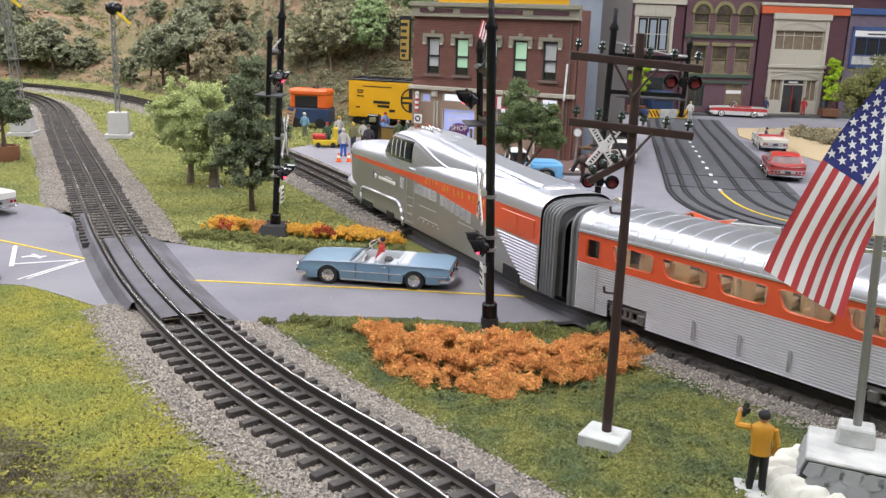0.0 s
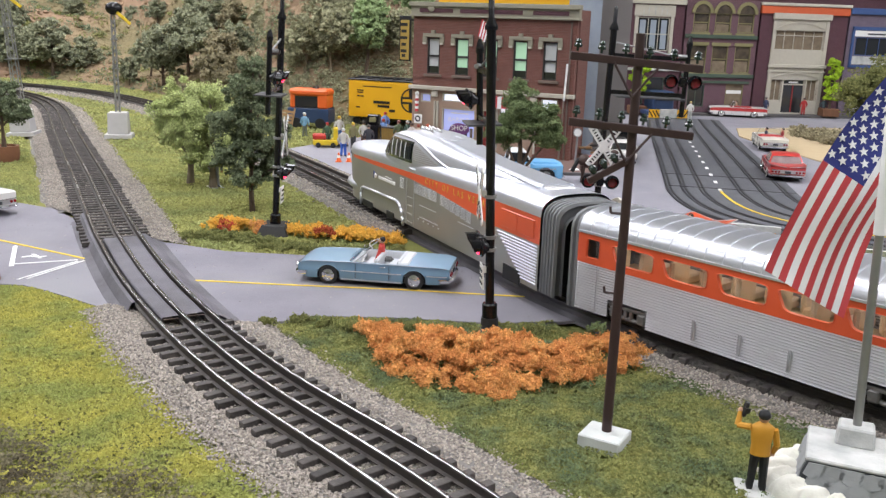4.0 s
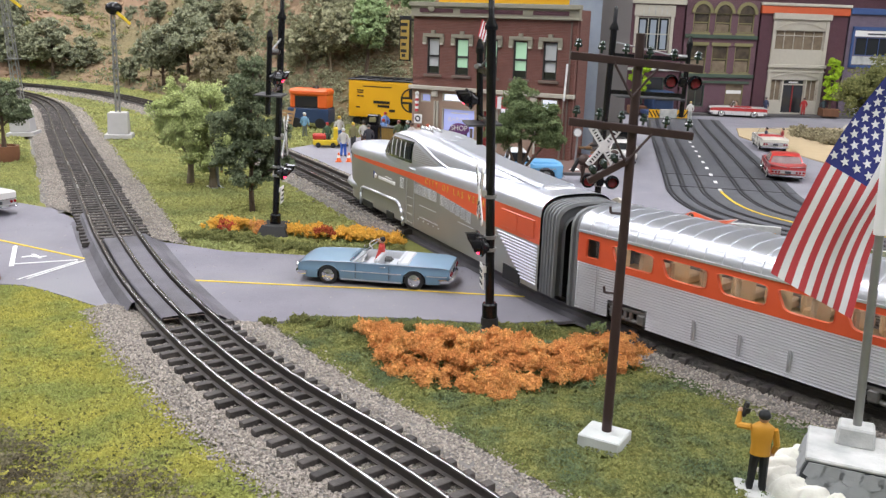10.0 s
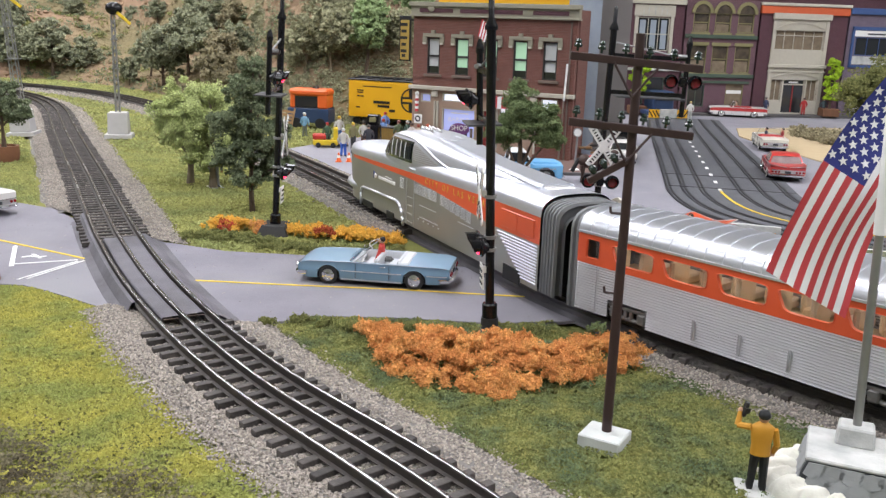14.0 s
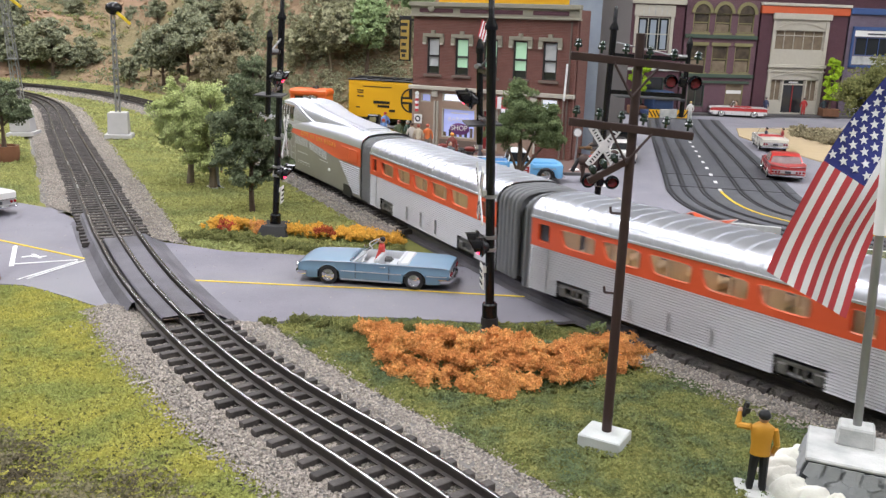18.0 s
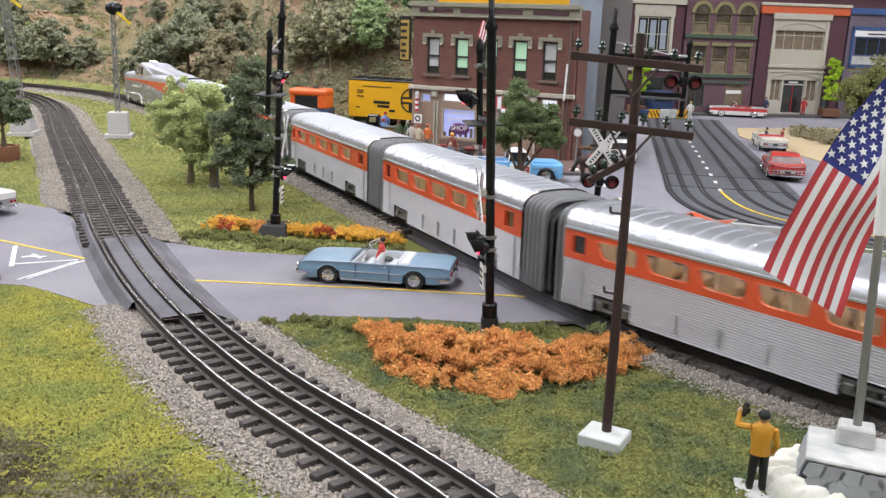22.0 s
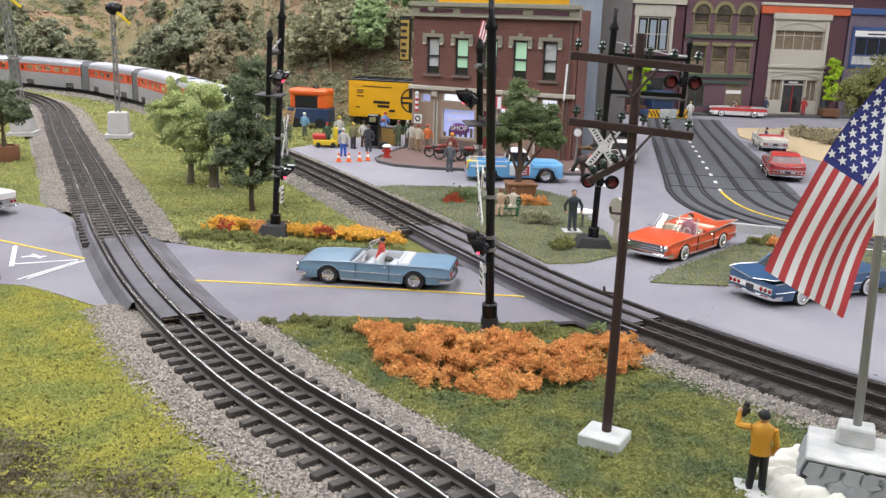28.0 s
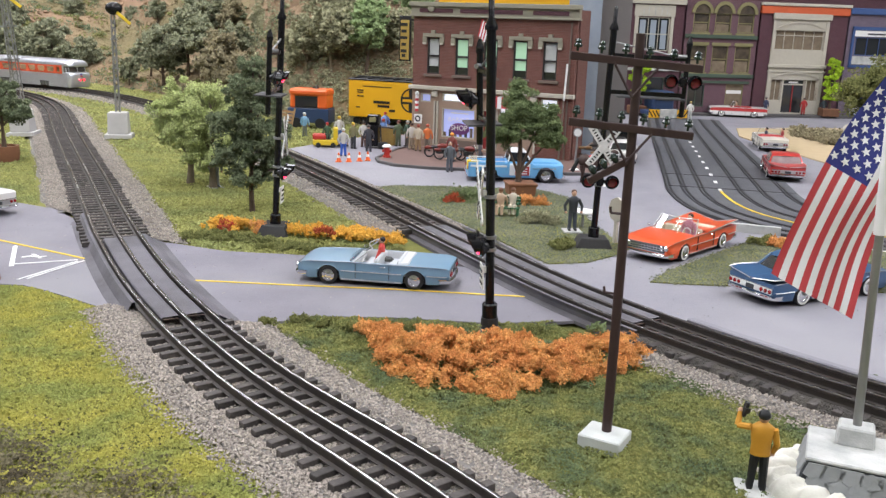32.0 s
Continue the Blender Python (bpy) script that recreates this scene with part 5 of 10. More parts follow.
crossing_signal("black cantilever crossing signal on the town side of the tracks", pose(0.1352, 0.7800, 0.0, 0, 1.4, 0), -1, 0.066, 0, height=0.194, buck=0.093, lamps_low=0.062, deck=0.1375, wide=False, notice=False)


def telegraph_pole():
    root = thing("telegraph_pole", "dark brown telegraph pole with crossarms on a concrete block", "utility pole", pose(0.0811, 0.3900, 0.0, 0, 0, -30))
    part("base", box(bmesh.new(), 0, -0.002, -0.001, 0.0205, 0.0185, 0.0072, 0.0006), M["concrete"], root, "pale concrete block")
    lean = Vector((0.0, 0.0016, 0.191))
    part("pole", rod(bmesh.new(), (0, 0, 0.005), lean, 0.0024, 0.0020, 14), M["pole_brown"], root, "dark brown round pole", smooth=True)

    def crossarm(z, half, tilt, n, dx=0.0):
        p = lean * (z / 0.191)
        m = Matrix.Translation((p.x + dx, p.y - 0.0026, z)) @ pose(0, 0, 0, 0, tilt, 30)
        part("crossarm", box(bmesh.new(), 0, 0, -0.0018, 2 * half, 0.0026, 0.0034, 0.0003, m), M["pole_brown"], root, "brown wooden crossarm")
        for k in range(n):
            x = -half * 0.90 + 2 * half * 0.90 * k / (n - 1)
            if abs(x) > 0.004:
                part("insulator", lathe(bmesh.new(), [(0.0006, 0.002), (0.0006, 0.0035), (0.0017, 0.0037), (0.0019, 0.0047), (0.0012, 0.0055), (0.0016, 0.0062), (0.0008, 0.0072)], 10, m @ Matrix.Translation((x, 0, 0))), M["insulator"], root, "dark glass insulator", smooth=True)
        for q in (-1, 1):
            part("brace", rod(bmesh.new(), m @ Vector((q * half * 0.34, -0.0010, -0.001)), m @ Vector((0, -0.0010, -0.015)), 0.0006, seg=6), M["pole_brown"], root)
    crossarm(0.1790, 0.0288, 4.2, 6)
    crossarm(0.1505, 0.0275, 5.0, 6)
    m = Matrix.Translation((-0.004, -0.003, 0.134)) @ pose(0, 0, 0, 0, -28, 40)
    part("crossarm", box(bmesh.new(), -0.004, 0, -0.0016, 0.022, 0.0024, 0.0032, 0.0003, m), M["pole_brown"], root, "short brown side arm")
    for k in range(3):
        part("insulator", lathe(bmesh.new(), [(0.0006, 0.001), (0.0016, 0.003), (0.0019, 0.0045), (0.0008, 0.006)], 10, m @ Matrix.Translation((-0.011 + 0.0055 * k, 0, 0))), M["insulator"], root, smooth=True)
    for z in (0.112, 0.0745):
        bm = rod(bmesh.new(), (-0.001, 0, z), (-0.0062, -0.001, z), 0.0006, seg=6)
        rod(bm, (-0.0062, -0.001, z), (-0.0066, -0.001, z + 0.0028), 0.0006, seg=6)
        part("hook", bm, M["pole_brown"], root)
    return root


telegraph_pole()


def flag_pole():
    m = pose(0.1885, 0.3470, 0.0, 0, 0, -23.5)
    base = thing("stone_plinth", "weathered white plinth faced with grey flagstones", "plinth", m)
    bm = box(bmesh.new(), 0.0, 0.0, 0.0, 0.066, 0.042, 0.0185, 0.0005, taper=0.80)
    part("plinth", bm, M["joint_dark"], base)
    part("plinth_top", box(bmesh.new(), 0.0, 0.0, 0.0182, 0.056, 0.0355, 0.0018, 0.0006), M["plinth_grey"], base, "mottled grey plinth top")
    part("socket", box(bmesh.new(), -0.0087, 0.0082, 0.0196, 0.016, 0.013, 0.0085, 0.0008, taper=0.9), M["plinth_grey"], base, "concrete socket for the pole")
    # flagstones on the sloping front and sides
    rng = random.Random(8)
    for face in range(2):
        cells = [(c + 0.5 * (r % 2), r) for r in range(3) for c in range(7 if face == 0 else 4)]
        for c, r in cells:
            bm = bmesh.new()
            n = 6
            vs = []
            cx = (c + 0.4 + rng.uniform(-0.12, 0.12)) / (7.2 if face == 0 else 4.4)
            cz = (r + 0.5 + rng.uniform(-0.1, 0.1)) / 3.0
            for k in range(n):
                a = 2 * math.pi * (k + 0.5 + rng.uniform(-0.16, 0.16)) / n
                u = min(0.995, max(0.005, cx + math.cos(a) * (0.096 if face == 0 else 0.155)))
                w = min(0.98, max(0.02, cz + math.sin(a) * 0.226))
                z = 0.0182 * w
                t = 1 - 0.20 * w
                if face == 0:
                    vs.append(bm.verts.new(((u - 0.5) * 0.066 * t, -0.021 * t - 0.0003, z)))
                else:
                    vs.append(bm.verts.new((-0.033 * t - 0.0003, -(u - 0.5) * 0.042 * t, z)))
            try:
                fc = bm.faces.new(vs)
            except ValueError:
                bm.free()
                continue
            ex = bmesh.ops.extrude_face_region(bm, geom=[fc])
            for v in ex["geom"]:
                if isinstance(v, bmesh.types.BMVert):
                    v.co += Vector((0, -0.0007, 0)) if face == 0 else Vector((-0.0007, 0, 0))
            part("flagstone", bm, M["flag_stone"], base)
    # white plaster rim spilling round the foot
    rows = []
    for k in range(121):
        a = math.pi * (0.64 + 0.86 * k / 120)
        swell = 0.0062 + 0.0022 * abs(math.sin(k * 0.235)) + 0.0012 * noise.noise((k * 0.21, 3, 1))
        c = Vector((0.003 + 0.0385 * math.cos(a), -0.004 + 0.0285 * math.sin(a), 0.0))
        o = Vector((math.cos(a), math.sin(a), 0.0))
        rows.append([c + o * (swell * 1.25 * math.cos(b) * (1 + 0.18 * noise.noise((k * 0.3, b * 2, 9)))) + Vector((0, 0, swell * 1.3 * math.sin(b) * (1 + 0.22 * noise.noise((k * 0.25, b * 2, 4))))) for b in [math.pi * (i / 12) for i in range(13)]])
    part("plaster_rim", loft(bmesh.new(), rows[::-1]), M["plaster_white"], base, "lumpy white plaster rim", smooth="all")
    pole = thing("flag_pole", "grey flag pole with a white plastic staff", "flag pole", pose(0.1838, 0.3580, 0.0275))
    part("pole", rod(bmesh.new(), (0, 0, 0), (-0.0034, 0.0, 0.088), 0.0019, 0.0018, 12), M["grey_metal"], pole, "grey metal tube", smooth=True)
    part("staff", rod(bmesh.new(), (-0.0033, 0.0, 0.086), (-0.0085, 0.0, 0.200), 0.0026, 0.0024, 12), M["flag_white"], pole, "white plastic staff", smooth=True)


flag_pole()


def flag():
    """A hanging cloth, its corners set to fit the camera's view: the hoist runs off behind the staff, the fly droops to
    one side. Local origin at the hoist.
    """
    H = Vector((0.1778, 0.3720, 0.0))
    root = thing("flag", "striped flag with white stars drooping from its white staff", "flag", pose(*H))
    top_h, bot_h = Vector((0.0, 0.0, 0.1736)), Vector((0.0300, 0.003, 0.1556))
    top_f, bot_f = Vector((-0.0385, -0.006, 0.0936)), Vector((-0.0020, -0.003, 0.0732))

    def cloth(u, v):
        """u: hoist to fly, v: top to bottom."""
        p = top_h.lerp(top_f, u).lerp(bot_h.lerp(bot_f, u), v)
        sag = math.sin(math.pi * u)
        p += Vector((-0.0035 * sag, 0.0016 * math.sin(v * 7 + u * 2.0) * min(1, u * 2), 0.0020 * sag))
        p += Vector((0, 0.0014 * math.sin(u * 8 + v * 3), 0))
        return p
    for k in range(13):
        u0 = 0.42 if k < 7 else 0.0
        rows = []
        for j in range(25):
            u = u0 + (1 - u0) * j / 24
            rows.append([cloth(u, (k + i / 3) / 13) for i in range(4)])
        n = len(rows)
        bm = loft(bmesh.new(), rows + [[p + Vector((0, 0.0004, 0)) for p in r] for r in rows[::-1]])
        part("stripe", bm, M["flag_red"] if k % 2 == 0 else M["flag_white"], root, "red stripe" if k % 2 == 0 else "white stripe", smooth=True)
    rows = [[cloth(0.42 - 0.56 * j / 12, 7 / 13 * i / 14) for i in range(15)] for j in range(13)]
    part("canton", loft(bmesh.new(), rows + [[p + Vector((0, 0.0004, 0)) for p in r] for r in rows[::-1]]), M["flag_blue"], root, "dark blue field", smooth=True)
    for r in range(7):
        for c in range(6):
            u = 0.42 - 0.045 - (c + (0.5 if r % 2 else 0)) * 0.088
            v = 7 / 13 * (0.085 + r * 0.138)
            p = cloth(u, v)
            du = (cloth(u + 0.01, v) - p).normalized()
            dv = (cloth(u, v + 0.01) - p).normalized()
            nrm = du.cross(dv)
            nrm = nrm if nrm.y < 0 else -nrm
            bm = bmesh.new()
            vs = [bm.verts.new(p + nrm * 0.0004 + (du * math.cos(a) + dv * math.sin(a)) * (0.0021 if i % 2 == 0 else 0.0009)) for i, a in ((i, 2 * math.pi * i / 10) for i in range(10))]
            bm.faces.new(vs)
            ex = bmesh.ops.extrude_face_region(bm, geom=list(bm.faces))
            for w in ex["geom"]:
                if isinstance(w, bmesh.types.BMVert):
                    w.co += nrm * 0.0002
            part("star", bm, M["flag_white"], root)
    return root, H


FLAG, FLAG_AT = flag()


# ---- figurines: each one plain mesh ----
PAINT = {}


def paint(c, rough=0.6):
    if c not in PAINT:
        PAINT[c] = material("figure_paint", c, rough, scale=300, amount=0.3)
    return PAINT[c]


SKIN = (0.55, 0.33, 0.22)


def figurine(label, x, y, z=0.0, turn=0, h=0.0385, coat=(0.3, 0.3, 0.3), legs=(0.05, 0.06, 0.1), hat=(0.03, 0.02, 0.015), arms=((20, 0), (-20, 0)), plate=False, skin=SKIN, sitting=False, wide=1.0):
    """arms: for each arm its swing outward and its lift, in degrees."""
    k = h / 0.0385
    bm = bmesh.new()
    mats = [paint(coat), paint(legs), paint(skin), paint(hat), M["plinth_grey"], M["black"]]
    hip = 0.0185 if not sitting else 0.0085
    for q in (-1, 1):
        if sitting:
            rod(bm, (q * 0.0022, 0, hip), (q * 0.0026, 0.0085, hip), 0.0022, 0.0018, 8, mi=1)
            rod(bm, (q * 0.0026, 0.0085, hip), (q * 0.0026, 0.0095, 0.001), 0.0017, 0.0014, 8, mi=1)
        else:
            rod(bm, (q * 0.0027, 0.0002, 0.0010), (q * 0.0018, 0, hip), 0.0016, 0.0023, 8, mi=1)
            box(bm, q * 0.0028, -0.0010, 0.0, 0.0026, 0.0056, 0.0018, 0.0005, mi=5)
    rows = []
    for z0, rx, ry in ((-0.0015, 0.0040, 0.0028), (0.003, 0.0038, 0.0026), (0.0075, 0.0044, 0.0029), (0.0115, 0.0047, 0.0028), (0.0130, 0.0030, 0.0020), (0.0140, 0.0014, 0.0013)):
        rows.append([(rx * wide * math.cos(2 * math.pi * i / 12), ry * wide * math.sin(2 * math.pi * i / 12), hip + z0) for i in range(12)])
    loft(bm, rows, closed=True)
    for q, (swing, lift) in zip((-1, 1), arms):
        s0 = Vector((q * 0.0046 * wide, 0, hip + 0.0108))
        a, l = radians(abs(swing)), radians(lift)
        e = s0 + Vector((q * 0.0054, -0.0020, -0.0006)) if lift > 80 else s0 + Vector((q * math.sin(a) * 0.0072, -math.sin(l) * 0.006 * math.cos(a), -math.cos(l) * math.cos(a) * 0.0072))
        hnd = e + (Vector((-q * 0.0010, -0.0028, 0.0060)) if lift > 80 else Vector((-q * 0.001, -0.0025, -0.0055)))
        rod(bm, s0, e, 0.0016, 0.0014, 8)
        rod(bm, e, hnd, 0.0014, 0.0010, 8)
        ball(bm, *hnd, 0.0013, u=7, v=5, mi=2)
    hz = hip + 0.0163
    ball(bm, 0, 0, hz, 0.0024, 0.0026, 0.0029, 10, 8, mi=2)
    ball(bm, 0, 0.0006, hz + 0.0010, 0.0027, 0.0026, 0.0025, 10, 7, mi=3)
    if plate:
        box(bm, 0, 0, -0.0012, 0.017, 0.017, 0.0014, 0.0004, mi=4)
    bmesh.ops.scale(bm, vec=(k, k, k), verts=bm.verts)
    return solid("figurine", bm, mats, label, "figurine", pose(x, y, z, 0, 0, turn), "painted figurines", smooth=True)


YELLOW = (0.55, 0.26, 0.02)
ph = figurine("painted figurine in a mustard jacket holding up a camera", 0.1385, 0.3470, 0.0015, 168, 0.0375, YELLOW, (0.008, 0.008, 0.009), (0.012, 0.013, 0.014), ((13, 0), (38, 95)), True, wide=1.08)
solid("camera_toy", box(box(bmesh.new(), 0, 0, 0, 0.0016, 0.0030, 0.0068, 0.0005), 0, -0.0012, 0.002, 0.0022, 0.002, 0.0024), M["black"], "tiny black camera held by a figurine", "camera", pose(0.1312, 0.3522, 0.0330, 0, 14, 10))
# ---- die-cast cars ----
M["tyre"] = material("tyre", (0.015, 0.015, 0.016), 0.7, scale=200, amount=0.4)
M["whitewall"] = material("whitewall", (0.70, 0.70, 0.67), 0.6, scale=200, amount=0.2)
M["dull_steel"] = material("dull_steel", (0.34, 0.35, 0.36), 0.4, metal=0.8, scale=60, amount=0.3)
M["trim_steel"] = material("trim_steel", (0.60, 0.60, 0.60), 0.3, metal=0.8, scale=60, amount=0.2)
M["windscreen"] = glass("windscreen", (0.84, 0.88, 0.88), 0.9, gloss=0.16)
M["cream_vinyl"] = material("cream_vinyl", (0.62, 0.55, 0.42), 0.55, scale=200, amount=0.3)
M["plate_dark"] = material("plate_dark", (0.05, 0.05, 0.06), 0.5)
M["lamp_red"] = material("lamp_red", (0.30, 0.012, 0.015), 0.2, spec=0.6)


def car_paint(name, c):
    return material(name, c, 0.32, color2=tuple(x * 0.85 for x in c), scale=30, amount=0.4, coat=0.5, fine=0.1)


def wheel(parent, x, y, r, q, wall=True):
    m = Matrix.Translation((x, y, r)) @ Matrix.Rotation(-q * math.pi / 2, 4, "X")
    w = part("wheel", lathe(bmesh.new(), [(r * 0.55, -0.0022), (r * 0.92, -0.0022), (r, -0.0012), (r, 0.0012), (r * 0.92, 0.0021), (r * 0.60, 0.0023)], 22, m), M["tyre"], parent, "black tyre", smooth=True)
    if wall:
        part("whitewall", lathe(bmesh.new(), [(r * 0.84, 0.0020), (r * 0.84, 0.00235), (r * 0.62, 0.00245)], 22, m), M["whitewall"], w)
    part("hubcap", lathe(bmesh.new(), [(r * 0.63, 0.0018), (r * 0.63, 0.0025), (r * 0.40, 0.0030), (r * 0.36, 0.0026), (r * 0.14, 0.0034)], 18, m), M["chrome"], w, "chrome hubcap", smooth=True)
    return w


def car(name, label, category, m, body, length=0.121, width=0.043, base=0.0665, open_top=True, inside=None, fin=0.0, trim=None, hood=0.0198, deck=0.0196, belt=0.0190, low=0.0042, r=0.0072, two_tone=None, walls=True, rake=1.0, spear=True, pane=None, shift=0.001, lamps=2, glass_h=0.0115):
    """x forward. open_top: a cockpit with seats and a windscreen; else a closed greenhouse. fin: height of flat spread tail fins."""
    root = thing(name, label, category, m, "model cars")
    L, W = length / 2, width / 2
    xf, xr = base / 2 + shift, -base / 2 + shift
    c0, c1 = -L * 0.43, L * 0.29                       # cockpit from the rear seat to the scuttle
    arch = r * 1.20
    xs = sorted({*[s_ * (L - a) for s_ in (-1, 1) for a in (0.0, 0.0006, 0.0016, 0.0032, 0.0055, 0.0085)], *[xw + arch * math.cos(math.pi * i / 12) for xw in (xf, xr) for i in range(13)], *[(-1 + 2 * i / 24) * L for i in range(1, 24)], c0 - 0.0004, c0, c1, c1 + 0.0004})
    xs = [x for i, x in enumerate(xs) if i == 0 or x - xs[i - 1] > 0.00025]

    def skin(x):
        """Half width, sill, crease, shoulder and top height at x."""
        e = max(0.0, (abs(x) - (L - 0.0085)) / 0.0085)
        w = W * (1 - (0.10 if x > 0 else 0.05) * e ** 2.6) * (1 - 0.035 * (x / L) ** 2)
        zb = low + 0.0034 * e ** 1.5 + (0.0012 * max(0.0, -x / L - 0.6) / 0.4)
        for xw in (xf, xr):
            if abs(x - xw) < arch:
                zb = max(zb, r * 0.90 + math.sqrt(arch * arch - (x - xw) ** 2) * 0.94)
        zt = hood - 0.0024 * ((x - c1) / (L - c1)) ** 2 if x > c1 else deck - 0.0010 * max(0, (c0 - x) / (L + c0)) if x < c0 else belt
        zs = belt - 0.0022 * max(0.0, (x - c1 * 0.5) / L) ** 1.6 - 0.0006 * max(0.0, -x / L)
        drop = 1.0 if x > 0 else 0.35
        zt, zs = zt - 0.0022 * drop * e ** 2.2, zs - 0.0016 * drop * e ** 2.4
        zs = min(zs, zt - 0.0003)
        zc = max(low + (belt - low) * 0.52, zb + 0.0005)
        zs = max(zs, zc + 0.0010)
        return w, zb, zc, zs, max(zt, zs + 0.0003)
    rows = []
    for x in xs:
        w, zb, zc, zs, zt = skin(x)
        half = [(w * 0.93, zb), (w * 0.970, zb + (zc - zb) * 0.40), (w * 0.995, zc - 0.0003), (w * 0.975, zc + 0.0005), (w * 0.985, zs - 0.0012), (w, zs - 0.0002), (w * 0.985, zs + 0.0002)]
        if open_top and c0 <= x <= c1:
            half += [(w * 0.90, zs + 0.0003), (w * 0.87, zs - 0.001), (w * 0.85, 0.0095), (0.0, 0.0090)]
        else:
            half += [(w * 0.90, zs + (zt - zs) * 0.35), (w * 0.70, zs + (zt - zs) * 0.8), (w * 0.36, zt), (0.0, zt + 0.0003)]
        rows.append([(x, -y, z) for y, z in half] + [(x, y, z) for y, z in half[-2::-1]])
    n = len(rows[0])

    def slot(i, j):
        jj = min(j, n - 2 - j)
        if open_top and jj >= 7 and c0 - 0.0001 <= xs[i] and xs[i + 1] <= c1 + 0.0001:
            return 1
        if two_tone and jj in (2, 3):
            return 2
        return 0
    bm = loft(bmesh.new(), rows, mats=slot)
    bm.verts.ensure_lookup_table()
    for k, fl in ((0, False), (len(rows) - 1, True)):
        vs = [bm.verts[k * n + i] for i in range(n)]
        bm.faces.new(vs if fl else vs[::-1])
    part("body", bm, [body, inside or M["cream_vinyl"], two_tone or body], root, "", smooth=True)
    part("chassis", box(bmesh.new(), 0, 0, low, length * 0.88, width * 0.78, 0.005), M["black"], root)
    for xw in (xf, xr):
        for q in (-1, 1):
            wheel(root, xw, q * (W - 0.0025), r, q, walls)
    # bumpers, grille and lamps
    zg = low + 0.0052
    for e, nm in ((1, "front_bumper"), (-1, "rear_bumper")):
        bm = bmesh.new()
        pts = [(e * (L * 0.86), -W * 0.99), (e * (L * 0.975), -W * 0.965), (e * (L + 0.0008), -W * 0.80), (e * (L + 0.0018), -W * 0.3), (e * (L + 0.0018), W * 0.3), (e * (L + 0.0008), W * 0.80), (e * (L * 0.975), W * 0.965), (e * (L * 0.86), W * 0.99)]
        loft(bm, [[(x - e * 0.0006, y, zg - 0.0030), (x + e * 0.0010, y, zg - 0.0026), (x + e * 0.0013, y, zg - 0.0008), (x - e * 0.0004, y, zg)] for x, y in pts])
        part(nm, bm, M["chrome"], root, "chrome bumper", smooth=True)
    zh = belt - 0.0056
    grille = part("grille", box(bmesh.new(), L - 0.0006, 0, zg + 0.0002, 0.0020, width * 0.80, zh + 0.0022 - zg, 0.0005), M["plate_dark"], root, "dark grille with chrome bars")
    for k in range(3):
        part("grille_bar", box(bmesh.new(), L + 0.0005, 0, zg + 0.0006 + (zh + 0.0012 - zg) * k / 3, 0.0006, width * 0.78, 0.0006), M["chrome"], grille)
    for k in range(9):
        part("grille_bar", box(bmesh.new(), L + 0.0004, (k - 4) * width * 0.060, zg + 0.0006, 0.0005, 0.0004, zh + 0.0012 - zg), M["chrome"], grille)
    tail = part("tail_panel", box(bmesh.new(), -L - 0.0001, 0, zg + 0.0010, 0.0012, width * 0.86, 0.0046, 0.0004), trim or M["trim_steel"], root, "bright panel across the tail")
    part("panel_edge", box(bmesh.new(), -L - 0.0006, 0, zg + 0.0056, 0.0008, width * 0.88, 0.0006), M["chrome"], tail)
    for q in (-1, 1):
        for k in range(2):
            part("headlight", lathe(bmesh.new(), [(0.0020, 0), (0.0020, 0.0008), (0.0014, 0.0014)], 12, Matrix.Translation((L - 0.0006, q * (W * 0.84 - 0.0043 * k), zh)) @ Matrix.Rotation(math.pi / 2, 4, "Y")), M["chrome"], root, "round headlight", smooth=True)
        for k in range(lamps):
            part("tail_light", lathe(bmesh.new(), [(0.0015, 0), (0.0015, 0.0008), (0.0009, 0.0012)], 12, Matrix.Translation((-L - 0.0004, q * (W * 0.80 - 0.0040 * k), zg + 0.0033)) @ Matrix.Rotation(-math.pi / 2, 4, "Y")), M["lamp_red"], tail, "round red tail light", smooth=True)
        if spear:
            bm = bmesh.new()
            zl = low + (belt - low) * 0.50
            for xa, xb in ((xf - arch - 0.0006, xr + arch + 0.0006), (xr - arch - 0.0006, -L * 0.97)):
                pts = [(x, q * (skin(x)[0] * 0.990 + 0.0002), zl) for x in [xa + (xb - xa) * i / 8 for i in range(9)]]
                for a, b in zip(pts, pts[1:]):
                    rod(bm, a, b, 0.00042, seg=5, caps=False)
            part("side_trim", bm, M["trim_steel"], root, "bright strip along the flank")
        bm = bmesh.new()
        pts = [(x, q * (skin(x)[0] * 0.998), skin(x)[3] + 0.0001) for x in [L * 0.96 - L * 1.93 * i / 18 for i in range(19)]]
        for a, b in zip(pts, pts[1:]):
            rod(bm, a, b, 0.00028, seg=5, caps=False)
        part("belt_moulding", bm, M["dull_steel"], root, "thin bright moulding along the shoulder")
        part("sill_moulding", box(bmesh.new(), (xf + xr) / 2, q * W * 0.945, low + 0.0001, base - 2 * arch - 0.002, 0.0014, 0.0008), M["trim_steel"], root)
        for xd in (c1 - 0.004, c0 + 0.012):
            part("door_seam", box(bmesh.new(), xd, q * W * 0.982, low + 0.0022, 0.0003, 0.0012, belt - low - 0.0030), M["plate_dark"], root)
        part("door_handle", box(bmesh.new(), c0 + 0.017, q * W * 0.985, belt - 0.0030, 0.0042, 0.0014, 0.0008, 0.0002), M["chrome"], root, "chrome door handle")
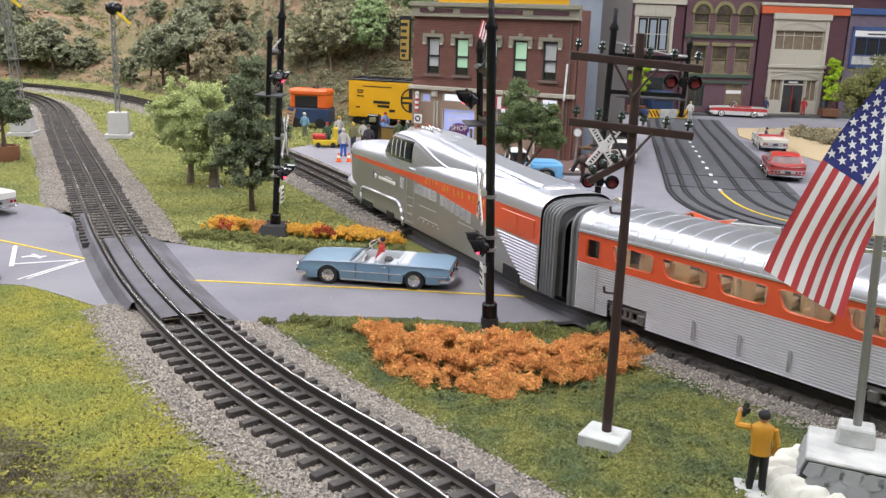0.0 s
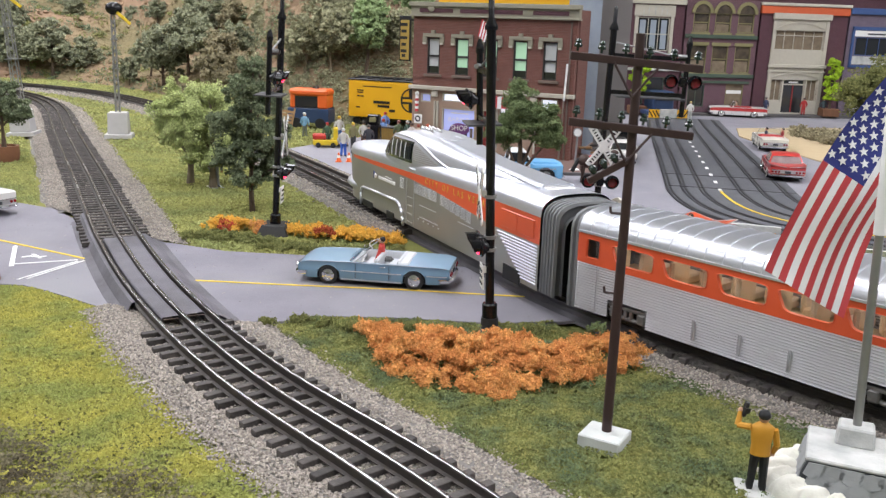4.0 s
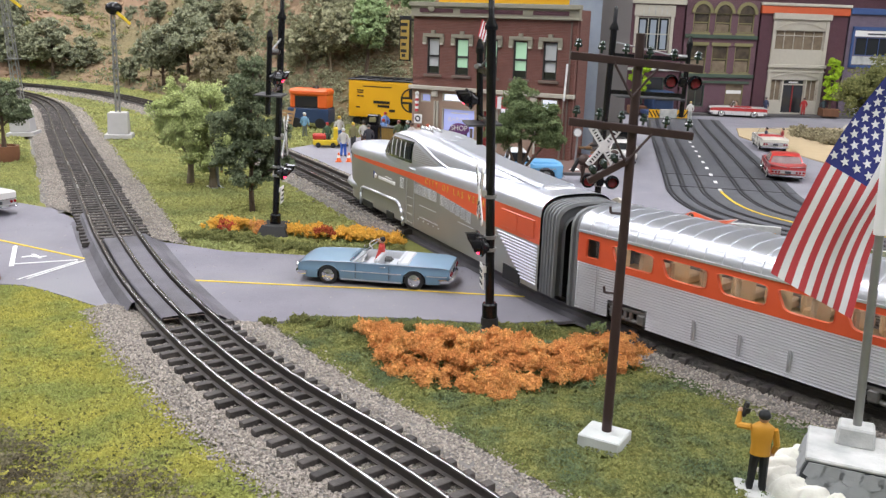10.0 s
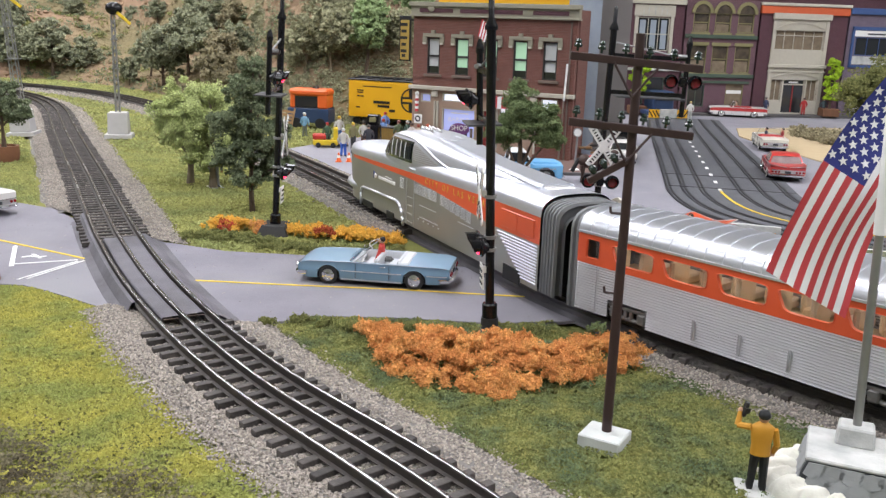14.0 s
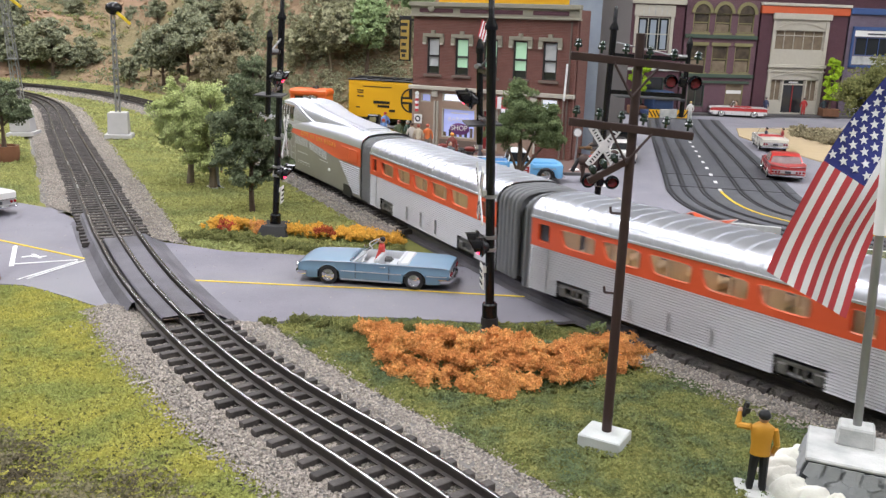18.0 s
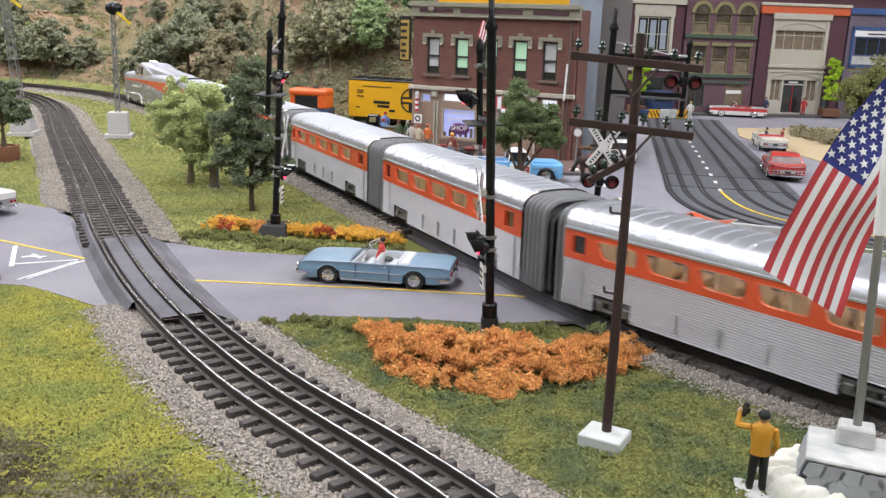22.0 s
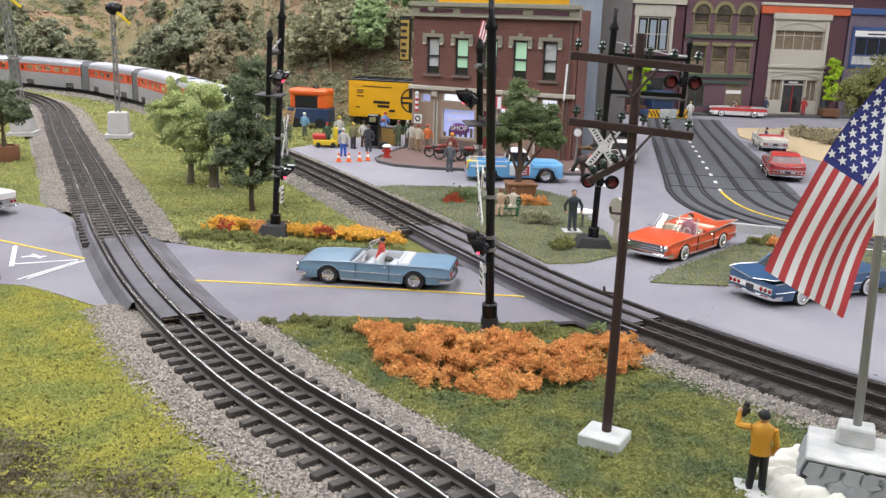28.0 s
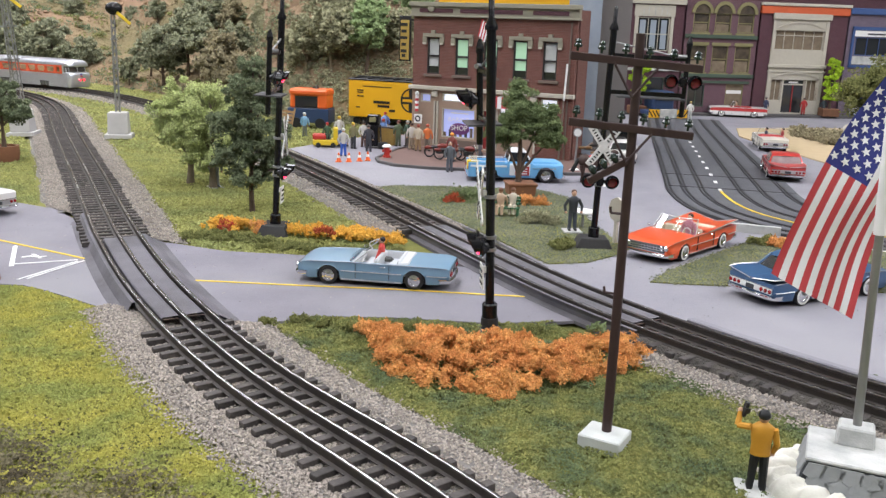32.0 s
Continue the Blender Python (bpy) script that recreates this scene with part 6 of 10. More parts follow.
        part("mirror", ball(bmesh.new(), c1 - 0.001, q * (W + 0.0008), belt + 0.0022, 0.0008, 0.0014, 0.0010, 8, 6), M["chrome"], root)
        if fin:
            st = []
            for i in range(9):
                t = i / 8
                x = -L * 0.10 - L * 0.905 * t
                w, _, _, zs, zt = skin(x)
                up = fin * t ** 1.3
                st.append([(x, q * w * (1.0 + 0.02 * t), zs - 0.0002 + up), (x, q * w * (1.0 + 0.02 * t), zs + 0.0005 + up), (x, q * w * 0.52, zt + 0.0004 + up * 0.30), (x, q * w * 0.06, zt + 0.0002), (x, q * w * 0.52, zt - 0.0012)])
            bm = loft(bmesh.new(), st if q > 0 else st[::-1], closed=True)
            bm.faces.ensure_lookup_table()
            bm.faces.new([v for v in bm.verts][-5:])
            part("tail_fin", bm, body, root, "flat spread tail fin", smooth=True)
            bm = bmesh.new()
            for a, b in zip(st, st[1:]):
                rod(bm, Vector(a[1]), Vector(b[1]), 0.0006, seg=5, caps=False)
            rod(bm, Vector(st[-1][1]), Vector(st[-1][3]), 0.0004, seg=5)
            part("fin_trim", bm, M["trim_steel"], root, "bright edge of the fin")
    part("plate", box(bmesh.new(), -L - 0.0009, 0, zg + 0.0014, 0.0006, 0.0075, 0.0032), M["plate_dark"], root)
    if open_top:
        bm = bmesh.new()
        fr = []
        for j in range(11):
            a = -1 + 2 * j / 10
            fr.append((Vector((c1 + 0.0040 - 0.0075 * a * a, a * W * 0.90, belt + 0.0003)), Vector((c1 - 0.0065 * rake - 0.0055 * a * a, a * W * 0.74, belt + glass_h))))
        loft(bm, [[p, q_] for p, q_ in fr])
        w = part("windscreen", bm, M["windscreen"], root, "clear raked windscreen", smooth="all")
        w.visible_shadow = False
        bm = bmesh.new()
        for (a, b), (c, d) in zip(fr, fr[1:]):
            rod(bm, b, d, 0.00045, seg=6)
        rod(bm, fr[0][0], fr[0][1], 0.0005, seg=6)
        rod(bm, fr[-1][0], fr[-1][1], 0.0005, seg=6)
        part("windscreen_frame", bm, M["trim_steel"], root, "thin steel windscreen frame")
        for x, wd in ((-L * 0.01, 0.85), (-L * 0.31, 0.85)):
            bm = box(bmesh.new(), x + 0.005, 0, 0.0090, 0.011, width * wd * 0.9, 0.0045, 0.0012)
            box(bm, x - 0.0015, 0, 0.0100, 0.0036, width * wd * 0.9, belt - 0.0080, 0.0012)
            part("seat", bm, inside or M["cream_vinyl"], root, "moulded bench seat")
        part("dashboard", box(bmesh.new(), c1 - 0.002, 0, belt - 0.0050, 0.004, width * 0.78, 0.0045, 0.0008), inside or M["cream_vinyl"], root)
        c = Vector((c1 - 0.0075, W * 0.42, belt + 0.0002))
        ring = [c + pose(0, 0, 0, 0, 65, 0).to_3x3() @ Vector((0.0036 * math.cos(2 * math.pi * i / 14), 0.0036 * math.sin(2 * math.pi * i / 14), 0)) for i in range(14)]
        bm = bmesh.new()
        for a, b in zip(ring, ring[1:] + ring[:1]):
            rod(bm, a, b, 0.0004, seg=5)
        part("steering_wheel", bm, M["white_paint"], root)
        part("top_cover", box(bmesh.new(), c0 + 0.002, 0, belt - 0.0014, 0.009, width * 0.84, 0.0026, 0.0012), inside or M["cream_vinyl"], root, "folded top cover")
    else:
        g0, g1 = -L * 0.58, L * 0.30
        sec = []
        for x, hgt, wd in ((g0, 0.0, 0.86), (g0 + 0.011, 0.0098, 0.74), (g0 + 0.015, 0.0112, 0.72), (g1 - 0.020, 0.0115, 0.72), (g1 - 0.015, 0.0104, 0.73), (g1, 0.0, 0.84)):
            sec.append([(x, s_ * W * k, belt + hgt * z) for s_, k, z in ((-1, 0.90, 0.0), (-1, wd, 1.0), (1, wd, 1.0), (1, 0.90, 0.0))])
        part("glazing", loft(bmesh.new(), sec), pane or M["dark_glass"], root, "tinted glazing", smooth=False)
        top = [(x, hgt, wd) for x, hgt, wd in ((g0 + 0.0090, 0.0086, 0.75), (g0 + 0.0125, 0.0108, 0.74), (g0 + 0.017, 0.0118, 0.73), (g1 - 0.021, 0.0120, 0.73), (g1 - 0.0165, 0.0112, 0.74))]
        bm = loft(bmesh.new(), [[(x, y * W * wd * 1.03, belt + hgt + 0.0008 * (1 - y * y)) for y in (-1, -0.6, 0, 0.6, 1)] for x, hgt, wd in top] + [[(x, y * W * wd * 1.03, belt + hgt - 0.0008) for y in (-1, -0.6, 0, 0.6, 1)] for x, hgt, wd in top[::-1]])
        part("roof", bm, body, root, smooth=True)
        for q in (-1, 1):
            bm = bmesh.new()
            rod(bm, (g0, q * W * 0.90, belt), (g0 + 0.011, q * W * 0.75, belt + 0.0100), 0.0011, seg=6)
            part("rear_pillar", bm, body, root)
            bm = rod(bmesh.new(), (g1, q * W * 0.88, belt), (g1 - 0.015, q * W * 0.75, belt + 0.0106), 0.0006, seg=6)
            part("front_pillar", bm, M["trim_steel"], root)
            part("window_sill", rod(bmesh.new(), (g0 + 0.003, q * W * 0.905, belt + 0.0003), (g1 - 0.001, q * W * 0.885, belt + 0.0003), 0.0004, seg=6), M["chrome"], root)
    return root


GREY_VINYL = material("grey_vinyl", (0.52, 0.54, 0.56), 0.5, scale=200, amount=0.3)
RED_VINYL = material("red_vinyl", (0.45, 0.04, 0.04), 0.5, scale=200, amount=0.3)
car("convertible", "sky blue open convertible with chrome trim on the grey road", "car", pose(-0.0490, 0.6505, 0.0012, 0, 0, 172.0), car_paint("sky_blue", (0.175, 0.295, 0.405)), 0.1150, 0.0430, 0.0650, True, GREY_VINYL, 0.0, hood=0.0190, deck=0.0188, belt=0.0183, r=0.0073, walls=False, rake=1.6, glass_h=0.0105)
figurine("painted figurine in red seated at the wheel of the blue convertible", -0.0470, 0.6590, 0.0082, 262, 0.034, (0.55, 0.05, 0.04), (0.1, 0.1, 0.1), (0.012, 0.01, 0.01), ((15, 20), (15, 20)), sitting=True)
car("convertible", "orange-red open convertible with cream interior and flat fins", "car", pose(0.2150, 0.7790, 0.0012, 0, 0, -133.0), car_paint("tangerine", (0.70, 0.092, 0.026)), 0.1265, 0.0475, 0.0700, True, M["cream_vinyl"], 0.0046, hood=0.0206, deck=0.0200, belt=0.0198, r=0.0076, glass_h=0.0120)
figurine("painted figurine in pink seated in the orange convertible", 0.2190, 0.7720, 0.0092, -43, 0.037, (0.55, 0.25, 0.32), (0.2, 0.2, 0.2), (0.02, 0.015, 0.012), sitting=True)
car("sedan", "dark blue finned car with chrome tail seen from behind", "car", pose(0.2830, 0.6540, 0.0012, 0, 0, 27.0), car_paint("navy_blue", (0.034, 0.090, 0.195)), 0.1265, 0.0475, 0.0700, False, fin=0.0034, hood=0.0206, deck=0.0200, belt=0.0196, r=0.0076, trim=M["white_paint"], lamps=3)
# opaque coupe panes: the bright cabin seen through them is put into the colour
car("coupe", "bright red finned hardtop coupe with whitewall tyres", "car", pose(0.4730, 1.2380, 0.0025, 0, 0, 76.0), car_paint("fire_red", (0.46, 0.035, 0.032)), 0.1290, 0.0480, 0.0700, False, fin=0.0026, hood=0.0212, deck=0.0206, belt=0.0204, r=0.0078, lamps=3, pane=material("lit_pane", (0.30, 0.25, 0.25), 0.10, color2=(0.16, 0.09, 0.09), scale=90, amount=0.8, spec=0.7))
car("convertible", "cream open convertible with red seats driving up the street", "car", pose(0.5600, 1.5400, 0.0025, 0, 0, 80.0), car_paint("cream_white", (0.70, 0.67, 0.58)), 0.1200, 0.0450, 0.0690, True, RED_VINYL, 0.0, hood=0.0225, deck=0.0220, belt=0.0212)
car("convertible", "white convertible with a red side flash in front of the shops", "car", pose(0.6880, 2.1250, 0.0025, 0, 0, 170.0), car_paint("gloss_white", (0.76, 0.75, 0.73)), 0.1300, 0.0460, 0.0740, True, RED_VINYL, 0.0, hood=0.0240, deck=0.0235, belt=0.0228, two_tone=car_paint("flash_red", (0.50, 0.04, 0.04)))
car("sedan", "white sedan with chrome bumper waiting by the west road", "car", pose(-0.4770, 0.8480, 0.0012, 0, 0, 154.0), car_paint("gloss_white", (0.76, 0.74, 0.72)), 0.1180, 0.0450, 0.0670, False, hood=0.0235, deck=0.0230, belt=0.0222)
car("sedan", "small white car parked beyond the town signal", "car", pose(0.2660, 1.3300, 0.0025, 0, 0, 78.0), car_paint("gloss_white", (0.76, 0.74, 0.72)), 0.1100, 0.0420, 0.0620, False)
for x, y, c in ((0.5560, 1.548, (0.03, 0.03, 0.05)), (0.5830, 1.544, (0.25, 0.03, 0.03)), (0.698, 2.168, (0.45, 0.3, 0.2))):
    figurine("painted figurine seated in an open model car", x, y, 0.0105, -100, 0.036, c, (0.1, 0.1, 0.1), (0.02, 0.015, 0.012), sitting=True)


def pickup():
    root = thing("pickup_truck", "light blue and white pickup truck with a red door sign", "truck", pose(0.0875, 1.1270, 0.0012, 0, 0, 3.0), "model cars")
    blue, white = car_paint("pickup_blue", (0.15, 0.42, 0.72)), car_paint("pickup_white", (0.74, 0.77, 0.78))
    L, W, r = 0.0600, 0.0205, 0.0094
    wheels = (0.0385, -0.0345)
    arch = r * 1.22
    xs = sorted({-L, -L + 0.001, L, L - 0.001, L - 0.003, L - 0.007, -0.0105, -0.0100, 0.0190, 0.0230, *[-L + 0.006 * k for k in range(1, 20)], *[xw + arch * math.cos(math.pi * i / 10) for xw in wheels for i in range(11)]})
    rows = []
    for x in xs:
        e = max(0.0, (x - (L - 0.008)) / 0.008)
        w = W * (1 - 0.10 * e ** 2)
        zb = 0.0062
        for xw in wheels:
            if abs(x - xw) < arch:
                zb = max(zb, r * 0.95 + math.sqrt(arch * arch - (x - xw) ** 2) * 0.92)
        if x > 0.0195:                                  # bonnet and front fenders
            half = [(w * 0.97, zb), (w, zb + 0.002), (w, 0.0205), (w * 0.93, 0.0228), (w * 0.76, 0.0236), (w * 0.70, 0.0262 - 0.0030 * e), (w * 0.34, 0.0276 - 0.0034 * e), (0.0, 0.0280 - 0.0034 * e)]
        elif x > -0.0102:                               # cab below the windows
            half = [(w * 0.97, zb), (w, zb + 0.002), (w, 0.0205), (w * 0.97, 0.0245), (w * 0.94, 0.0262), (w * 0.90, 0.0266), (w * 0.40, 0.0266), (0.0, 0.0266)]
        else:                                           # open bed
            half = [(w * 0.97, zb), (w, zb + 0.002), (w, 0.0205), (w * 0.99, 0.0240), (w * 0.95, 0.0246), (w * 0.89, 0.0244), (w * 0.88, 0.0135), (0.0, 0.0135)]
        half = [(y, max(z, zb + 0.0003 * k)) for k, (y, z) in enumerate(half)]
        rows.append([(x, -y, z) for y, z in half] + [(x, y, z) for y, z in half[-2::-1]])
    n = len(rows[0])
    bm = loft(bmesh.new(), rows)
    bm.verts.ensure_lookup_table()
    for k, fl in ((0, False), (len(rows) - 1, True)):
        vs = [bm.verts[k * n + i] for i in range(n)]
        bm.faces.new(vs if fl else vs[::-1])
    part("body", bm, blue, root, "light blue pressed body", smooth=True)
    for q in (-1, 1):
        part("door", box(bmesh.new(), 0.0050, q * W, 0.0090, 0.0260, 0.0010, 0.0150, 0.0003), white, root, "white lower door")
        sign = part("door_sign", box(bmesh.new(), 0.0080, q * (W + 0.0008), 0.0092, 0.0175, 0.0008, 0.0115, 0.0003), paint((0.40, 0.03, 0.03)), root, "dark red sign with pale bars")
        for k in range(3):
            part("letter_bar", box(bmesh.new(), 0.0080, q * (W + 0.0014), 0.0110 + 0.0030 * k, 0.0125, 0.0004, 0.0012), white, sign)
        part("flank_stripe", box(bmesh.new(), -0.0345, q * W, 0.0190, 0.046, 0.0009, 0.0024, 0.0002), white, root, "white stripe along the bed")
        part("fender_trim", box(bmesh.new(), 0.0360, q * W, 0.0178, 0.030, 0.0009, 0.0008), M["chrome"], root)
        for x in wheels:
            wheel(root, x, q * (W - 0.0024), r, q, False)
        part("headlight", lathe(bmesh.new(), [(0.0030, 0), (0.0030, 0.0012), (0.0020, 0.0022)], 14, Matrix.Translation((L - 0.0008, q * W * 0.72, 0.0195)) @ Matrix.Rotation(math.pi / 2, 4, "Y")), M["chrome"], root, "round chrome headlight", smooth=True)
        part("tail_light", box(bmesh.new(), -L - 0.0004, q * W * 0.86, 0.0150, 0.0010, 0.0022, 0.0040), M["lamp_red"], root)
        part("stake_rail", rod(bmesh.new(), (-0.0570, q * W * 0.93, 0.0262), (-0.0120, q * W * 0.93, 0.0262), 0.0006, seg=6), white, root)
    sec = []
    for x, h, w in ((-0.0100, 0.0, 0.90), (-0.0085, 0.0095, 0.80), (-0.0055, 0.0110, 0.77), (0.0110, 0.0110, 0.77), (0.0140, 0.0095, 0.79), (0.0195, 0.0, 0.88)):
        sec.append([(x, s_ * W * (0.92 if z == 0 else w), 0.0264 + h * z) for s_, z in ((-1, 0), (-1, 1), (1, 1), (1, 0))])
    part("cab_glass", loft(bmesh.new(), sec), M["dark_glass"], root, "dark cab windows")
    part("cab_roof", box(bmesh.new(), 0.0030, 0, 0.0368, 0.0215, 0.0340, 0.0036, 0.0015, taper=0.88), white, root, "white rounded cab roof")
    for q in (-1, 1):
        for a, b in (((-0.0100, 0.92, 0.0264), (-0.0072, 0.80, 0.0372)), ((0.0190, 0.90, 0.0264), (0.0125, 0.79, 0.0372)), ((0.0060, 0.92, 0.0264), (0.0060, 0.79, 0.0372))):
            part("cab_pillar", rod(bmesh.new(), (a[0], q * W * a[1], a[2]), (b[0], q * W * b[1], b[2]), 0.0010, seg=6), white, root)
    part("grille", box(bmesh.new(), L - 0.0002, 0, 0.0115, 0.0014, W * 1.30, 0.0100, 0.0005), white, root, "white slotted grille")
    for k in range(4):
        part("grille_slot", box(bmesh.new(), L + 0.0006, 0, 0.0128 + 0.0022 * k, 0.0006, W * 1.10, 0.0009), M["plate_dark"], root)
    part("bumper", box(bmesh.new(), L + 0.0022, 0, 0.0072, 0.0020, W * 2.0, 0.0034, 0.0006), M["chrome"], root, "chrome bumper")
    part("bumper", box(bmesh.new(), -L - 0.0018, 0, 0.0072, 0.0020, W * 1.9, 0.0030, 0.0006), M["chrome"], root, "chrome bumper")
    part("chassis", box(bmesh.new(), 0, 0, 0.0050, 0.108, 0.028, 0.006), M["black"], root)
    crate = thing("bottle_crate", "small yellow crate with bottles on the pickup bed", "crate", pose(0.0340, 1.1190, 0.0148, 0, 0, 3))
    part("box", box(bmesh.new(), 0, 0, 0, 0.014, 0.012, 0.0115, 0.0004), M["yellow_line"], crate)
    for k in range(4):
        part("bottle", rod(bmesh.new(), (-0.0045 + 0.003 * k, 0.001 * (k % 2), 0.011), (-0.0045 + 0.003 * k, 0.001 * (k % 2), 0.0175), 0.0011, 0.0006, 8), M["cream_vinyl"], crate)


pickup()
# ---- the town: brick barber shop, row of shops, boxcar and what stands about ----
def brick_material(name, brick, mortar, row=0.0022, width=0.0068):
    """Fine model brickwork, far too small to pick apart."""
    m = material(name, brick, 0.8, color2=tuple(c * 0.8 for c in brick), scale=60, amount=0.7)
    nt = m.node_tree
    n, l = nt.nodes, nt.links
    b = n["Principled BSDF"]
    src = b.inputs["Base Color"].links[0].from_socket
    tc = next(x for x in n if x.type == "TEX_COORD")
    sep = n.new("ShaderNodeSeparateXYZ")
    cmb = n.new("ShaderNodeCombineXYZ")
    add = n.new("ShaderNodeMath")
    l.new(tc.outputs["Object"], sep.inputs[0])
    l.new(sep.outputs[0], add.inputs[0])
    l.new(sep.outputs[1], add.inputs[1])
    l.new(add.outputs[0], cmb.inputs[0])
    l.new(sep.outputs[2], cmb.inputs[1])
    br = n.new("ShaderNodeTexBrick")
    br.inputs["Scale"].default_value = 1.0
    br.inputs["Brick Width"].default_value = width
    br.inputs["Row Height"].default_value = row
    br.inputs["Mortar Size"].default_value = 0.00022
    br.inputs["Mortar"].default_value = (*mortar, 1)
    l.new(cmb.outputs[0], br.inputs["Vector"])
    l.new(src, br.inputs["Color1"])
    hsv = n.new("ShaderNodeHueSaturation")
    hsv.inputs["Value"].default_value = 0.8
    l.new(src, hsv.inputs["Color"])
    l.new(hsv.outputs[0], br.inputs["Color2"])
    l.new(br.outputs["Color"], b.inputs["Base Color"])
    bp = n.new("ShaderNodeBump")
    bp.inputs["Distance"].default_value = 0.0003
    bp.invert = True
    l.new(br.outputs["Fac"], bp.inputs["Height"])
    l.new(bp.outputs[0], b.inputs["Normal"])
    return m


M["red_brick"] = brick_material("red_brick", (0.182, 0.068, 0.052), (0.19, 0.115, 0.095))
M["plum_brick"] = brick_material("plum_brick", (0.150, 0.075, 0.095), (0.16, 0.10, 0.12))
M["mauve_brick"] = brick_material("mauve_brick", (0.165, 0.125, 0.170), (0.18, 0.15, 0.19))
M["maroon_brick"] = brick_material("maroon_brick", (0.105, 0.040, 0.055), (0.12, 0.06, 0.07))
M["cornice_tan"] = material("cornice_tan", (0.265, 0.248, 0.190), 0.7, scale=120, amount=0.4)
M["stone_brown"] = material("stone_brown", (0.155, 0.115, 0.095), 0.75, scale=120, amount=0.4)
M["cream_trim"] = material("cream_trim", (0.46, 0.43, 0.36), 0.7, scale=120, amount=0.4)
M["shop_tan"] = material("shop_tan", (0.34, 0.24, 0.18), 0.7, scale=120, amount=0.4)
M["olive_trim"] = material("olive_trim", (0.22, 0.20, 0.09), 0.7, scale=120, amount=0.4)
M["green_trim"] = material("green_trim", (0.055, 0.085, 0.060), 0.7, scale=120, amount=0.4)
M["blue_trim"] = material("blue_trim", (0.035, 0.080, 0.22), 0.6, scale=120, amount=0.4)
M["orange_trim"] = material("orange_trim", (0.55, 0.10, 0.03), 0.6, scale=120, amount=0.4)
M["curtain"] = material("curtain", (0.235, 0.185, 0.125), 0.8, color2=(0.11, 0.08, 0.055), scale=60, amount=0.9)
M["brown_pane"] = material("brown_pane", (0.125, 0.098, 0.070), 0.12, color2=(0.035, 0.030, 0.026), scale=55, amount=1.0, spec=0.6)
M["roof_grey"] = material("roof_grey", (0.10, 0.10, 0.11), 0.9, scale=60, amount=0.5)
M["blind_green"] = glow("blind_green", (0.42, 0.66, 0.46), 0.28)
M["blind_white"] = material("blind_white", (0.52, 0.54, 0.54), 0.8, scale=120, amount=0.3)
M["shop_glow"] = glow("shop_glow", (0.34, 0.38, 0.68), 0.65)
M["shop_glow_white"] = glow("shop_glow_white", (0.78, 0.82, 0.97), 1.0)
M["wall_grey"] = material("wall_grey", (0.175, 0.160, 0.152), 0.85, color2=(0.225, 0.205, 0.195), scale=14, amount=0.7)
M["wall_bluegrey"] = material("wall_bluegrey", (0.230, 0.275, 0.335), 0.85, color2=(0.36, 0.40, 0.45), scale=22, amount=0.8)
M["kerb_dark"] = material("kerb_dark", (0.085, 0.080, 0.080), 0.8, scale=90, amount=0.5)
M["sidewalk"] = material("sidewalk", (0.150, 0.090, 0.075), 0.85, color2=(0.12, 0.075, 0.065), scale=60, amount=0.7)
M["boxcar_yellow"] = material("boxcar_yellow", (0.78, 0.42, 0.012), 0.45, color2=(0.72, 0.38, 0.012), scale=40, amount=0.5)
M["door_red"] = material("door_red", (0.25, 0.02, 0.02), 0.5)
M["hydrant_red"] = material("hydrant_red", (0.45, 0.03, 0.02), 0.45, scale=90, amount=0.4)
M["moto_red"] = material("moto_red", (0.17, 0.022, 0.016), 0.35, scale=90, amount=0.4)
M["cone_orange"] = material("cone_orange", (0.80, 0.13, 0.02), 0.5, scale=90, amount=0.2)


class Front:
    """A facade's own plane: u to the right along it, z up, d out of it."""

    def __init__(self, root):
        self.root = root

    def block(self, name, u0, u1, z0, z1, d0, d1, mat, label="", bevel=0.0, parent=None):
        return part(name, box(bmesh.new(), (u0 + u1) / 2, -(d0 + d1) / 2, z0, u1 - u0, d1 - d0, z1 - z0, bevel), mat, parent or self.root, label)

    def window(self, u0, u1, z0, z1, frame_mat, glass_mat, bars=1, deep=0.004, label="sash window", cols=1, fw=0.0018):
        """A framed window in a real recess of the wall."""
        w = self.block("window", u0, u1, z0, z1, -deep - 0.001, -deep, glass_mat, label)
        for a, b in ((u0, u0 + fw), (u1 - fw, u1)):
            self.block("frame", a, b, z0, z1, -deep, -0.0004, frame_mat, parent=w)
        for a, b in ((z0, z0 + fw), (z1 - fw, z1)):
            self.block("frame", u0 + fw, u1 - fw, a, b, -deep, -0.0004, frame_mat, parent=w)
        for k in range(1, bars + 1):
            zc = z0 + (z1 - z0) * k / (bars + 1)
            self.block("sash_bar", u0 + fw, u1 - fw, zc - 0.0011, zc + 0.0011, -deep, -deep + 0.0016, frame_mat, parent=w)
        for k in range(1, cols):
            uc = u0 + (u1 - u0) * k / cols
            self.block("mullion", uc - 0.0007, uc + 0.0007, z0 + fw, z1 - fw, -deep, -deep + 0.0016, frame_mat, parent=w)
        return w


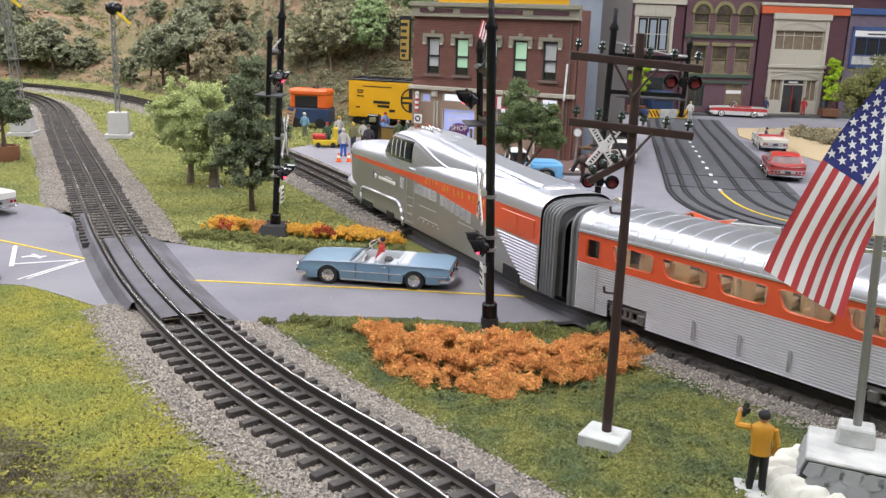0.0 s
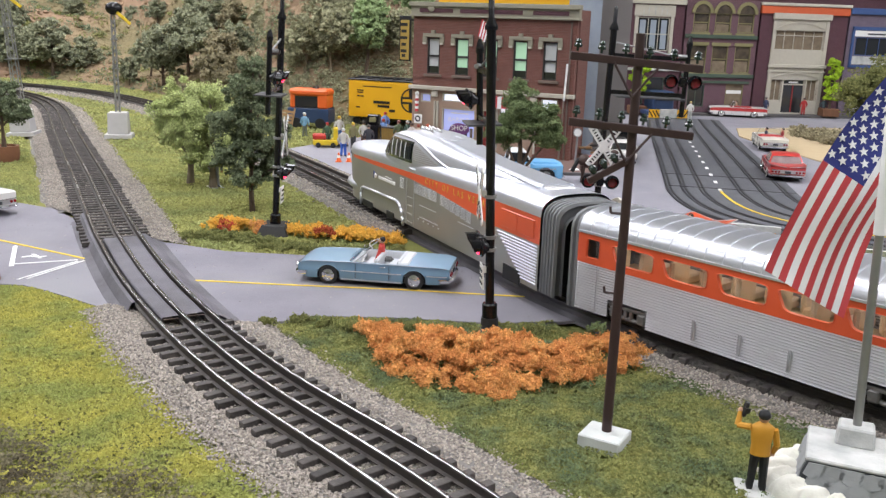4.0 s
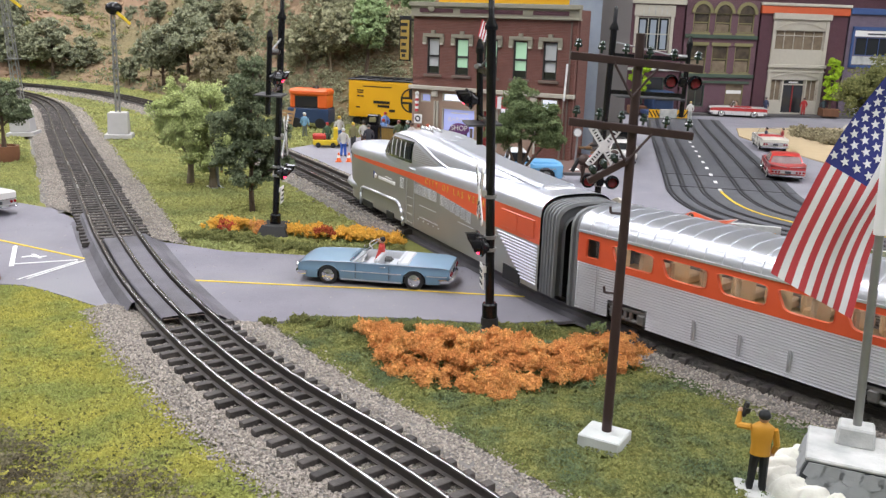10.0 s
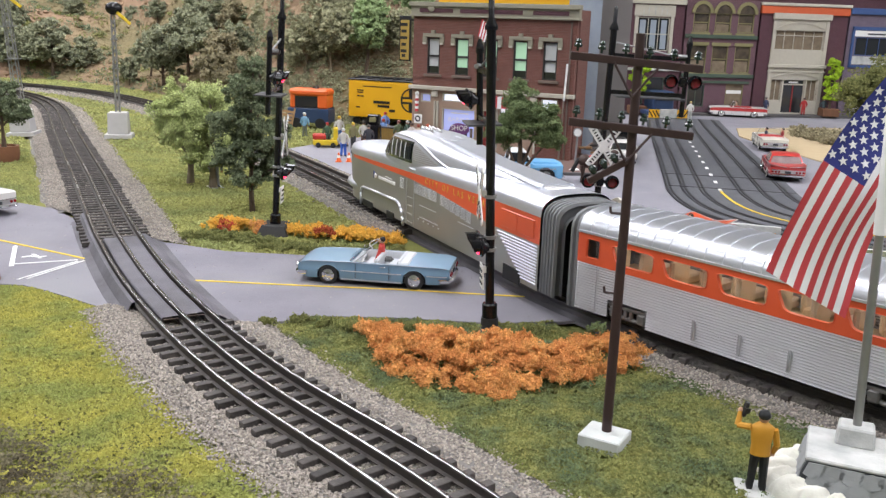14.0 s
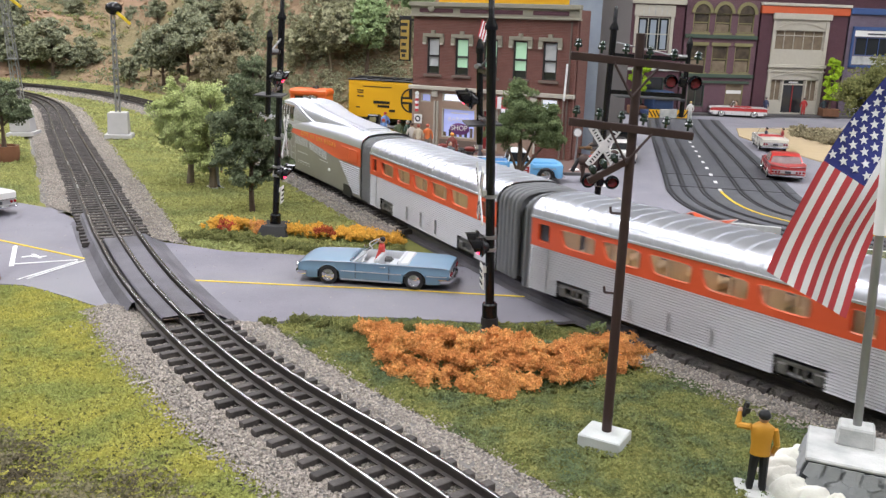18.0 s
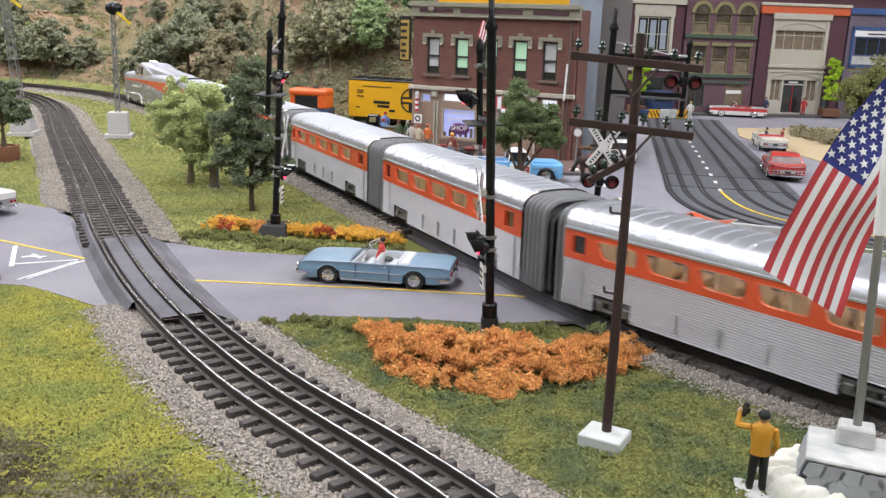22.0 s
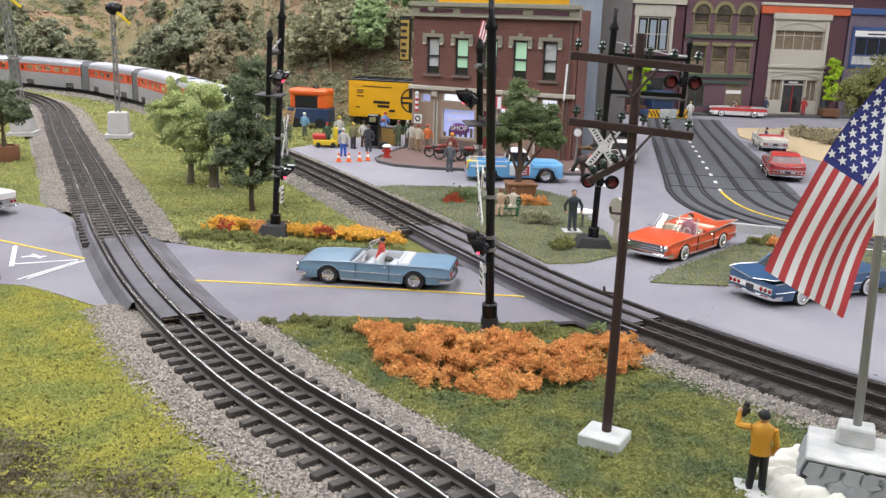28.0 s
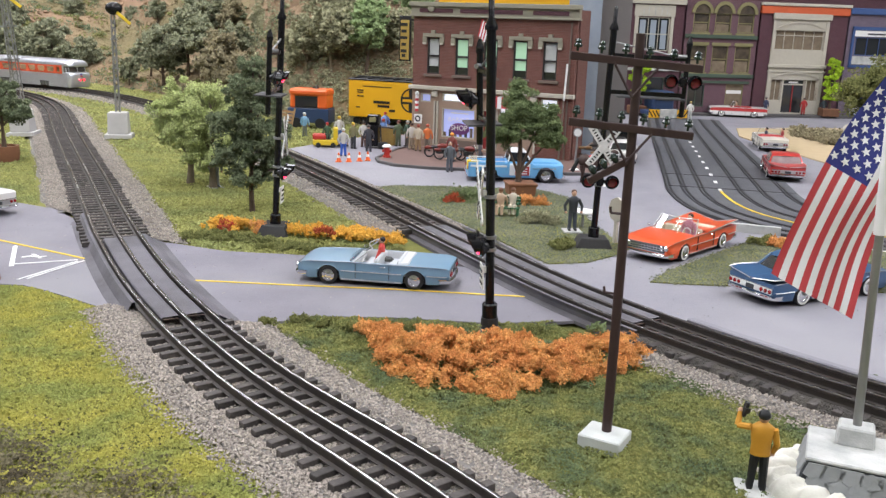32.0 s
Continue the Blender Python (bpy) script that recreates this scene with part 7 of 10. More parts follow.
def wall_with_holes(front, name, u0, u1, z0, z1, holes, mat, thick=0.006, label=""):
    """A wall sheet with rectangular openings, built as strips between them."""
    us = sorted({u0, u1, *[h[0] for h in holes], *[h[1] for h in holes]})
    zs = sorted({z0, z1, *[h[2] for h in holes], *[h[3] for h in holes]})
    bm = bmesh.new()

    def filled(i, j):
        if not (0 <= i < len(us) - 1 and 0 <= j < len(zs) - 1):
            return False
        uc, zc = (us[i] + us[i + 1]) / 2, (zs[j] + zs[j + 1]) / 2
        return not any(h[0] < uc < h[1] and h[2] < zc < h[3] for h in holes)
    for i in range(len(us) - 1):
        for j in range(len(zs) - 1):
            if not filled(i, j):
                continue
            a, b, c, d = us[i], us[i + 1], zs[j], zs[j + 1]
            q = lambda pts: bm.faces.new([bm.verts.new(p) for p in pts])
            q([(a, 0, c), (b, 0, c), (b, 0, d), (a, 0, d)])
            q([(b, thick, c), (a, thick, c), (a, thick, d), (b, thick, d)])
            if not filled(i - 1, j):
                q([(a, thick, c), (a, 0, c), (a, 0, d), (a, thick, d)])
            if not filled(i + 1, j):
                q([(b, 0, c), (b, thick, c), (b, thick, d), (b, 0, d)])
            if not filled(i, j - 1):
                q([(a, 0, c), (a, thick, c), (b, thick, c), (b, 0, c)])
            if not filled(i, j + 1):
                q([(a, 0, d), (b, 0, d), (b, thick, d), (a, thick, d)])
    bmesh.ops.remove_doubles(bm, verts=bm.verts, dist=1e-6)
    return part(name, bm, mat, front.root, label)


def barber_shop():
    root = thing("barber_shop", "three-storey red brick barber shop with tan cornice and lit shop windows", "building", pose(-0.056, 1.406, 0.003, 0, 0, -25.7))
    F = Front(root)
    W, H, D = 0.2625, 0.2200, 0.055
    wins = [(0.0245, 0.0456), (0.0725, 0.0945), (0.1195, 0.1415), (0.1668, 0.1888), (0.2130, 0.2345)]
    holes = [(a, b, 0.1150, 0.1690) for a, b in wins]
    wall_with_holes(F, "front_wall", 0, W, 0.094, 0.200, holes, M["red_brick"], label="red brick upper front")
    for k, (a, b) in enumerate(wins):
        F.window(a, b, 0.1150, 0.1690, M["signal_base"], M["blind_white"] if k in (0, 4) else M["blind_green"], 1, label="tall sash window with a pale blind" if k in (0, 4) else "tall sash window with a green lit blind")
        F.block("dark_gap", a + 0.002, b - 0.002, 0.1165, 0.1265, -0.0035, -0.0030, M["dark_glass"])
        cap = F.block("window_cap", a - 0.0070, b + 0.0070, 0.1700, 0.1755, 0.0, 0.0035, M["cornice_tan"], "tan stone window cap", 0.0006)
        F.block("cap_side", a - 0.0075, a - 0.0005, 0.1610, 0.1700, 0.0, 0.0028, M["cornice_tan"], parent=cap)
        F.block("cap_side", b + 0.0005, b + 0.0075, 0.1610, 0.1700, 0.0, 0.0028, M["cornice_tan"], parent=cap)
        F.block("keystone", (a + b) / 2 - 0.0030, (a + b) / 2 + 0.0030, 0.1735, 0.1800, 0.0, 0.0042, M["cornice_tan"], parent=cap)
        for u in (a - 0.0040, b + 0.0040):
            F.block("corbel", u - 0.0026, u + 0.0026, 0.1590, 0.1618, 0.0, 0.0042, M["cream_trim"], parent=cap)
        F.block("meeting_rail", a + 0.0018, b - 0.0018, 0.1405, 0.1435, -0.0040, -0.0012, M["signal_base"])
        F.block("sill", a - 0.0045, b + 0.0045, 0.1105, 0.1145, 0.0, 0.0035, M["stone_brown"], "brown stone sill", 0.0005)
    F.block("cornice", -0.003, W + 0.003, 0.2000, 0.2185, -0.006, 0.0045, M["cornice_tan"], "tan moulded cornice", 0.0006)
    for z0, z1, d in ((0.2000, 0.2028, 0.0062), (0.2150, 0.2215, 0.0085)):
        F.block("cornice_moulding", -0.005, W + 0.005, z0, z1, -0.004, d, M["cornice_tan"], "", 0.0006)
    for a, b in ((0.012, 0.068), (0.080, 0.180), (0.196, 0.250)):
        F.block("cornice_panel", a, b, 0.2062, 0.2122, 0.0040, 0.0052, M["maroon_brick"], "dark inset cornice panel")
    part("medallion", lathe(bmesh.new(), [(0.0060, 0), (0.0055, 0.0022), (0.0030, 0.0030)], 18, Matrix.Translation((0.032, -0.0050, 0.2130)) @ Matrix.Rotation(math.pi / 2, 4, "X")), M["cornice_tan"], root)
    part("side_wall", box(bmesh.new(), W - 0.003, D / 2 + 0.006, 0.0, 0.006, D - 0.012, 0.215), M["red_brick"], root, "red brick side wall")
    part("side_wall", box(bmesh.new(), 0.003, D / 2 + 0.006, 0.0, 0.006, D - 0.012, 0.215), M["red_brick"], root, "red brick side wall")
    part("back_wall", box(bmesh.new(), W / 2, D, 0.0, W, 0.006, 0.215), M["red_brick"], root)
    part("roof", box(bmesh.new(), W / 2, D / 2, 0.196, W - 0.012, D - 0.012, 0.004), M["roof_grey"], root)
    part("floor_slab", box(bmesh.new(), W / 2, D / 2, 0.0955, W - 0.012, D - 0.012, 0.003), M["roof_grey"], root)
    # shop front
    F.block("belt_course", -0.004, W + 0.002, 0.0905, 0.0965, -0.004, 0.0070, M["cream_trim"], "cream belt course over the shop front", 0.0008)
    holes = [(0.0150, 0.0330, 0.0710, 0.0845), (0.0525, 0.1125, 0.0740, 0.0870), (0.0525, 0.1090, 0.0190, 0.0640), (0.1200, 0.1420, 0.004, 0.0660), (0.1485, 0.1720, 0.0540, 0.0880), (0.2140, 0.2395, 0.0650, 0.0880)]
    wall_with_holes(F, "shop_front", 0, 0.2040, 0.0, 0.0905, holes[:5], M["shop_tan"], label="tan shop front")
    wall_with_holes(F, "brick_bay", 0.2040, W, 0.0, 0.0905, holes[5:], M["red_brick"], label="red brick end bay")
    for u in (0.0405, 0.1180, 0.2030):
        F.block("corbel", u - 0.0050, u + 0.0050, 0.0800, 0.0900, 0.0, 0.0050, M["cream_trim"], "cream corbel under the belt course", 0.0008)
    F.block("stall_riser", 0.0500, 0.1140, 0.0, 0.0160, 0.0, 0.0018, M["stone_brown"], "brown panel below the shop window")
    F.block("downpipe", 0.2530, 0.2550, 0.0, 0.1980, 0.0, 0.0022, M["stone_brown"], "thin brown downpipe")
    F.block("pipe_bracket", 0.2515, 0.2565, 0.1000, 0.1020, 0.0, 0.0030, M["stone_brown"])
    lit = [M["shop_glow"], M["shop_glow_white"], M["shop_glow"], M["door_red"], M["shop_glow_white"], M["shop_glow_white"]]
    for (a, b, c, d), g in zip(holes, lit):
        F.window(a, b, c, d, M["cream_trim"], g, 0, 0.0045, "lit shop window" if g is not M["door_red"] else "dark red shop door", 1)
    for u in (0.0405, 0.0455, 0.1155, 0.1455, 0.2070):
        F.block("pilaster", u - 0.0014, u + 0.0014, 0.006, 0.074, 0.0, 0.0030, M["cream_trim"], "cream fluted pilaster")
    F.block("awning", 0.1395, 0.1640, 0.0700, 0.0870, 0.0, 0.0080, M["flag_red"], "red striped awning")
    F.block("awning_stripe", 0.1480, 0.1545, 0.0698, 0.0872, 0.0002, 0.0084, M["flag_white"])
    for k in range(6):
        F.block("shop_shade", 0.0545 + 0.0090 * k, 0.0590 + 0.0090 * k, 0.0205, 0.0270 + 0.0040 * ((k * 7) % 3), -0.0043, -0.0036, (M["curtain"], M["plate_dark"], M["stone_brown"])[k % 3], "dim goods in the shop window")
    F.block("small_lettering", 0.0660, 0.0960, 0.0560, 0.0580, -0.0040, -0.0034, M["white_paint"], "row of small white lettering")
    part("painted_disc", ball(bmesh.new(), 0.0820, 0.0034, 0.0330, 0.0170, 0.0008, 0.0090, 20, 12), material("sign_purple", (0.16, 0.05, 0.20), 0.5), root, "purple painted disc behind the lettering", smooth="all")
    text_part("BARBER", 0.0105, root, (0.0810, 0.0018, 0.0440), M["white_paint"], "white painted shop lettering")
    text_part("SHOP", 0.0112, root, (0.0820, 0.0018, 0.0310), M["white_paint"], "white painted shop lettering")
    pole = thing("barber_pole", "red and white striped barber pole beside the shop door", "barber pole", pose(-0.048, 1.388, 0.060))
    for k in range(6):
        part("band", rod(bmesh.new(), (0, 0, 0.004 * k), (0, 0, 0.004 * (k + 1)), 0.0026, seg=12), M["flag_white"] if k % 2 else M["flag_red"], pole)
    part("globe", ball(bmesh.new(), 0, 0, 0.0275, 0.0034), M["white_paint"], pole, smooth="all")
    part("bracket", box(bmesh.new(), 0.0, 0.006, 0.008, 0.003, 0.014, 0.003), M["black"], pole)
    sgn = thing("hanging_sign", "tall yellow and black hanging sign on the barber shop corner", "sign", pose(-0.0700, 1.4130, 0.0, 0, 0, -25.7))
    part("board", box(bmesh.new(), 0.0, 0, 0.137, 0.0150, 0.002, 0.060, 0.0004), material("sign_ochre", (0.42, 0.28, 0.06), 0.6, scale=90, amount=0.4), sgn)
    part("board_frame", box(bmesh.new(), 0.0, 0.0012, 0.135, 0.0200, 0.002, 0.068, 0.0004), M["black"], sgn)
    for k, (w, z) in enumerate(((0.012, 0.188), (0.009, 0.178), (0.012, 0.168), (0.008, 0.158), (0.010, 0.148), (0.006, 0.141))):
        part("letter_bar", box(bmesh.new(), -0.001, -0.0014, z, w, 0.0006, 0.0045), M["black"], sgn, "black lettering bar")
    part("arm", box(bmesh.new(), 0.013, 0.001, 0.196, 0.012, 0.002, 0.003), M["black"], sgn)
    fl = thing("small_flag", "tiny striped flag hanging on the brick front", "flag", pose(0.0480, 1.3336, 0.180, 0, 14, -25))
    for k in range(6):
        part("stripe", box(bmesh.new(), -0.006 + 0.0022 * k, 0, -0.004 - 0.0012 * k, 0.0022, 0.0006, 0.024), M["flag_red"] if k % 2 == 0 else M["flag_white"], fl)
    part("staff", rod(bmesh.new(), (0.004, 0.001, -0.012), (0.002, 0.001, 0.034), 0.0006), M["pole_brown"], fl)
    dp = thing("flag_mast", "thin white and brown mast by the brick corner", "pole", pose(0.1640, 1.2880, 0.003))
    part("mast", rod(bmesh.new(), (0, 0, 0.0), (0.003, 0.002, 0.090), 0.0013, seg=8), M["stone_brown"], dp)
    part("mast_top", rod(bmesh.new(), (0.003, 0.002, 0.088), (0.005, 0.004, 0.140), 0.0015, seg=8), M["white_paint"], dp)


barber_shop()


# ---- the row of shops ----
ROW_AT, ROW_TURN = (0.40, 2.13), math.degrees(math.atan2(0.098, 0.70))


def row_house(name, label, u0, u1, h, wall_mat, depth=0.12):
    root = thing(name, label, "building", pose(ROW_AT[0] + u0 * math.cos(radians(ROW_TURN)), ROW_AT[1] + u0 * math.sin(radians(ROW_TURN)), 0.002, 0, 0, ROW_TURN), "row of shops")
    W = u1 - u0
    for u in (0.003, W - 0.003):
        part("side_wall", box(bmesh.new(), u, depth / 2 + 0.007, 0, 0.006, depth - 0.014, h - 0.006), wall_mat, root)
    part("back_wall", box(bmesh.new(), W / 2, depth, 0, W, 0.006, h - 0.006), wall_mat, root)
    part("roof", box(bmesh.new(), W / 2, depth / 2, h - 0.018, W - 0.012, depth - 0.012, 0.004), M["roof_grey"], root)
    return root, Front(root), W


def shops():
    # grey-white shop
    root, F, W = row_house("town_shop", "grey shop house with white arched window trim", 0.004, 0.150, 0.272, M["maroon_brick"])
    hole = [(0.034, 0.112, 0.146, 0.222), (0.034, 0.060, 0.020, 0.085), (0.066, 0.110, 0.020, 0.085)]
    wall_with_holes(F, "front_wall", 0, W, 0, 0.265, hole, M["maroon_brick"])
    F.window(*hole[0], M["cream_trim"], M["dark_glass"], 1, cols=3, label="wide window with pale curtains")
    for k in range(3):
        F.block("curtain", 0.040 + 0.026 * k, 0.054 + 0.026 * k, 0.150, 0.216, -0.0036, -0.003, M["wall_bluegrey"])
    for h in hole[1:]:
        F.window(*h, M["green_trim"], M["dark_glass"], 1, label="dark shop window")
    F.block("window_surround", 0.026, 0.033, 0.140, 0.250, 0, 0.004, M["cream_trim"], "white moulded surround")
    F.block("window_surround", 0.113, 0.120, 0.140, 0.250, 0, 0.004, M["cream_trim"], "white moulded surround")
    F.block("window_head", 0.024, 0.122, 0.224, 0.250, 0, 0.0035, M["cream_trim"], "white moulded head")
    for k in range(7):
        a = math.pi * (k + 0.5) / 7
        F.block("fan_rib", 0.073 + 0.036 * math.cos(a) - 0.0008, 0.073 + 0.036 * math.cos(a) + 0.0008, 0.226, 0.228 + 0.018 * math.sin(a), 0.0035, 0.0045, M["plinth_grey"])
    F.block("cornice", -0.001, W + 0.001, 0.252, 0.270, -0.004, 0.008, M["cream_trim"], "white cornice", 0.001)
    F.block("belt", 0, W, 0.100, 0.106, -0.001, 0.004, M["plinth_grey"])
    # plum house with arched windows
    root, F, W = row_house("town_house", "plum brick house with olive arched window heads", 0.155, 0.336, 0.275, M["plum_brick"])
    us = [(0.018, 0.058), (0.072, 0.112), (0.129, 0.169)]
    holes = [(a, b, 0.193, 0.236) for a, b in us] + [(a, b, 0.100, 0.162) for a, b in us] + [(0.020, 0.062, 0.018, 0.070), (0.116, 0.160, 0.006, 0.072)]
    wall_with_holes(F, "front_wall", 0, W, 0, 0.268, holes, M["plum_brick"], label="plum brick front")
    for k, h in enumerate(holes[:6]):
        F.window(*h, M["olive_trim"], M["brown_pane"], 1, label="olive framed sash window")
        F.block("curtain", h[0] + 0.004, h[1] - 0.004, h[2] + 0.002, h[2] + (h[3] - h[2]) * 0.42, -0.0036, -0.0031, M["curtain"])
        F.block("sill", h[0] - 0.003, h[1] + 0.003, h[2] - 0.012, h[2] - 0.001, 0, 0.003, M["olive_trim"], "olive panel sill")
        if k >= 3:
            F.block("lintel", h[0] - 0.003, h[1] + 0.003, h[3], h[3] + 0.007, 0, 0.003, M["olive_trim"], "olive lintel")
    for a, b in us:
        bm = bmesh.new()
        n = 14
        c = (a + b) / 2
        rows = []
        for i in range(n + 1):
            an = math.pi * i / n
            rows.append([(c + math.cos(an) * r, y, 0.236 + math.sin(an) * r * 1.05) for r, y in ((0.0190, 0.0), (0.0190, -0.004), (0.0265, -0.004), (0.0265, 0.0))])
        loft(bm, rows)
        part("arch", bm, M["olive_trim"], root, "olive round arch", smooth=True)
        bm = bmesh.new()
        vs = [bm.verts.new((c + 0.0192 * math.cos(math.pi * i / n), -0.0008, 0.2355 + 0.0202 * math.sin(math.pi * i / n))) for i in range(n + 1)]
        bm.faces.new(vs)
        part("arch_pane", bm, M["brown_pane"], root, "dark arched pane")
    F.block("shop_window_head", 0.010, 0.172, 0.074, 0.080, 0, 0.004, M["green_trim"])
    F.window(*holes[6], M["green_trim"], M["dark_glass"], 0, label="green framed shop window", cols=2)
    F.window(*holes[7], M["olive_trim"], M["curtain"], 0, label="shop door with a glass pane")
    F.block("letter_bar", 0.119, 0.157, 0.050, 0.058, -0.0035, -0.003, M["white_paint"])
    for z0, z1 in ((0.178, 0.187), (0.087, 0.096)):
        F.block("belt", 0, W, z0, z1, 0.0004, 0.0045, M["green_trim"], "dark green belt course", 0.0008)
    # cream front between maroon piers
    root, F, W = row_house("town_shop", "maroon brick shop with a cream two-storey bay and orange cornice", 0.341, 0.562, 0.268, M["maroon_brick"])
    o = -0.341
    holes = [(0.381 + o, 0.506 + o, 0.157, 0.203), (0.384 + o, 0.412 + o, 0.036, 0.087), (0.416 + o, 0.472 + o, 0.006, 0.087), (0.476 + o, 0.504 + o, 0.036, 0.087)]
    wall_with_holes(F, "front_wall", 0, W, 0, 0.240, holes, M["maroon_brick"], label="maroon brick front")
    cream = M["cream_trim"]
    bay = [(h[0], h[1], h[2], h[3]) for h in holes]
    bx = wall_with_holes(F, "cream_bay", 0.373 + o, 0.514 + o, 0.002, 0.238, bay, cream, 0.0030, "cream panelled bay")
    bx.matrix_basis = Matrix.Translation((0, -0.0030, 0))
    w = F.window(*holes[0], cream, M["curtain"], 0, cols=5, label="wide five-light window with brown curtains")
    F.block("transom", holes[0][0], holes[0][1], 0.190, 0.192, -0.004, -0.002, cream, parent=w)
    F.window(*holes[1], cream, M["curtain"], 0, cols=2, label="shop window")
    F.window(*holes[3], cream, M["curtain"], 0, cols=2, label="shop window")
    d = F.window(*holes[2], cream, M["dark_glass"], 0, cols=1, label="dark double shop door")
    F.block("door_edge", 0.4425 + o, 0.4450 + o, 0.008, 0.074, -0.0038, -0.0022, M["door_red"], parent=d)
    F.block("transom", holes[2][0], holes[2][1], 0.074, 0.077, -0.004, -0.001, cream, parent=d)
    F.block("letter_bar", 0.432 + o, 0.456 + o, 0.0785, 0.083, -0.0035, -0.0028, M["white_paint"])
    for z0, z1, dd in ((0.228, 0.242, 0.0085), (0.115, 0.123, 0.0085), (0.104, 0.108, 0.006)):
        F.block("moulding", 0.369 + o, 0.518 + o, z0, z1, 0.003, dd, cream, "cream moulding", 0.0008)
    for z, hgt in ((0.206, 0.014), (0.090, 0.011)):
        bm = bmesh.new()
        rows = []
        for i in range(15):
            t = -1 + 2 * i / 14
            zz = z + hgt * (1 - t * t)
            rows.append([(0.4435 + o + 0.060 * t, -y, zz + dz) for y, dz in ((0.003, 0), (0.0055, 0), (0.0055, 0.003), (0.003, 0.003))])
        loft(bm, rows)
        part("arched_moulding", bm, cream, root, "shallow arched moulding")
    for u in (0.3745 + o, 0.5085 + o):
        F.block("corner_pier", u - 0.002, u + 0.006, 0.004, 0.226, 0.003, 0.0048, cream)
    F.block("cornice", -0.002, W + 0.002, 0.240, 0.258, -0.006, 0.005, M["orange_trim"], "orange painted cornice", 0.001)
    F.block("coping", -0.004, W + 0.004, 0.2585, 0.2655, -0.006, 0.008, cream, "cream coping", 0.001)
    # mauve house with a blue window
    root, F, W = row_house("town_house", "mauve house with a blue framed wide window", 0.567, 0.80, 0.262, M["mauve_brick"])
    holes = [(0.022, 0.150, 0.149, 0.192), (0.030, 0.060, 0.004, 0.080)]
    wall_with_holes(F, "front_wall", 0, W, 0, 0.245, holes, M["mauve_brick"], label="mauve brick front")
    F.window(*holes[0], M["blue_trim"], M["dark_glass"], 0, cols=4, label="blue framed four-light window")
    F.window(*holes[1], M["blue_trim"], M["blind_white"], 0, label="pale door")
    F.block("window_panel", 0.016, 0.156, 0.128, 0.147, 0, 0.0022, M["plinth_grey"], "pale panel below the window")
    F.block("window_panel", 0.016, 0.156, 0.194, 0.208, 0, 0.0022, M["white_paint"], "white panel over the window")
    for a, b, c, d in ((0.010, 0.016, 0.120, 0.214), (0.156, 0.162, 0.120, 0.214), (0.010, 0.162, 0.120, 0.126), (0.010, 0.162, 0.209, 0.217)):
        F.block("blue_surround", a, b, c, d, 0, 0.0040, M["blue_trim"], "blue painted surround")
    F.block("letter_bar", 0.050, 0.120, 0.198, 0.202, 0.0022, 0.0028, M["plate_dark"])
    F.block("cornice", -0.002, W, 0.245, 0.260, -0.006, 0.006, M["blue_trim"], "blue cornice", 0.001)
    # sidewalk along the row
    bm = box(bmesh.new(), 0.40, -0.018, 0.0, 0.80, 0.042, 0.0055, 0.0008)
    solid("sidewalk", bm, M["kerb_dark"], "dark grey sidewalk in front of the shops", "sidewalk", pose(ROW_AT[0], ROW_AT[1], 0.0012, 0, 0, ROW_TURN), kind="structure")


shops()


def tall_backs():
    """Plain tall houses between the barber shop and the row."""
    a = thing("tall_building", "tall plain grey-blue building side beyond the barber shop", "building", pose(0.2055, 1.400, 0, 0, 0, -8))
    part("wall", box(bmesh.new(), 0.0, 0.025, 0, 0.050, 0.05, 0.42), M["wall_bluegrey"], a, "pale blue-grey wall")
    part("coping", box(bmesh.new(), 0.0, 0.025, 0.42, 0.054, 0.054, 0.006), M["wall_grey"], a)
    b = thing("tall_building", "tall plain warm grey building side in the town", "building", pose(0.2660, 1.470, 0, 0, 0, -8))
    part("wall", box(bmesh.new(), 0.0, 0.025, 0, 0.048, 0.05, 0.45), M["wall_grey"], b, "warm grey wall")
    part("coping", box(bmesh.new(), 0.0, 0.025, 0.45, 0.052, 0.054, 0.006), M["wall_bluegrey"], b)
    c = thing("flat_roof_building", "low building with a yellow parapet behind the barber shop", "building", pose(0.085, 1.478, 0, 0, 0, -25.7))
    part("wall", box(bmesh.new(), 0.0, 0.03, 0, 0.22, 0.06, 0.224), M["cream_trim"], c)
    part("parapet", box(bmesh.new(), 0.0, 0.03, 0.2245, 0.23, 0.07, 0.016, 0.001), M["boxcar_yellow"], c, "yellow parapet")
    d = thing("backdrop_block", "dark brick building far behind the row of shops", "building", pose(0.85, 2.55, 0, 0, 0, 6))
    part("wall", box(bmesh.new(), 0.0, 0.05, 0, 1.6, 0.10, 0.40), M["maroon_brick"], d)
    for k in range(9):
        part("window", box(bmesh.new(), -0.72 + 0.18 * k, -0.002, 0.30, 0.09, 0.006, 0.06), M["dark_glass"], d)
    part("parapet", box(bmesh.new(), 0.0, 0.05, 0.4, 1.62, 0.12, 0.01), M["wall_grey"], d)


tall_backs()


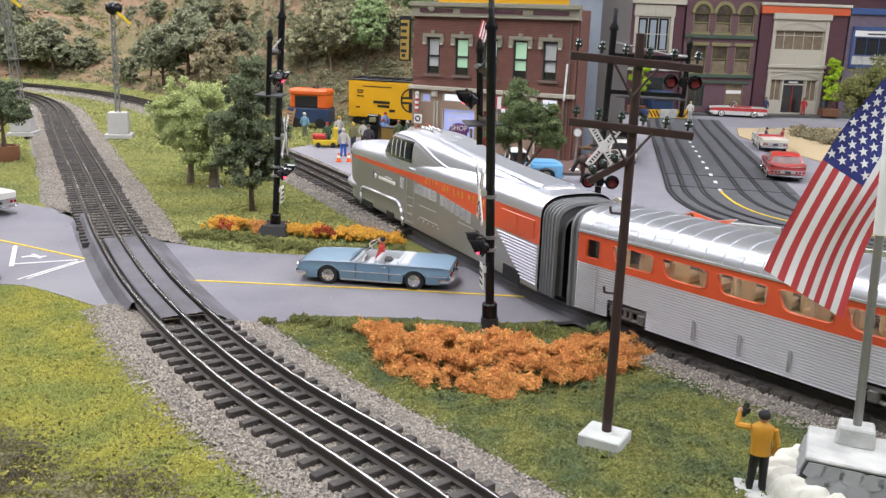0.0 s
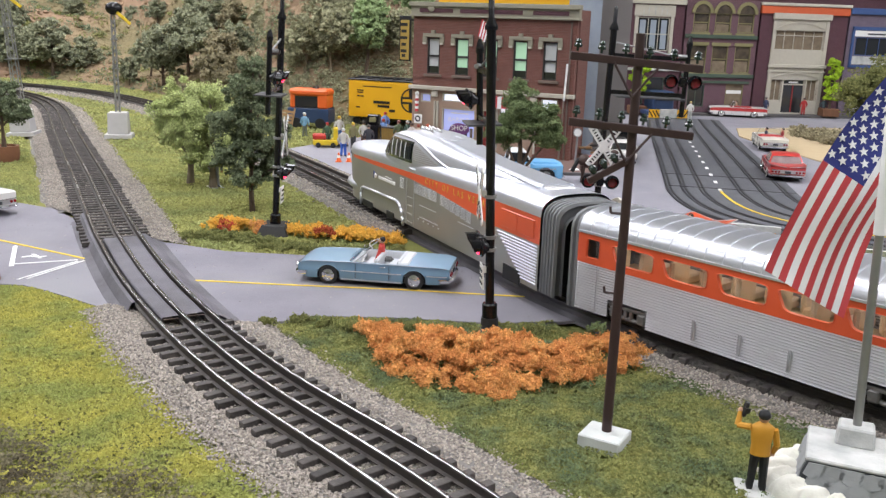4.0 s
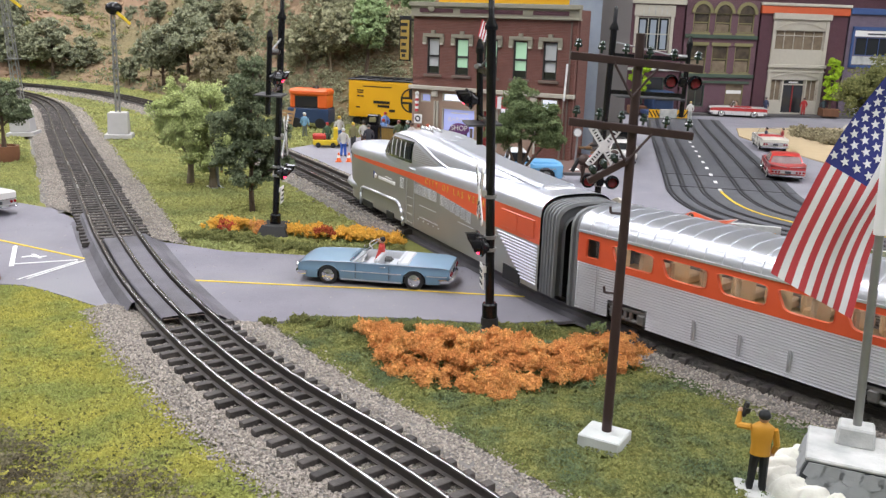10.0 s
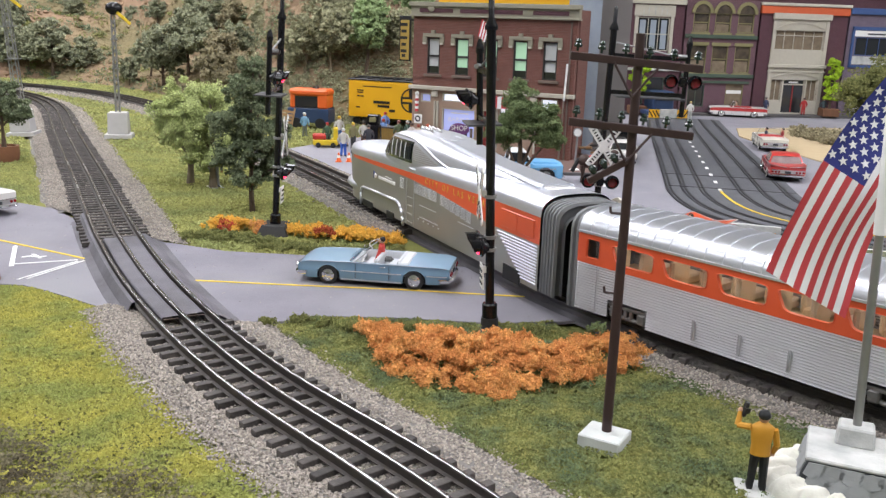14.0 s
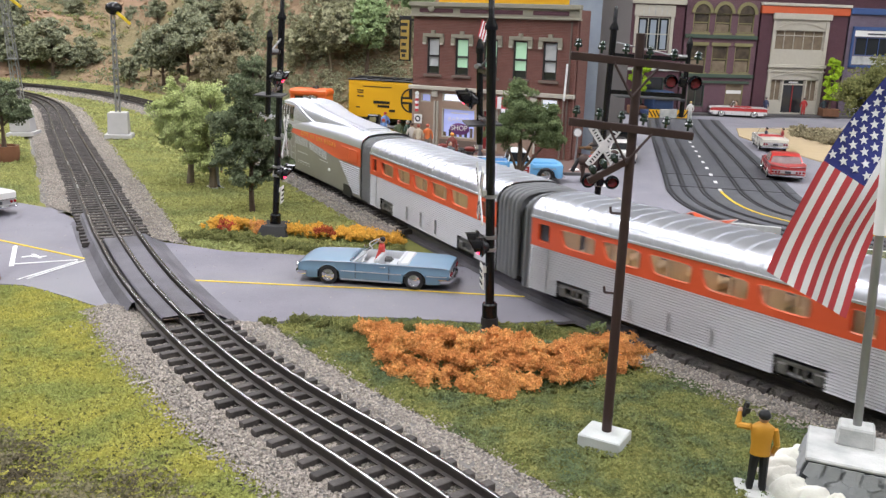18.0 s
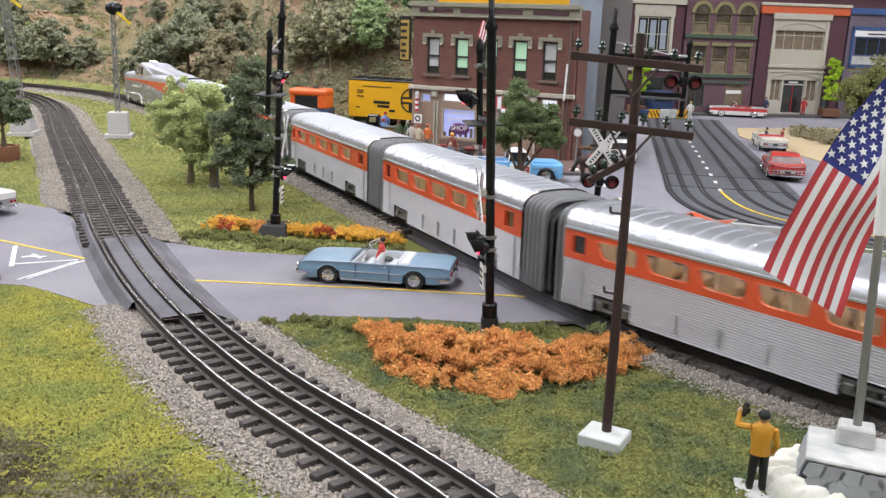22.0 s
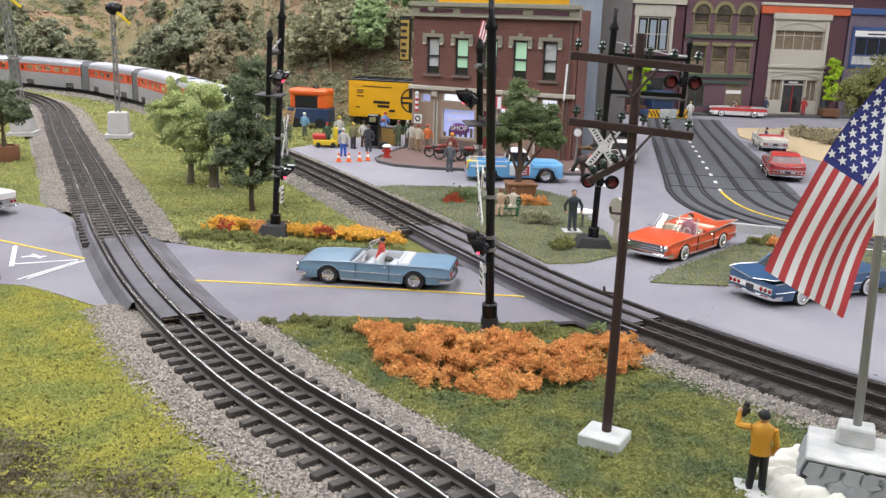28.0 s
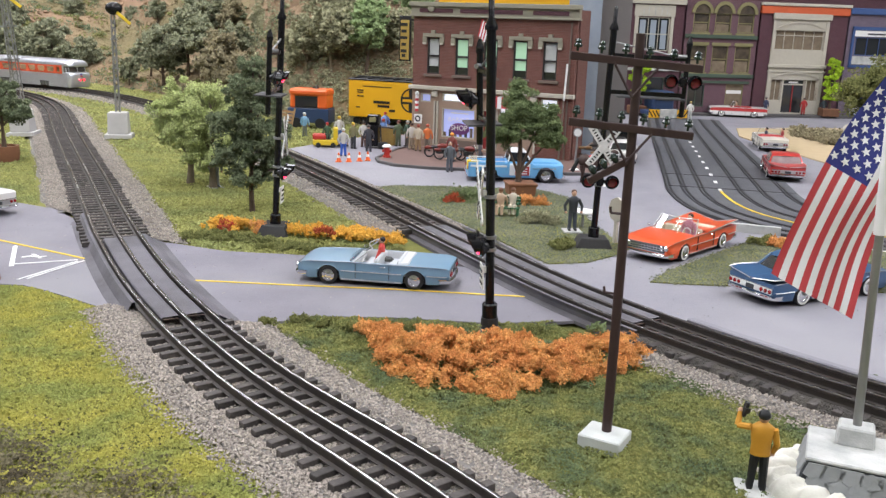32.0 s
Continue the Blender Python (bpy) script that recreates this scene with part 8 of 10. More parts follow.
def shop_island():
    """The kerbed sidewalk in front of the barber shop."""
    poly = [(-0.098, 1.262), (-0.092, 1.232), (-0.068, 1.205), (-0.022, 1.190), (0.032, 1.186), (0.161, 1.178), (0.215, 1.184), (0.262, 1.30), (0.215, 1.33), (0.10, 1.40), (-0.03, 1.44), (-0.075, 1.36)]
    root = thing("shop_sidewalk", "brown sidewalk with a dark kerb before the barber shop", "sidewalk", kind="structure")
    bm = slab(bmesh.new(), poly, 0.0, 0.0040)
    bmesh.ops.triangulate(bm, faces=[f for f in bm.faces if len(f.verts) > 4])
    part("paving", bm, M["sidewalk"], root)
    bm = bmesh.new()
    c = Vector((0.06, 1.30))
    n = len(poly)
    rows = []
    for i in range(n + 1):
        p = Vector(poly[i % n])
        o = (p - c).normalized()
        rows.append([(p.x + o.x * d, p.y + o.y * d, z) for d, z in ((0.004, 0.0), (0.004, 0.0046), (0.0034, 0.0052), (-0.0015, 0.0052), (-0.0015, 0.004))])
    loft(bm, rows)
    part("kerb", bm, M["kerb_dark"], root, "dark stone kerb")


shop_island()


def boxcar():
    root = thing("boxcar", "bright yellow freight boxcar with a black round emblem", "boxcar", pose(-0.1150, 1.6750, 0.0, 0, 0, -22.0))
    part("body", box(bmesh.new(), 0, 0.030, 0.017, 0.160, 0.060, 0.068, 0.0008), M["boxcar_yellow"], root)
    part("roof", box(bmesh.new(), 0, 0.030, 0.0852, 0.164, 0.062, 0.003, 0.001), M["underframe"], root, "dark roof")
    part("roof_walk", box(bmesh.new(), 0, 0.030, 0.0905, 0.150, 0.012, 0.0015), M["underframe"], root)
    for k in range(6):
        part("roof_rib", box(bmesh.new(), -0.068 + 0.027 * k, 0.030, 0.0880, 0.002, 0.060, 0.0026), M["underframe"], root)
    part("underframe", box(bmesh.new(), 0, 0.030, 0.009, 0.150, 0.030, 0.009), M["black"], root)
    ring = bmesh.new()
    rows = []
    for i in range(33):
        a = 2 * math.pi * i / 32
        rows.append([(0.052 + r * math.cos(a), y, 0.053 + r * math.sin(a)) for r, y in ((0.0200, -0.0003), (0.0200, -0.0012), (0.0225, -0.0012), (0.0225, -0.0003))])
    loft(ring, rows)
    part("emblem_ring", ring, M["black"], root, "black emblem ring")
    for w, h in ((0.011, 0.040), (0.041, 0.0130)):
        part("emblem_bar", box(bmesh.new(), 0.052, -0.0008, 0.053 - h / 2, w, 0.0012 + w * 0.01, h), M["black"], root, "black emblem cross bar")
    part("emblem_stripe", box(bmesh.new(), 0.052, -0.0016, 0.0505, 0.036, 0.0006, 0.005), M["boxcar_yellow"], root)
    for x, z, w, h in ((-0.055, 0.066, 0.014, 0.002), (-0.055, 0.062, 0.012, 0.002), (-0.055, 0.055, 0.014, 0.002), (-0.010, 0.044, 0.034, 0.005), (-0.006, 0.037, 0.024, 0.0045), (-0.060, 0.034, 0.008, 0.002), (0.012, 0.030, 0.012, 0.004), (-0.020, 0.074, 0.060, 0.0015)):
        part("letter_bar", box(bmesh.new(), x, -0.0004, z, w, 0.0008, h), M["black"], root, "black lettering bar")
    for x in (-0.055, 0.055):
        bm = bmesh.new()
        for dx in (-0.009, 0.009):
            rod(bm, (x + dx, 0.004, 0.008), (x + dx, 0.056, 0.008), 0.008, seg=14)
        part("truck", bm, M["black"], root, "black wheel truck")


boxcar()


def work_truck():
    root = thing("work_truck", "orange and dark blue switcher cab among the workmen", "vehicle", pose(-0.2550, 1.6250, 0.0, 0, 0, -10.0))
    org = material("cab_orange", (0.75, 0.13, 0.02), 0.45, scale=40, amount=0.4)
    nvy = material("cab_navy", (0.02, 0.045, 0.11), 0.5, scale=40, amount=0.4)
    part("chassis", box(bmesh.new(), 0, 0.02, 0.010, 0.078, 0.040, 0.026, 0.001), nvy, root, "dark blue lower body")
    for a, b in ((-0.034, -0.025), (0.018, 0.036)):
        part("cab_post", box(bmesh.new(), (a + b) / 2, 0.02, 0.036, b - a, 0.040, 0.026, 0.002), org, root)
    part("cab_roof", box(bmesh.new(), 0.001, 0.02, 0.058, 0.074, 0.044, 0.013, 0.004), org, root, "thick orange roof")
    part("cab_window", box(bmesh.new(), -0.004, 0.004, 0.037, 0.044, 0.004, 0.021), M["dark_glass"], root, "dark cab window")
    part("beacon", rod(bmesh.new(), (0.012, 0.02, 0.071), (0.012, 0.02, 0.077), 0.004, 0.003, 10), M["chrome"], root)
    part("beacon", rod(bmesh.new(), (0.004, 0.024, 0.071), (0.004, 0.024, 0.075), 0.003, 0.002, 10), M["black"], root)
    for x in (-0.022, 0.024):
        part("wheel", rod(bmesh.new(), (x, -0.002, 0.0095), (x, 0.042, 0.0095), 0.0095, seg=16), M["black"], root)
    lumber = thing("pallet", "leaning wooden pallet beside the orange cab", "pallet", pose(-0.2900, 1.5650, 0.0, -14, 8, -8))
    for k in range(6):
        part("board", box(bmesh.new(), 0, 0, 0.004 + 0.006 * k, 0.030, 0.002, 0.0042), material("pallet_wood", (0.34, 0.20, 0.09), 0.8) if k == 0 else bpy.data.materials["pallet_wood"], lumber)
    for x in (-0.013, 0.013):
        part("upright", box(bmesh.new(), x, 0.002, 0.0, 0.003, 0.002, 0.044), bpy.data.materials["pallet_wood"], lumber)


work_truck()


def forklift():
    root = thing("forklift", "small yellow forklift with a red back", "forklift", pose(-0.1890, 1.3780, 0.0012, 0, 0, 8))
    yel = material("fork_yellow", (0.68, 0.48, 0.02), 0.45, scale=60, amount=0.4)
    part("body", box(bmesh.new(), 0, 0, 0.003, 0.038, 0.022, 0.009, 0.0015), yel, root)
    part("counterweight", box(bmesh.new(), -0.009, 0, 0.012, 0.021, 0.021, 0.008, 0.0018), M["hydrant_red"], root, "red counterweight")
    part("mast", box(bmesh.new(), 0.016, 0, 0.004, 0.007, 0.020, 0.026, 0.001), yel, root, "yellow mast")
    part("seat", box(bmesh.new(), 0.004, 0, 0.012, 0.008, 0.012, 0.006, 0.001), M["black"], root)
    for q in (-1, 1):
        part("fork", box(bmesh.new(), 0.027, q * 0.006, 0.002, 0.018, 0.003, 0.0012), M["black"], root)
        for x in (-0.011, 0.012):
            part("wheel", rod(bmesh.new(), (x, q * 0.0085, 0.004), (x, q * 0.0120, 0.004), 0.004, seg=14), M["black"], root)


forklift()


def street_bits():
    first = None
    for x, y in ((-0.150, 1.230), (-0.136, 1.233), (-0.122, 1.241), (-0.111, 1.249)):
        if first is None:
            first = thing("traffic_cone", "small orange traffic cone with a white band", "traffic cone", pose(x, y, 0.0012), "traffic cones")
            part("foot", box(bmesh.new(), 0, 0, 0, 0.0082, 0.0082, 0.0012, 0.0003), M["cone_orange"], first)
            part("cone", lathe(bmesh.new(), [(0.0031, 0.001), (0.0010, 0.0130)], 12), M["cone_orange"], first)
            part("band", lathe(bmesh.new(), [(0.00235, 0.0055), (0.00175, 0.0092)], 12), M["white_paint"], first, "white band")
        else:
            copy_thing(first, pose(x, y, 0.0012))
    hy = thing("fire_hydrant", "red fire hydrant at the kerb corner", "fire hydrant", pose(-0.0855, 1.270, 0.004))
    part("barrel", lathe(bmesh.new(), [(0.0060, 0), (0.0060, 0.002), (0.0042, 0.0025), (0.0042, 0.014), (0.0050, 0.0145)], 14), M["hydrant_red"], hy, smooth=True)
    part("bonnet", lathe(bmesh.new(), [(0.0066, 0.0145), (0.0066, 0.0165), (0.0040, 0.0185)], 14), M["white_paint"], hy, "pale domed bonnet")
    for q in (-1, 1):
        part("outlet", rod(bmesh.new(), (q * 0.003, 0, 0.009), (q * 0.0066, 0, 0.009), 0.002, seg=10), M["hydrant_red"], hy)
    bk = thing("motorcycle", "dark red motorcycle parked before the barber shop", "motorcycle", pose(0.005, 1.262, 0.004, 0, 0, -8), "parked motorcycles")
    for x in (-0.015, 0.016):
        bm = bmesh.new()
        for i in range(16):
            a, b = 2 * math.pi * i / 16, 2 * math.pi * (i + 1) / 16
            rod(bm, (x + 0.0072 * math.cos(a), 0, 0.008 + 0.0072 * math.sin(a)), (x + 0.0072 * math.cos(b), 0, 0.008 + 0.0072 * math.sin(b)), 0.0012, seg=6)
        part("wheel", bm, M["black"], bk)
    part("tank", ball(bmesh.new(), 0.004, 0, 0.0155, 0.009, 0.004, 0.0042), M["moto_red"], bk, smooth="all")
    part("saddle", ball(bmesh.new(), -0.008, 0, 0.0145, 0.008, 0.0038, 0.0022), M["black"], bk, smooth="all")
    part("engine", box(bmesh.new(), 0.001, 0, 0.005, 0.012, 0.007, 0.007, 0.001), M["underframe"], bk)
    part("fender", ball(bmesh.new(), -0.016, 0, 0.0140, 0.007, 0.0026, 0.0028), M["moto_red"], bk, smooth="all")
    part("handlebar", rod(bmesh.new(), (0.011, -0.008, 0.022), (0.011, 0.008, 0.022), 0.0007), M["chrome"], bk)
    part("fork", rod(bmesh.new(), (0.016, 0, 0.008), (0.010, 0, 0.022), 0.0010), M["chrome"], bk)
    tagged(copy_thing(bk, pose(-0.010, 1.290, 0.004, 0, 0, 14)), "dark red motorcycle leaning behind another one", "motorcycle", "parked motorcycles")
    tagged(copy_thing(bk, pose(0.030, 1.272, 0.004, 0, 0, -22)), "dark red motorcycle beside the shop window", "motorcycle", "parked motorcycles")
    # round sign on a post, white bollard, table and white notice board
    sg = thing("street_sign", "small round sign on a grey post with a white foot", "street sign", pose(0.1770, 1.2080, 0.0012))
    part("post", rod(bmesh.new(), (0, 0, 0), (0.001, 0, 0.050), 0.0014), M["grey_metal"], sg)
    part("disc", rod(bmesh.new(), (0.001, 0.001, 0.054), (0.001, -0.001, 0.054), 0.0062, seg=20), M["grey_metal"], sg, "round grey sign")
    part("disc_face", rod(bmesh.new(), (0.001, -0.001, 0.054), (0.001, -0.0016, 0.054), 0.0050, seg=20), M["white_paint"], sg)
    part("foot", ball(bmesh.new(), 0, 0, 0.001, 0.0080, 0.006, 0.0045), M["white_paint"], sg, smooth="all")
    bo = thing("bollard", "short pale stone bollard on the sidewalk", "bollard", pose(0.213, 1.262, 0.004))
    part("shaft", lathe(bmesh.new(), [(0.0052, 0), (0.0050, 0.012), (0.0038, 0.0150), (0.001, 0.0165)], 14), M["cream_trim"], bo, smooth=True)
    tb = thing("round_table", "small white round garden table on the lawn", "table", pose(0.1370, 0.8560, 0.002))
    part("top", lathe(bmesh.new(), [(0.0115, 0.0150), (0.0118, 0.0160), (0.0115, 0.0168)], 20), M["white_paint"], tb)
    part("leg", rod(bmesh.new(), (0, 0, 0), (0, 0, 0.015), 0.0014), M["grey_metal"], tb)
    nb = thing("notice_board", "cream octagonal board on a post beside the signal", "sign", pose(0.1580, 0.7930, 0.001, 0, 0, -62))
    part("post", box(bmesh.new(), 0, 0, 0, 0.004, 0.0025, 0.030), M["cream_trim"], nb)
    part("board", rod(bmesh.new(), (0, 0.0012, 0.032), (0, -0.0012, 0.032), 0.0118, seg=8), M["cream_trim"], nb)
    # bench with two seated figurines
    bn = thing("park_bench", "green slatted park bench on the lawn", "bench", pose(0.0650, 0.9020, 0.002, 0, 0, 168))
    grn = material("bench_green", (0.03, 0.12, 0.06), 0.5, scale=90, amount=0.4)
    for k in range(3):
        part("slat", box(bmesh.new(), 0, 0.002 + 0.0032 * k, 0.0085, 0.028, 0.0026, 0.0012), grn, bn)
        part("slat", box(bmesh.new(), 0, -0.001, 0.0115 + 0.0032 * k, 0.028, 0.0012, 0.0024), grn, bn)
    for x in (-0.012, 0.012):
        part("leg", box(bmesh.new(), x, 0.004, 0, 0.0018, 0.010, 0.0086), grn, bn)
        part("armrest", box(bmesh.new(), x, 0.004, 0.0130, 0.0018, 0.010, 0.0014), grn, bn)
    # switcher of the far track and its lamp
    dl = thing("shunting_engine", "dark blue shunting engine with yellow and black stripes", "locomotive", pose(0.4950, 2.0300, 0.0, 0, 0, 8))
    nv = bpy.data.materials["cab_navy"]
    part("frame", box(bmesh.new(), 0, 0.03, 0.008, 0.092, 0.090, 0.010, 0.001), nv, dl)
    part("hood", box(bmesh.new(), 0, 0.045, 0.018, 0.050, 0.060, 0.042, 0.003), nv, dl, "dark blue hood")
    part("plough", box(bmesh.new(), 0, -0.0175, 0.003, 0.040, 0.004, 0.020, 0.001), M["plinth_grey"], dl, "grey front plate")
    part("window", box(bmesh.new(), 0, 0.0135, 0.040, 0.040, 0.003, 0.012), M["dark_glass"], dl)
    for q in (-1, 1):
        st = part("stripe_panel", box(bmesh.new(), q * 0.033, -0.0165, 0.004, 0.024, 0.003, 0.018), M["boxcar_yellow"], dl, "yellow panel with black stripes")
        for k in range(3):
            part("stripe", box(bmesh.new(), 0, 0, -0.010, 0.0035, 0.0006, 0.020, 0, Matrix.Translation((q * 0.033 + (k - 1) * 0.008, -0.0184, 0.013)) @ Matrix.Rotation(q * radians(35), 4, "Y") @ Matrix.Scale(0.8, 4)), M["black"], st)
    pump = thing("fuel_pump", "tall black fuel pump with a pale dial beside the workmen", "fuel pump", pose(-0.1140, 1.3860, 0.0012, 0, 0, -12))
    part("plinth", box(bmesh.new(), 0, 0, 0, 0.024, 0.020, 0.003, 0.0006), M["kerb_dark"], pump)
    part("cabinet", box(bmesh.new(), 0, 0, 0.003, 0.0165, 0.0140, 0.0340, 0.0010), M["signal_black"], pump, "glossy black cabinet")
    part("head", box(bmesh.new(), 0, 0, 0.0370, 0.0185, 0.0150, 0.0150, 0.0016), M["signal_black"], pump)
    part("dial", box(bmesh.new(), 0, -0.0078, 0.0405, 0.0110, 0.0008, 0.0075, 0.0003), M["olive_trim"], pump, "dim yellow dial")
    part("hose", rod(bmesh.new(), (0.0105, 0, 0.036), (0.0125, -0.002, 0.008), 0.0011, seg=8), M["black"], pump)
    part("tyre_stack", lathe(bmesh.new(), [(0.0075, 0.0), (0.0080, 0.003), (0.0080, 0.009), (0.0060, 0.010)], 16, Matrix.Translation((0.0165, -0.006, 0.0))), M["tyre"], pump, "black tyre leaning at the foot")
    cr = thing("packing_crate", "tall brown-yellow packing crate beside the fuel pump", "crate", pose(-0.0930, 1.4280, 0.0012, 0, 0, -16))
    crw = material("crate_wood", (0.36, 0.23, 0.06), 0.8, color2=(0.26, 0.16, 0.045), scale=90, amount=0.7)
    part("box", box(bmesh.new(), 0, 0, 0, 0.024, 0.018, 0.027, 0.0006), crw, cr)
    part("lid", box(bmesh.new(), 0, 0, 0.0272, 0.027, 0.021, 0.0022, 0.0005), M["kerb_dark"], cr, "dark slab lid")
    for k in range(3):
        part("batten", box(bmesh.new(), -0.0095 + 0.0095 * k, -0.0095, 0.0, 0.0022, 0.0012, 0.0268), crw, cr)
    dsk = thing("round_notice", "white notice with a dark ring below the barber pole", "sign", pose(-0.0455, 1.3830, 0.042, 0, 0, -25.7))
    part("panel", box(bmesh.new(), 0, 0, 0, 0.0135, 0.0014, 0.0140, 0.0004), M["white_paint"], dsk)
    part("ring", lathe(bmesh.new(), [(0.0048, 0), (0.0048, 0.0006), (0.0028, 0.0006), (0.0028, 0)], 16, Matrix.Translation((0, -0.0006, 0.0072)) @ Matrix.Rotation(math.pi / 2, 4, "X")), M["plate_dark"], dsk)
    part("bracket", box(bmesh.new(), 0, 0.006, 0.0060, 0.003, 0.012, 0.003), M["black"], dsk)
    # clutter between the barber shop and the tall houses
    hp = thing("scrap_heap", "low heap of brown timber and scrap behind the street sign", "scrap heap", pose(0.2200, 1.3350, 0.004))
    rng = random.Random(17)
    for k in range(9):
        a = rng.uniform(0, 180)
        part("timber", box(bmesh.new(), 0, 0, 0, rng.uniform(0.020, 0.038), 0.003, 0.003, 0.0003, pose(rng.uniform(-0.018, 0.018), rng.uniform(-0.012, 0.012), 0.001 + 0.002 * k, rng.uniform(-12, 12), rng.uniform(-14, 14), a)), (bpy.data.materials["pallet_wood"], M["stone_brown"], M["kerb_dark"])[k % 3], hp)
    tr = thing("old_truck", "dark vintage truck with chrome lamps beside the tall houses", "truck", pose(0.2780, 1.4200, 0.0025, 0, 0, -100), "model cars")
    part("bonnet", box(bmesh.new(), 0.020, 0, 0.010, 0.030, 0.020, 0.016, 0.003, taper=0.9), M["signal_base"], tr, smooth=True)
    part("cab", box(bmesh.new(), -0.010, 0, 0.008, 0.030, 0.034, 0.036, 0.003, taper=0.9), M["signal_base"], tr)
    part("windscreen", box(bmesh.new(), 0.0052, 0, 0.029, 0.002, 0.027, 0.011), M["dark_glass"], tr)
    part("radiator", box(bmesh.new(), 0.0355, 0, 0.009, 0.002, 0.018, 0.015, 0.0005), M["chrome"], tr)
    part("bumper", box(bmesh.new(), 0.039, 0, 0.006, 0.0018, 0.034, 0.0028, 0.0005), M["chrome"], tr)
    for q in (-1, 1):
        part("lamp", ball(bmesh.new(), 0.0345, q * 0.0125, 0.0185, 0.003, 0.0036, 0.0036, 10, 8), M["chrome"], tr, "round chrome headlamp", smooth="all")
        part("fender", ball(bmesh.new(), 0.022, q * 0.0140, 0.0110, 0.0130, 0.0042, 0.0060, 12, 8), M["signal_base"], tr, smooth="all")
        for x in (0.022, -0.016):
            part("wheel", rod(bmesh.new(), (x, q * 0.0125, 0.0080), (x, q * 0.0165, 0.0080), 0.0080, seg=16), M["tyre"], tr)
    ht = thing("pedestal_sign", "white post with a foot near the horse", "post", pose(0.196, 1.105, 0.0012))
    part("post", rod(bmesh.new(), (0, 0, 0), (0, 0, 0.024), 0.0016), M["white_paint"], ht)
    part("foot", lathe(bmesh.new(), [(0.008, 0), (0.006, 0.0014)], 14), M["white_paint"], ht)


street_bits()


def horse():
    root = thing("toy_horse", "dark brown toy horse standing on the grey street", "horse", pose(0.1880, 1.1250, 0.0012, 0, 0, -15))
    brown = material("horse_brown", (0.045, 0.022, 0.015), 0.6, scale=90, amount=0.5)
    bm = ball(bmesh.new(), 0, 0, 0.026, 0.017, 0.0072, 0.0085, 14, 9)
    ball(bm, -0.011, 0, 0.0275, 0.008, 0.0070, 0.0085, 12, 8)
    part("body", bm, brown, root, smooth="all")
    for x in (-0.013, 0.011):
        for q in (-1, 1):
            bm = rod(bmesh.new(), (x, q * 0.0040, 0.022), (x + 0.001, q * 0.0042, 0.011), 0.0034, 0.0020, 8)
            rod(bm, (x + 0.001, q * 0.0042, 0.011), (x, q * 0.0042, 0.0), 0.0018, 0.0016, 8)
            part("leg", bm, brown, root)
    bm = rod(bmesh.new(), (0.012, 0, 0.029), (0.021, 0, 0.041), 0.0058, 0.0036, 10)
    ball(bm, 0.0255, 0, 0.0405, 0.0062, 0.0030, 0.0034, 10, 7)
    part("head", bm, brown, root, smooth="all")
    part("tail", rod(bmesh.new(), (-0.018, 0, 0.030), (-0.026, 0, 0.013), 0.0022, 0.0030, 8), M["black"], root, "black tail")
    part("saddle", ball(bmesh.new(), 0.001, 0, 0.0335, 0.007, 0.0066, 0.0026), M["hydrant_red"], root, "dark red saddle", smooth="all")


horse()

